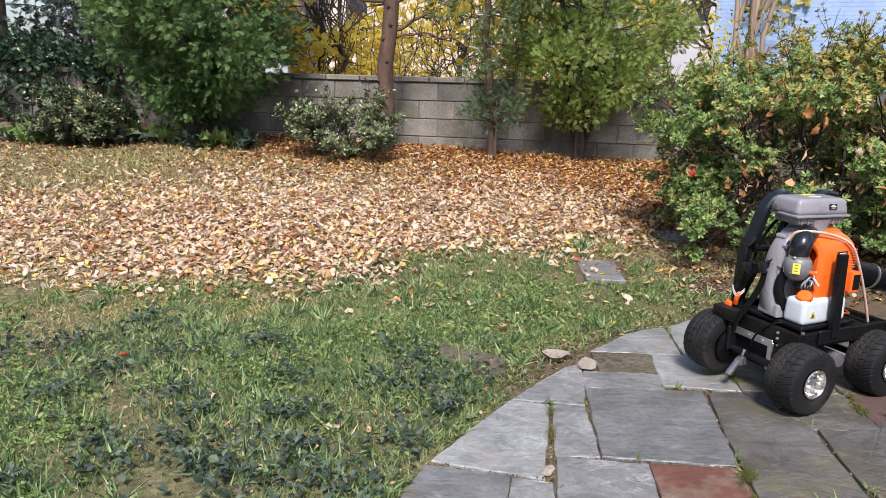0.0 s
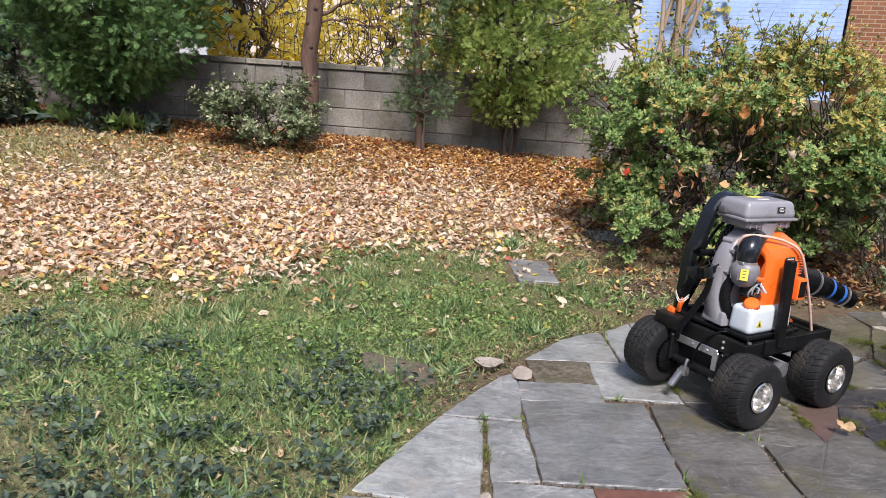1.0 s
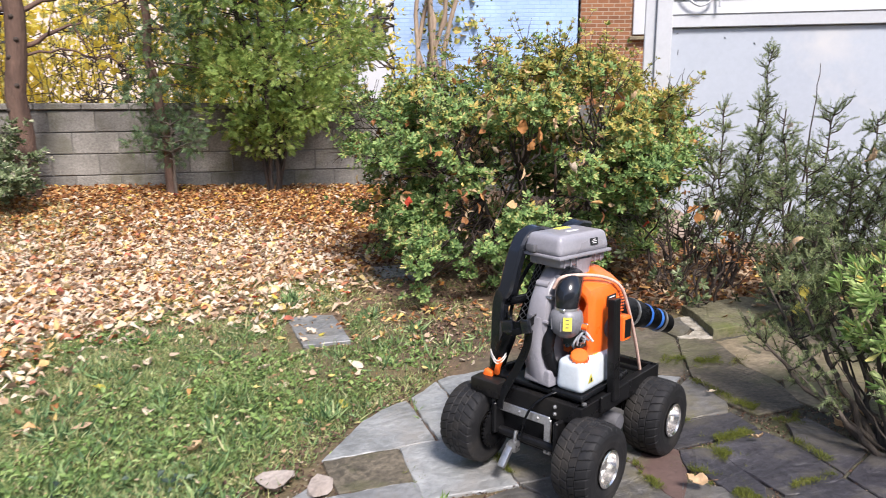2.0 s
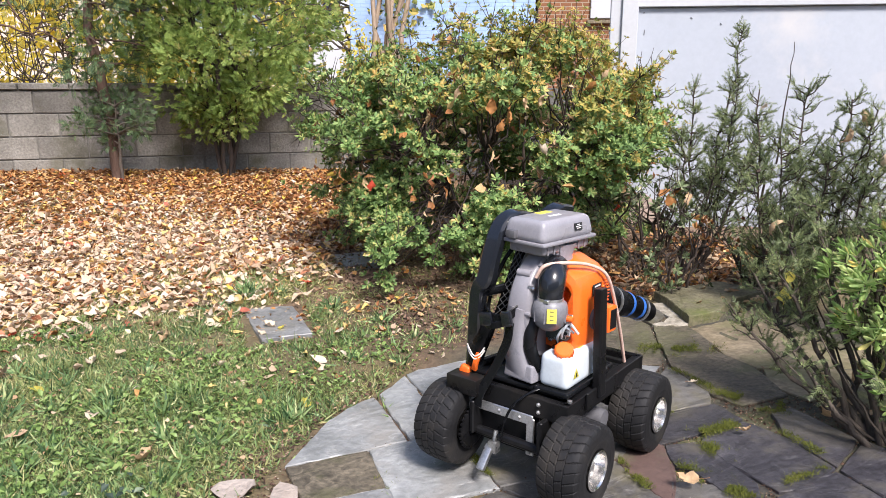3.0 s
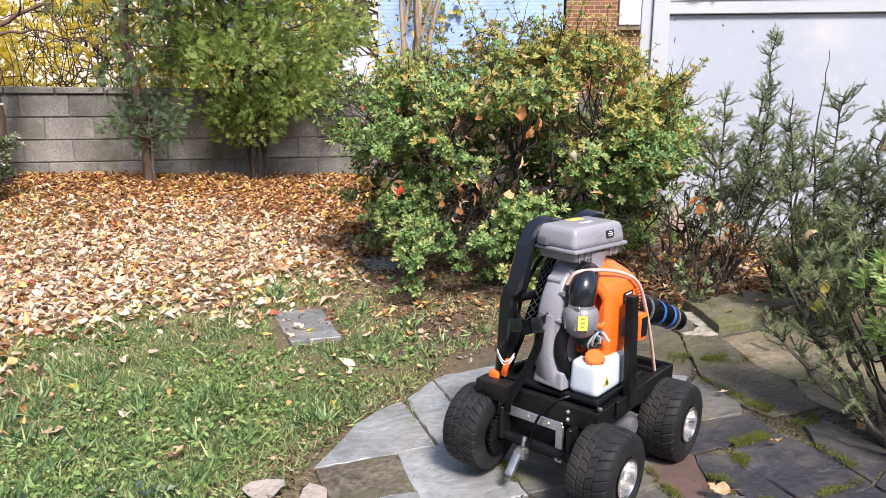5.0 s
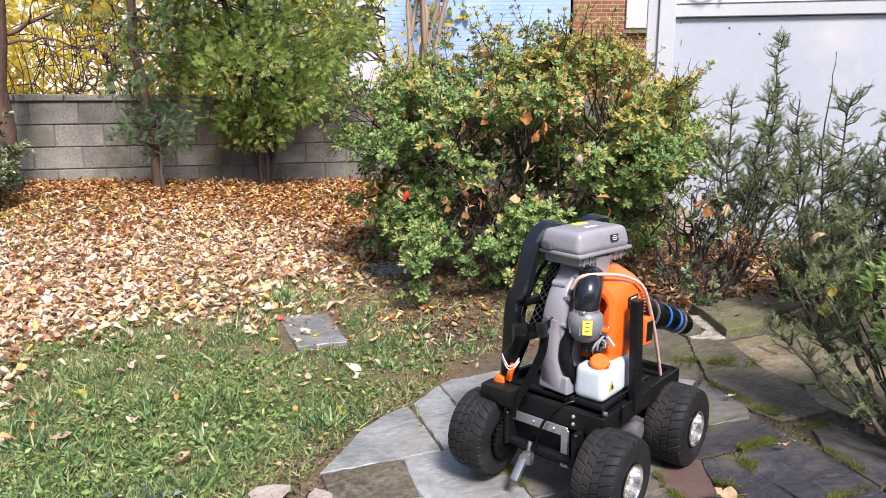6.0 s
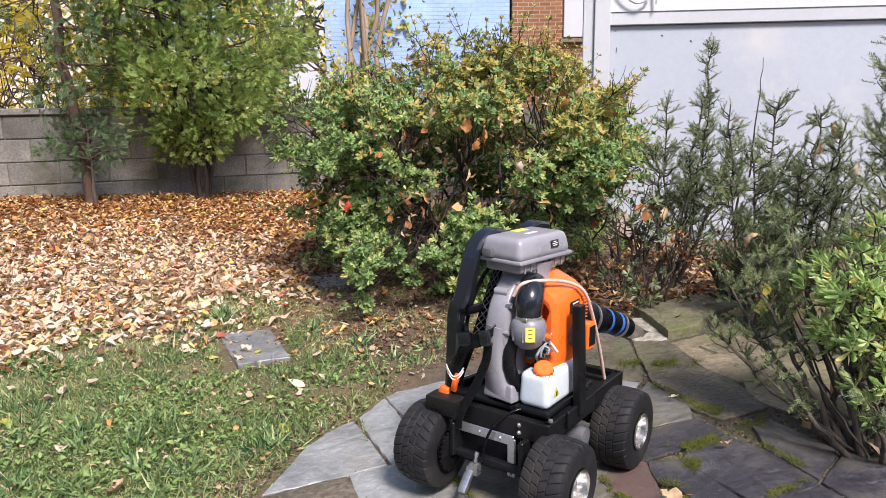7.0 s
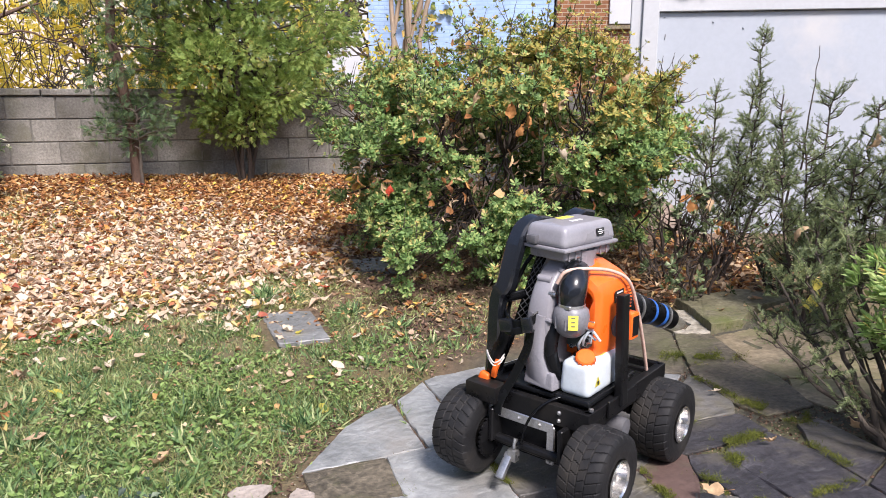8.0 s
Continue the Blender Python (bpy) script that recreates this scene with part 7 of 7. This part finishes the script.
grass("grass", 380000, -2.6, 1.3, 1.0, 4.9, 0.026, "short uneven green lawn grass with dry blades")
grass("grass", 36000, -1.9, -0.2, 1.3, 2.9, 0.034, "longer green grass among the clover", GRASS_LONG)
grass("grass", 60000, -1.3, 0.6, 2.2, 4.2, 0.026, "fine bright green grass by the stepping stone", GRASS_LONG)
grass("grass", 60000, -7.0, 0.2, -4.0, 1.4, 0.05, "short lawn grass beside the terrace")
grass("grass", 90000, -6.5, -2.4, 1.4, 6.9, 0.04, "short dry lawn grass towards the fence", GRASS_DRY)
grass("grass", 12000, -2.6, 1.2, 4.4, 6.6, 0.045, "thin grass between the fallen leaves")
grass("grass", 36000, -4.5, -0.9, 5.2, 7.3, 0.038, "pale dry grass showing between the fallen leaves", GRASS_DRY)


def weeds(name, n, x0, x1, y0, y1, size, mat, cut, phase, label, lift):
    x, y = lawn_points(n, x0, x1, y0, y1)
    ok = (soft_noise(x, y, 1.3, phase) + 0.5 * soft_noise(x, y, 6.1, 0.9) > cut + 0.25 * rng.random(len(x))) & (y < leaf_edge(x) + 0.1) & (np.hypot(x - 1.55, y - 4.6) > 1.2 + 0.2 * rng.random(len(x)))
    ok &= ~((x > 0.14) & (x < 0.43) & (y > 3.68) & (y < 4.21)) & ~sunken(x, y)
    ok &= rng.random(len(x)) < np.clip((patio_edge(x, y) - 0.05) / 0.3, 0.05, 1) + (y < 2.2)
    x, y = x[ok], y[ok]
    d = np.stack([rng.normal(0, 1, len(x)), rng.normal(0, 1, len(x)), rng.uniform(0.15, 0.9, len(x))], 1)
    p = np.stack([x, y, land(x, y) + rng.uniform(0.003, lift, len(x))], 1)
    v, f = strew([leaf_shape(0.6, 0.12, 0.2), leaf_shape(0.5, 0.1, 0.1), leaf_shape(0.3, 0.15, 0.35)], p, frames_for(d, rng.normal(0, 0.5, len(x))), size * rng.uniform(0.6, 1.3, len(x)))
    return tagged(new(name, mesh_of(name, v, f, mat)), label, "weeds", kind="stuff")


weeds("weeds", 70000, -2.6, 1.2, 1.1, 4.6, 0.020, WEED, 0.06, 0.7, "low bright green broad-leaved weeds in the lawn", 0.035)

x, y = 0.20 + rng.normal(0, 0.02, 160), 4.36 + rng.normal(0, 0.025, 160)
v, f = strew(BLADES, np.stack([x, y, land(x, y)], 1), frames_for(np.stack([rng.normal(0, 0.3, 160), rng.normal(0, 0.3, 160), np.ones(160)], 1), rng.uniform(0, 6.28, 160)), 0.075 * rng.uniform(0.5, 1.2, 160))
tagged(new("grass_tuft", mesh_of("grass_tuft", v, f, GRASS_LONG)), "tall green grass tuft beside the stepping stone", "grass")
# thicker tussocks that stand out of the short grass
tx, ty = lawn_points(420, -2.4, 1.1, 1.3, 4.5)
ok = (ty < leaf_edge(tx)) & (np.hypot(tx - 1.55, ty - 4.6) > 1.1) & (soft_noise(tx, ty, 1.7, 3.3) > -0.25) & ~((tx > 0.05) & (tx < 0.5) & (ty > 3.6) & (ty < 4.3)) & (patio_edge(tx, ty) > 0.12)
tx, ty = np.repeat(tx[ok], 46), np.repeat(ty[ok], 46)
q = rng.normal(0, 1, (len(tx), 2))
v, f = strew(BLADES, np.stack([tx + q[:, 0] * 0.016, ty + q[:, 1] * 0.016, land(tx, ty) - 0.003], 1), frames_for(np.stack([q[:, 0] * 0.8 + rng.normal(0, 0.3, len(tx)), q[:, 1] * 0.8 + rng.normal(0, 0.3, len(tx)), np.ones(len(tx))], 1), rng.uniform(0, 6.28, len(tx))), 0.052 * rng.uniform(0.5, 1.3, len(tx)))
tagged(new("tussocks", mesh_of("tussocks", v, f, GRASS_LONG)), "scattered thicker green tussocks in the thin lawn", "grass", kind="stuff")
weeds("weeds", 1500, -0.55, 0.15, 2.6, 3.5, 0.023, WEED, -0.05, 1.9, "broad-leaved green weeds in the lawn", 0.04)


def clover(patches, per):
    q = np.concatenate([np.stack([a + s * rng.standard_t(2.2, int(per * s)).clip(-4, 4), b + 0.8 * s * rng.standard_t(2.2, int(per * s)).clip(-4, 4)], 1) for a, b, s in patches])
    x, y = q[:, 0], q[:, 1]
    ok = (patio_edge(x, y) > 0.02) & ~sunken(x, y)
    x, y = x[ok], y[ok]
    d = np.stack([rng.normal(0, 1, len(x)), rng.normal(0, 1, len(x)), rng.uniform(0.1, 0.8, len(x))], 1)
    p = np.stack([x, y, land(x, y) + rng.uniform(0.008, 0.07, len(x))], 1)
    v, f = strew([leaf_shape(0.75, 0.12, 0.2), leaf_shape(0.65, 0.1, 0.1), leaf_shape(0.6, 0.15, 0.35)], p, frames_for(d, rng.normal(0, 0.5, len(x))), 0.027 * rng.uniform(0.6, 1.3, len(x)))
    return tagged(new("clover", mesh_of("clover", v, f, WEED_BLUE)), "patches of dark blue-green clover in the lawn", "weeds", kind="stuff")


clover([(-1.73, 2.77, 0.07), (-1.89, 2.47, 0.08), (-2.11, 2.36, 0.08), (-1.63, 2.01, 0.054), (-1.56, 2.25, 0.05), (-1.22, 2.1, 0.042), (-1.09, 1.96, 0.036), (-0.76, 2.01, 0.05), (-1.12, 2.6, 0.06), (-0.82, 1.63, 0.07), (-0.63, 1.62, 0.07), (-0.95, 1.69, 0.06), (-1.28, 1.74, 0.036), (-0.48, 2.56, 0.075), (-0.51, 2.28, 0.062), (-0.36, 2.34, 0.075), (-0.37, 1.86, 0.05), (-0.68, 1.79, 0.05), (-0.48, 1.62, 0.06), (-1.38, 1.5, 0.036), (-0.9, 2.3, 0.05), (-1.4, 2.45, 0.05), (-0.25, 2.55, 0.062), (-1.05, 1.78, 0.024), (-1.18, 1.6, 0.024), (-0.28, 2.1, 0.04)], 1700)


# ---- fallen leaves ----
MAPLES = [maple_shape(c, s) for c, s in ((0.25, 1), (0.6, 2), (-0.5, 3))] + [oval_leaf(0.52, 0.2, 0.3), oval_leaf(0.58, 0.3, 0.5), oval_leaf(0.46, -0.2, -0.3), oval_leaf(0.54, 0.12, -0.35), oval_leaf(0.42, 0.38, 0.2), oval_leaf(0.62, -0.14, 0.25)]


def litter(name, x, y, mat, size, label, pile=0.03):
    n = len(x)
    d = np.stack([rng.normal(0, 1, n), rng.normal(0, 1, n), rng.normal(0, 0.2, n)], 1)
    fr = frames_for(d, rng.normal(0, 0.30, n))
    p = np.stack([x, y, land(x, y) + 0.006 + pile * rng.random(n)], 1)
    v, f = strew(MAPLES, p, fr, size * rng.uniform(0.6, 1.25, n))
    return tagged(new(name, mesh_of(name, v, f, mat, True)), label, "leaves", kind="stuff")


def leaf_points(n, x0, x1, y0, y1):
    x, y = rng.uniform(x0, x1, n), rng.uniform(y0, y1, n)
    e = y - leaf_edge(x)
    keep = rng.random(n) < np.clip(0.42 + e / 0.75 + 0.45 * soft_noise(x, y, 1.6, 1.0) + 0.25 * soft_noise(x, y, 5.0, 0.3), 0.025, 1.0)
    keep &= (x < 0.95 + 0.12 * (y - 4)) | (y > 6.0)
    keep &= rng.random(n) > 0.8 * np.clip((-2.7 - x) / 1.2, 0, 1) * np.clip((y - 4.6) / 0.8, 0, 1)
    keep &= rng.random(n) > 0.36 * np.clip((-0.9 - x) / 0.8, 0, 1) * np.clip((y - 5.3 + 0.4 * soft_noise(x, y, 1.1, 2.0)) / 0.7, 0, 1) * (y < 7.3)
    keep &= ~((x > 0.15) & (x < 0.42) & (y > 3.7) & (y < 4.2) & (rng.random(n) < 0.85))
    keep &= ~((x > 0.70) & (x < 0.94) & (y > 4.6) & (y < 5.0))
    return x[keep], y[keep]


x, y = leaf_points(76000, -6.2, 1.5, 3.2, 8.12)
rust = rng.random(len(x)) < np.clip((y - 5.6 + 0.6 * soft_noise(x, y) + 1.9 * np.clip(x, 0, 1.2)) / 1.5, 0.15, 0.95)
litter("fallen_leaves", x[~rust], y[~rust], LEAF_PALE, 0.050, "thick carpet of pale dry fallen leaves on the lawn")
litter("fallen_leaves", x[rust], y[rust], LEAF_RUST, 0.043, "rust-brown fallen leaves heaped along the block wall")
x, y = lawn_points(5200, -2.8, 1.3, 1.2, 5.0)
ok = rng.random(len(x)) < 0.25 + 0.75 * np.clip((y - 2.6) / 1.6, 0, 1)
litter("leaf_bits", x[ok], y[ok], DRY_LEAF, 0.019, "scraps of dry leaves in the grass", 0.03)
x, y = lawn_points(9000, -0.5, 1.3, 2.2, 3.9)
ok = rng.random(len(x)) < np.exp(-(patio_edge(x, y) / 0.2) ** 2)
litter("leaf_bits", x[ok], y[ok], LEAF_MULCH, 0.015, "dark crumbs of leaf and bark along the patio edge", 0.012)
# under the bushes and by the house
bx, by = rng.uniform(0.55, 2.9, 3400), rng.uniform(3.45, 5.4, 3400)
ok = (rng.random(3400) < np.where(bx > 1.75, 0.8, 0.13)) & ~((bx > 0.7) & (bx < 0.94) & (by > 4.6) & (by < 5.0)) & (by > 3.62 + 0.25 * (bx < 1.3))
litter("fallen_leaves", bx[ok], by[ok], LEAF_RUST, 0.045, "brown leaf litter under the azalea", 0.02)
bx, by = rng.uniform(2.0, 2.75, 420), rng.uniform(3.32, 4.6, 420)
litter("fallen_leaves", bx, by, DRY_LEAF, 0.052, "tan fallen leaves at the foot of the house wall", 0.03)
bx, by = rng.uniform(0.7, 3.0, 5000), rng.uniform(3.55, 5.4, 5000)
litter("leaf_bits", bx, by, LEAF_MULCH, 0.022, "dark crumbled mulch under the shrubs", 0.015)
bx, by = rng.uniform(0.35, 1.9, 260), rng.uniform(3.3, 4.1, 260)
ok = patio_edge(bx, by) > 0.02
litter("leaf_bits", bx[ok], by[ok], LEAF_RUST, 0.028, "torn brown leaves on the bare soil by the patio", 0.012)
bx, by = 1.85 + rng.uniform(-0.1, 0.4, 110), 2.1 + rng.uniform(-0.25, 0.3, 110)
litter("fallen_leaves", bx, by, DRY_LEAF, 0.05, "dry leaves caught under the yew", 0.05)

def curled_leaf(mat, length, width, curl, fold, seed):
    """One dry leaf: a pointed blade that curls along its length, folds at the midrib and has a stalk."""
    r = np.random.default_rng(seed)
    bm = bmesh.new()
    rows = []
    for k in range(9):
        s = k / 8
        w = width * math.sin(math.pi * min(0.05 + s * 0.95, 1.0)) ** 1.25 * (1.2 - 0.55 * s) * r.uniform(0.7, 1.2)
        a = curl * (s - 0.4)
        y, z = length * (math.sin(a) / curl), length * (1 - math.cos(a)) / curl
        rows.append([bm.verts.new((u * w * 0.5, y + r.normal(0, 0.05) * length * abs(u), z + abs(u) * w * fold * 0.5 + r.normal(0, 0.05) * length * (0.3 + abs(u)))) for u in (-1, -0.5, 0, 0.5, 1)])
    for a, b in zip(rows, rows[1:]):
        for k in range(4):
            bm.faces.new((a[k], a[k + 1], b[k + 1], b[k]))
    me = bpy.data.meshes.new("fallen_leaf")
    pipe(bm, [rows[0][2].co, rows[0][2].co + Vector((0.004, -0.3 * length, 0.05 * length))], 0.0009, 4)
    bm.to_mesh(me)
    bm.free()
    me.materials.append(mat)
    me.polygons.foreach_set("use_smooth", np.full(len(me.polygons), True))
    return me


single = [curled_leaf(*q) for q in ((LEAF_PALE, 0.07, 0.045, 1.2, 0.5, 1), (LEAF_PALE, 0.08, 0.05, -0.9, 0.3, 2), (DRY_LEAF, 0.075, 0.04, 1.8, 0.9, 3), (LEAF_RUST, 0.07, 0.05, 1.0, 0.6, 4), (YELLOW_TREE, 0.06, 0.045, 0.8, 0.4, 5), (DRY_LEAF, 0.085, 0.04, 2.4, 1.1, 6), (YELLOW_TREE, 0.065, 0.04, -0.7, 0.3, 7), (LEAF_PALE, 0.075, 0.045, 1.5, 0.8, 8), (RED_LEAF, 0.06, 0.045, 0.9, 0.3, 9))]


def lone_leaf(x, y, k, s=1.0, z=0.0, lab="single dry fallen leaf lying on the grass"):
    ob = new("fallen_leaf", single[k])
    ob.matrix_world = pose(x, y, float(land(x, y)) + 0.014 + z, rng.normal(0, 14), rng.normal(0, 14), rng.uniform(0, 360)) @ Matrix.Scale(s, 4)
    return tagged(ob, lab, "leaf", "scattered leaves")


for x, y, k, s in ((0.30, 3.13, 4, 0.8), (-0.15, 3.9, 2, 1.2), (-0.55, 3.55, 4, 0.9), (-0.17, 2.95, 5, 1.0), (-0.48, 2.58, 8, 0.9), (-1.62, 2.42, 8, 0.9), (0.02, 4.5, 8, 0.9), (0.5, 4.45, 8, 0.8), (-0.75, 4.15, 8, 0.8), (-0.9, 3.1, 0, 0.8), (-0.35, 3.3, 1, 0.9), (0.05, 3.55, 7, 0.8), (-1.1, 2.7, 3, 0.6), (-1.0, 2.45, 5, 0.8), (-0.62, 1.95, 0, 0.9), (-0.5, 1.95, 2, 0.8), (-0.75, 2.1, 5, 0.7),
                   (-1.55, 3.25, 5, 1.3), (-1.9, 3.1, 0, 1.2), (-1.3, 3.3, 2, 1.0), (-0.2, 4.05, 5, 1.1), (0.15, 3.6, 2, 0.9), (0.55, 3.75, 3, 0.8), (-0.7, 2.85, 2, 0.7), (-0.4, 3.75, 7, 1.0), (0.5, 3.4, 0, 0.7), (0.62, 3.62, 1, 0.8)):
    lone_leaf(x, y, k, s)
for x, y, k, s in ((0.30, 3.83, 4, 0.6), (0.25, 3.88, 7, 0.9), (0.22, 3.79, 0, 0.7), (1.12, 2.27, 5, 0.9), (1.3, 3.35, 2, 0.5), (1.5, 2.75, 0, 0.5), (1.42, 2.42, 5, 0.5)):
    lone_leaf(x, y, k, s, 0.01, "single dry leaf lying on the flagstones")


# dead leaves caught in the shrubs
def caught(x, y, z, k, s):
    ob = new("caught_leaf", single[k])
    ob.matrix_world = pose(x, y, z, rng.uniform(30, 110), rng.uniform(-40, 40), rng.uniform(0, 360)) @ Matrix.Scale(s, 4)
    return tagged(ob, "curled dead leaf caught in the shrub", "leaf", "caught leaves")


for x, y, z, k, s in ((1.24, 3.86, 0.92, 3, 1.1), (1.38, 3.84, 0.93, 2, 0.9), (1.44, 3.82, 0.95, 5, 0.9), (1.02, 4.05, 0.86, 5, 1.0), (1.55, 4.0, 0.62, 2, 0.9), (1.70, 2.60, 0.44, 4, 0.8), (1.68, 2.59, 0.38, 4, 1.1), (2.44, 3.1, 0.80, 5, 1.1), (2.33, 3.45, 0.92, 0, 0.7), (2.24, 3.88, 0.5, 3, 0.9), (2.17, 3.9, 0.49, 4, 0.6), (1.94, 2.95, 0.52, 5, 1.0), (1.0, 4.15, 0.7, 3, 0.8), (2.20, 3.86, 0.46, 3, 1.4), (2.14, 3.84, 0.50, 3, 1.1), (2.29, 3.84, 0.47, 2, 1.2), (1.95, 3.95, 0.42, 8, 1.0), (0.78, 4.2, 0.55, 8, 0.9), (1.30, 3.83, 0.88, 3, 1.2), (1.27, 3.85, 0.84, 3, 1.0), (1.10, 3.95, 0.98, 2, 1.0), (1.9, 4.0, 0.55, 5, 0.9), (1.75, 3.9, 1.0, 3, 1.2), (1.85, 3.95, 1.05, 2, 1.1), (1.5, 3.88, 0.72, 7, 1.0), (0.9, 4.1, 0.9, 5, 0.8), (2.62, 3.2, 0.88, 5, 1.2), (2.58, 3.05, 0.72, 0, 1.0), (1.82, 2.33, 0.27, 3, 1.2), (1.80, 2.40, 0.2, 2, 1.1), (1.72, 2.42, 0.16, 5, 1.0), (1.88, 2.3, 0.12, 3, 1.3), (1.66, 2.36, 0.1, 2, 0.9), (1.92, 2.36, 0.45, 3, 1.0)):
    caught(x, y, z, k, s)

# ---- crumbs, weeds and moss in the joints ----
def in_joints(n, x0, x1, y0, y1):
    x, y = rng.uniform(x0, x1, n), rng.uniform(y0, y1, n)
    free = patio_edge(x, y) < 0
    for poly in SLABS:
        inside = np.zeros(n, bool)
        for (xa, ya), (xb, yb) in zip(poly, np.roll(poly, -1, 0)):
            if ya != yb:
                inside ^= ((ya > y) != (yb > y)) & (x < (xb - xa) * (y - ya) / (yb - ya) + xa)
        free &= ~inside
    return x[free], y[free]


def crumbs(n, x1, mat, size, label):
    x, y = in_joints(n, -0.4, x1, 1.3, 3.55)
    d = np.stack([rng.normal(0, 1, len(x)), rng.normal(0, 1, len(x)), rng.normal(0, 0.3, len(x))], 1)
    p = np.stack([x, y, patio_z(x, y) - 0.003 + 0.004 * rng.random(len(x))], 1)
    v, f = strew([leaf_shape(0.8, 0.3, 0.3), leaf_shape(0.6, -0.3, 0.2)], p, frames_for(d, rng.normal(0, 0.6, len(x))), size * rng.uniform(0.5, 1.5, len(x)))
    tagged(new("joint_crumbs", mesh_of("joint_crumbs", v, f, mat)), label, "debris", kind="stuff")


crumbs(45000, 1.9, LEAF_MULCH, 0.007, "dark crumbs and grit in the joints between flagstones")
crumbs(2600, 1.2, MORTAR_CREAM, 0.007, "pale mortar chips in the joints between flagstones")
x, y = in_joints(9000, -0.4, 0.9, 1.4, 3.2)
ok = soft_noise(x, y, 4.0, 0.3) > 0.3
x, y = x[ok], y[ok]
d = np.stack([rng.normal(0, 0.8, len(x)), rng.normal(0, 0.8, len(x)), np.ones(len(x))], 1)
v, f = strew(BLADES, np.stack([x, y, patio_z(x, y)], 1), frames_for(d, rng.uniform(0, 6.28, len(x))), 0.028 * rng.uniform(0.4, 1.4, len(x)))
tagged(new("joint_grass", mesh_of("joint_grass", v, f, WEED)), "small green weeds growing in the joints", "weeds", kind="stuff")
MOSS_LINES = [(1.53, 2.89, 1.55, 2.70, 0.010, 1.0), (1.545, 2.68, 1.60, 2.53, 0.018, 3.0), (1.60, 2.54, 1.66, 2.50, 0.026, 3.0), (1.22, 2.64, 1.33, 2.63, 0.014, 2.5), (1.29, 2.475, 1.46, 2.485, 0.016, 2.5), (1.292, 2.42, 1.296, 2.33, 0.014, 3.0),
              (1.15, 2.36, 1.19, 2.25, 0.018, 3.0), (1.20, 2.24, 1.23, 2.17, 0.018, 3.0), (1.60, 3.08, 1.77, 3.0, 0.032, 3.0), (1.55, 3.12, 1.64, 3.02, 0.03, 3.0), (1.53, 2.40, 1.53, 2.26, 0.010, 1.0), (0.69, 2.93, 0.74, 2.90, 0.010, 2.5), (0.685, 2.9, 0.69, 2.5, 0.006, 1.0),
              (0.565, 1.90, 0.58, 1.74, 0.018, 2.5), (1.03, 2.46, 1.03, 2.3, 0.008, 1.5), (0.04, 2.2, 0.045, 1.95, 0.007, 0.6), (1.9, 3.27, 2.02, 3.27, 0.010, 2.0), (0.42, 2.6, 0.425, 2.56, 0.012, 1.5), (1.25, 2.19, 1.50, 2.20, 0.010, 1.0)]
p = np.concatenate([np.stack([np.linspace(a, c, int(620 * k * (math.hypot(c - a, d - b) / 0.1 + 0.3))) + rng.normal(0, 1, int(620 * k * (math.hypot(c - a, d - b) / 0.1 + 0.3))) * w,
                              np.linspace(b, d, int(620 * k * (math.hypot(c - a, d - b) / 0.1 + 0.3))) + rng.normal(0, 0.8, int(620 * k * (math.hypot(c - a, d - b) / 0.1 + 0.3))) * w], 1) for a, b, c, d, w, k in MOSS_LINES])
p = p[soft_noise(p[:, 0], p[:, 1], 14.0, 0.6) + 0.5 * soft_noise(p[:, 0], p[:, 1], 4.0, 2.6) > -0.08]
z = patio_z(p[:, 0], p[:, 1]) + 0.010
d = np.stack([rng.normal(0, 0.6, len(p)), rng.normal(0, 0.6, len(p)), np.ones(len(p))], 1)
v, f = strew(BLADES, np.column_stack([p, z]), frames_for(d, rng.uniform(0, 6.28, len(p))), 0.0075 * rng.uniform(0.4, 1.5, len(p)))
tagged(new("moss", mesh_of("moss", v, f, MOSS)), "yellow-green moss in the joints between flagstones", "moss", kind="stuff")
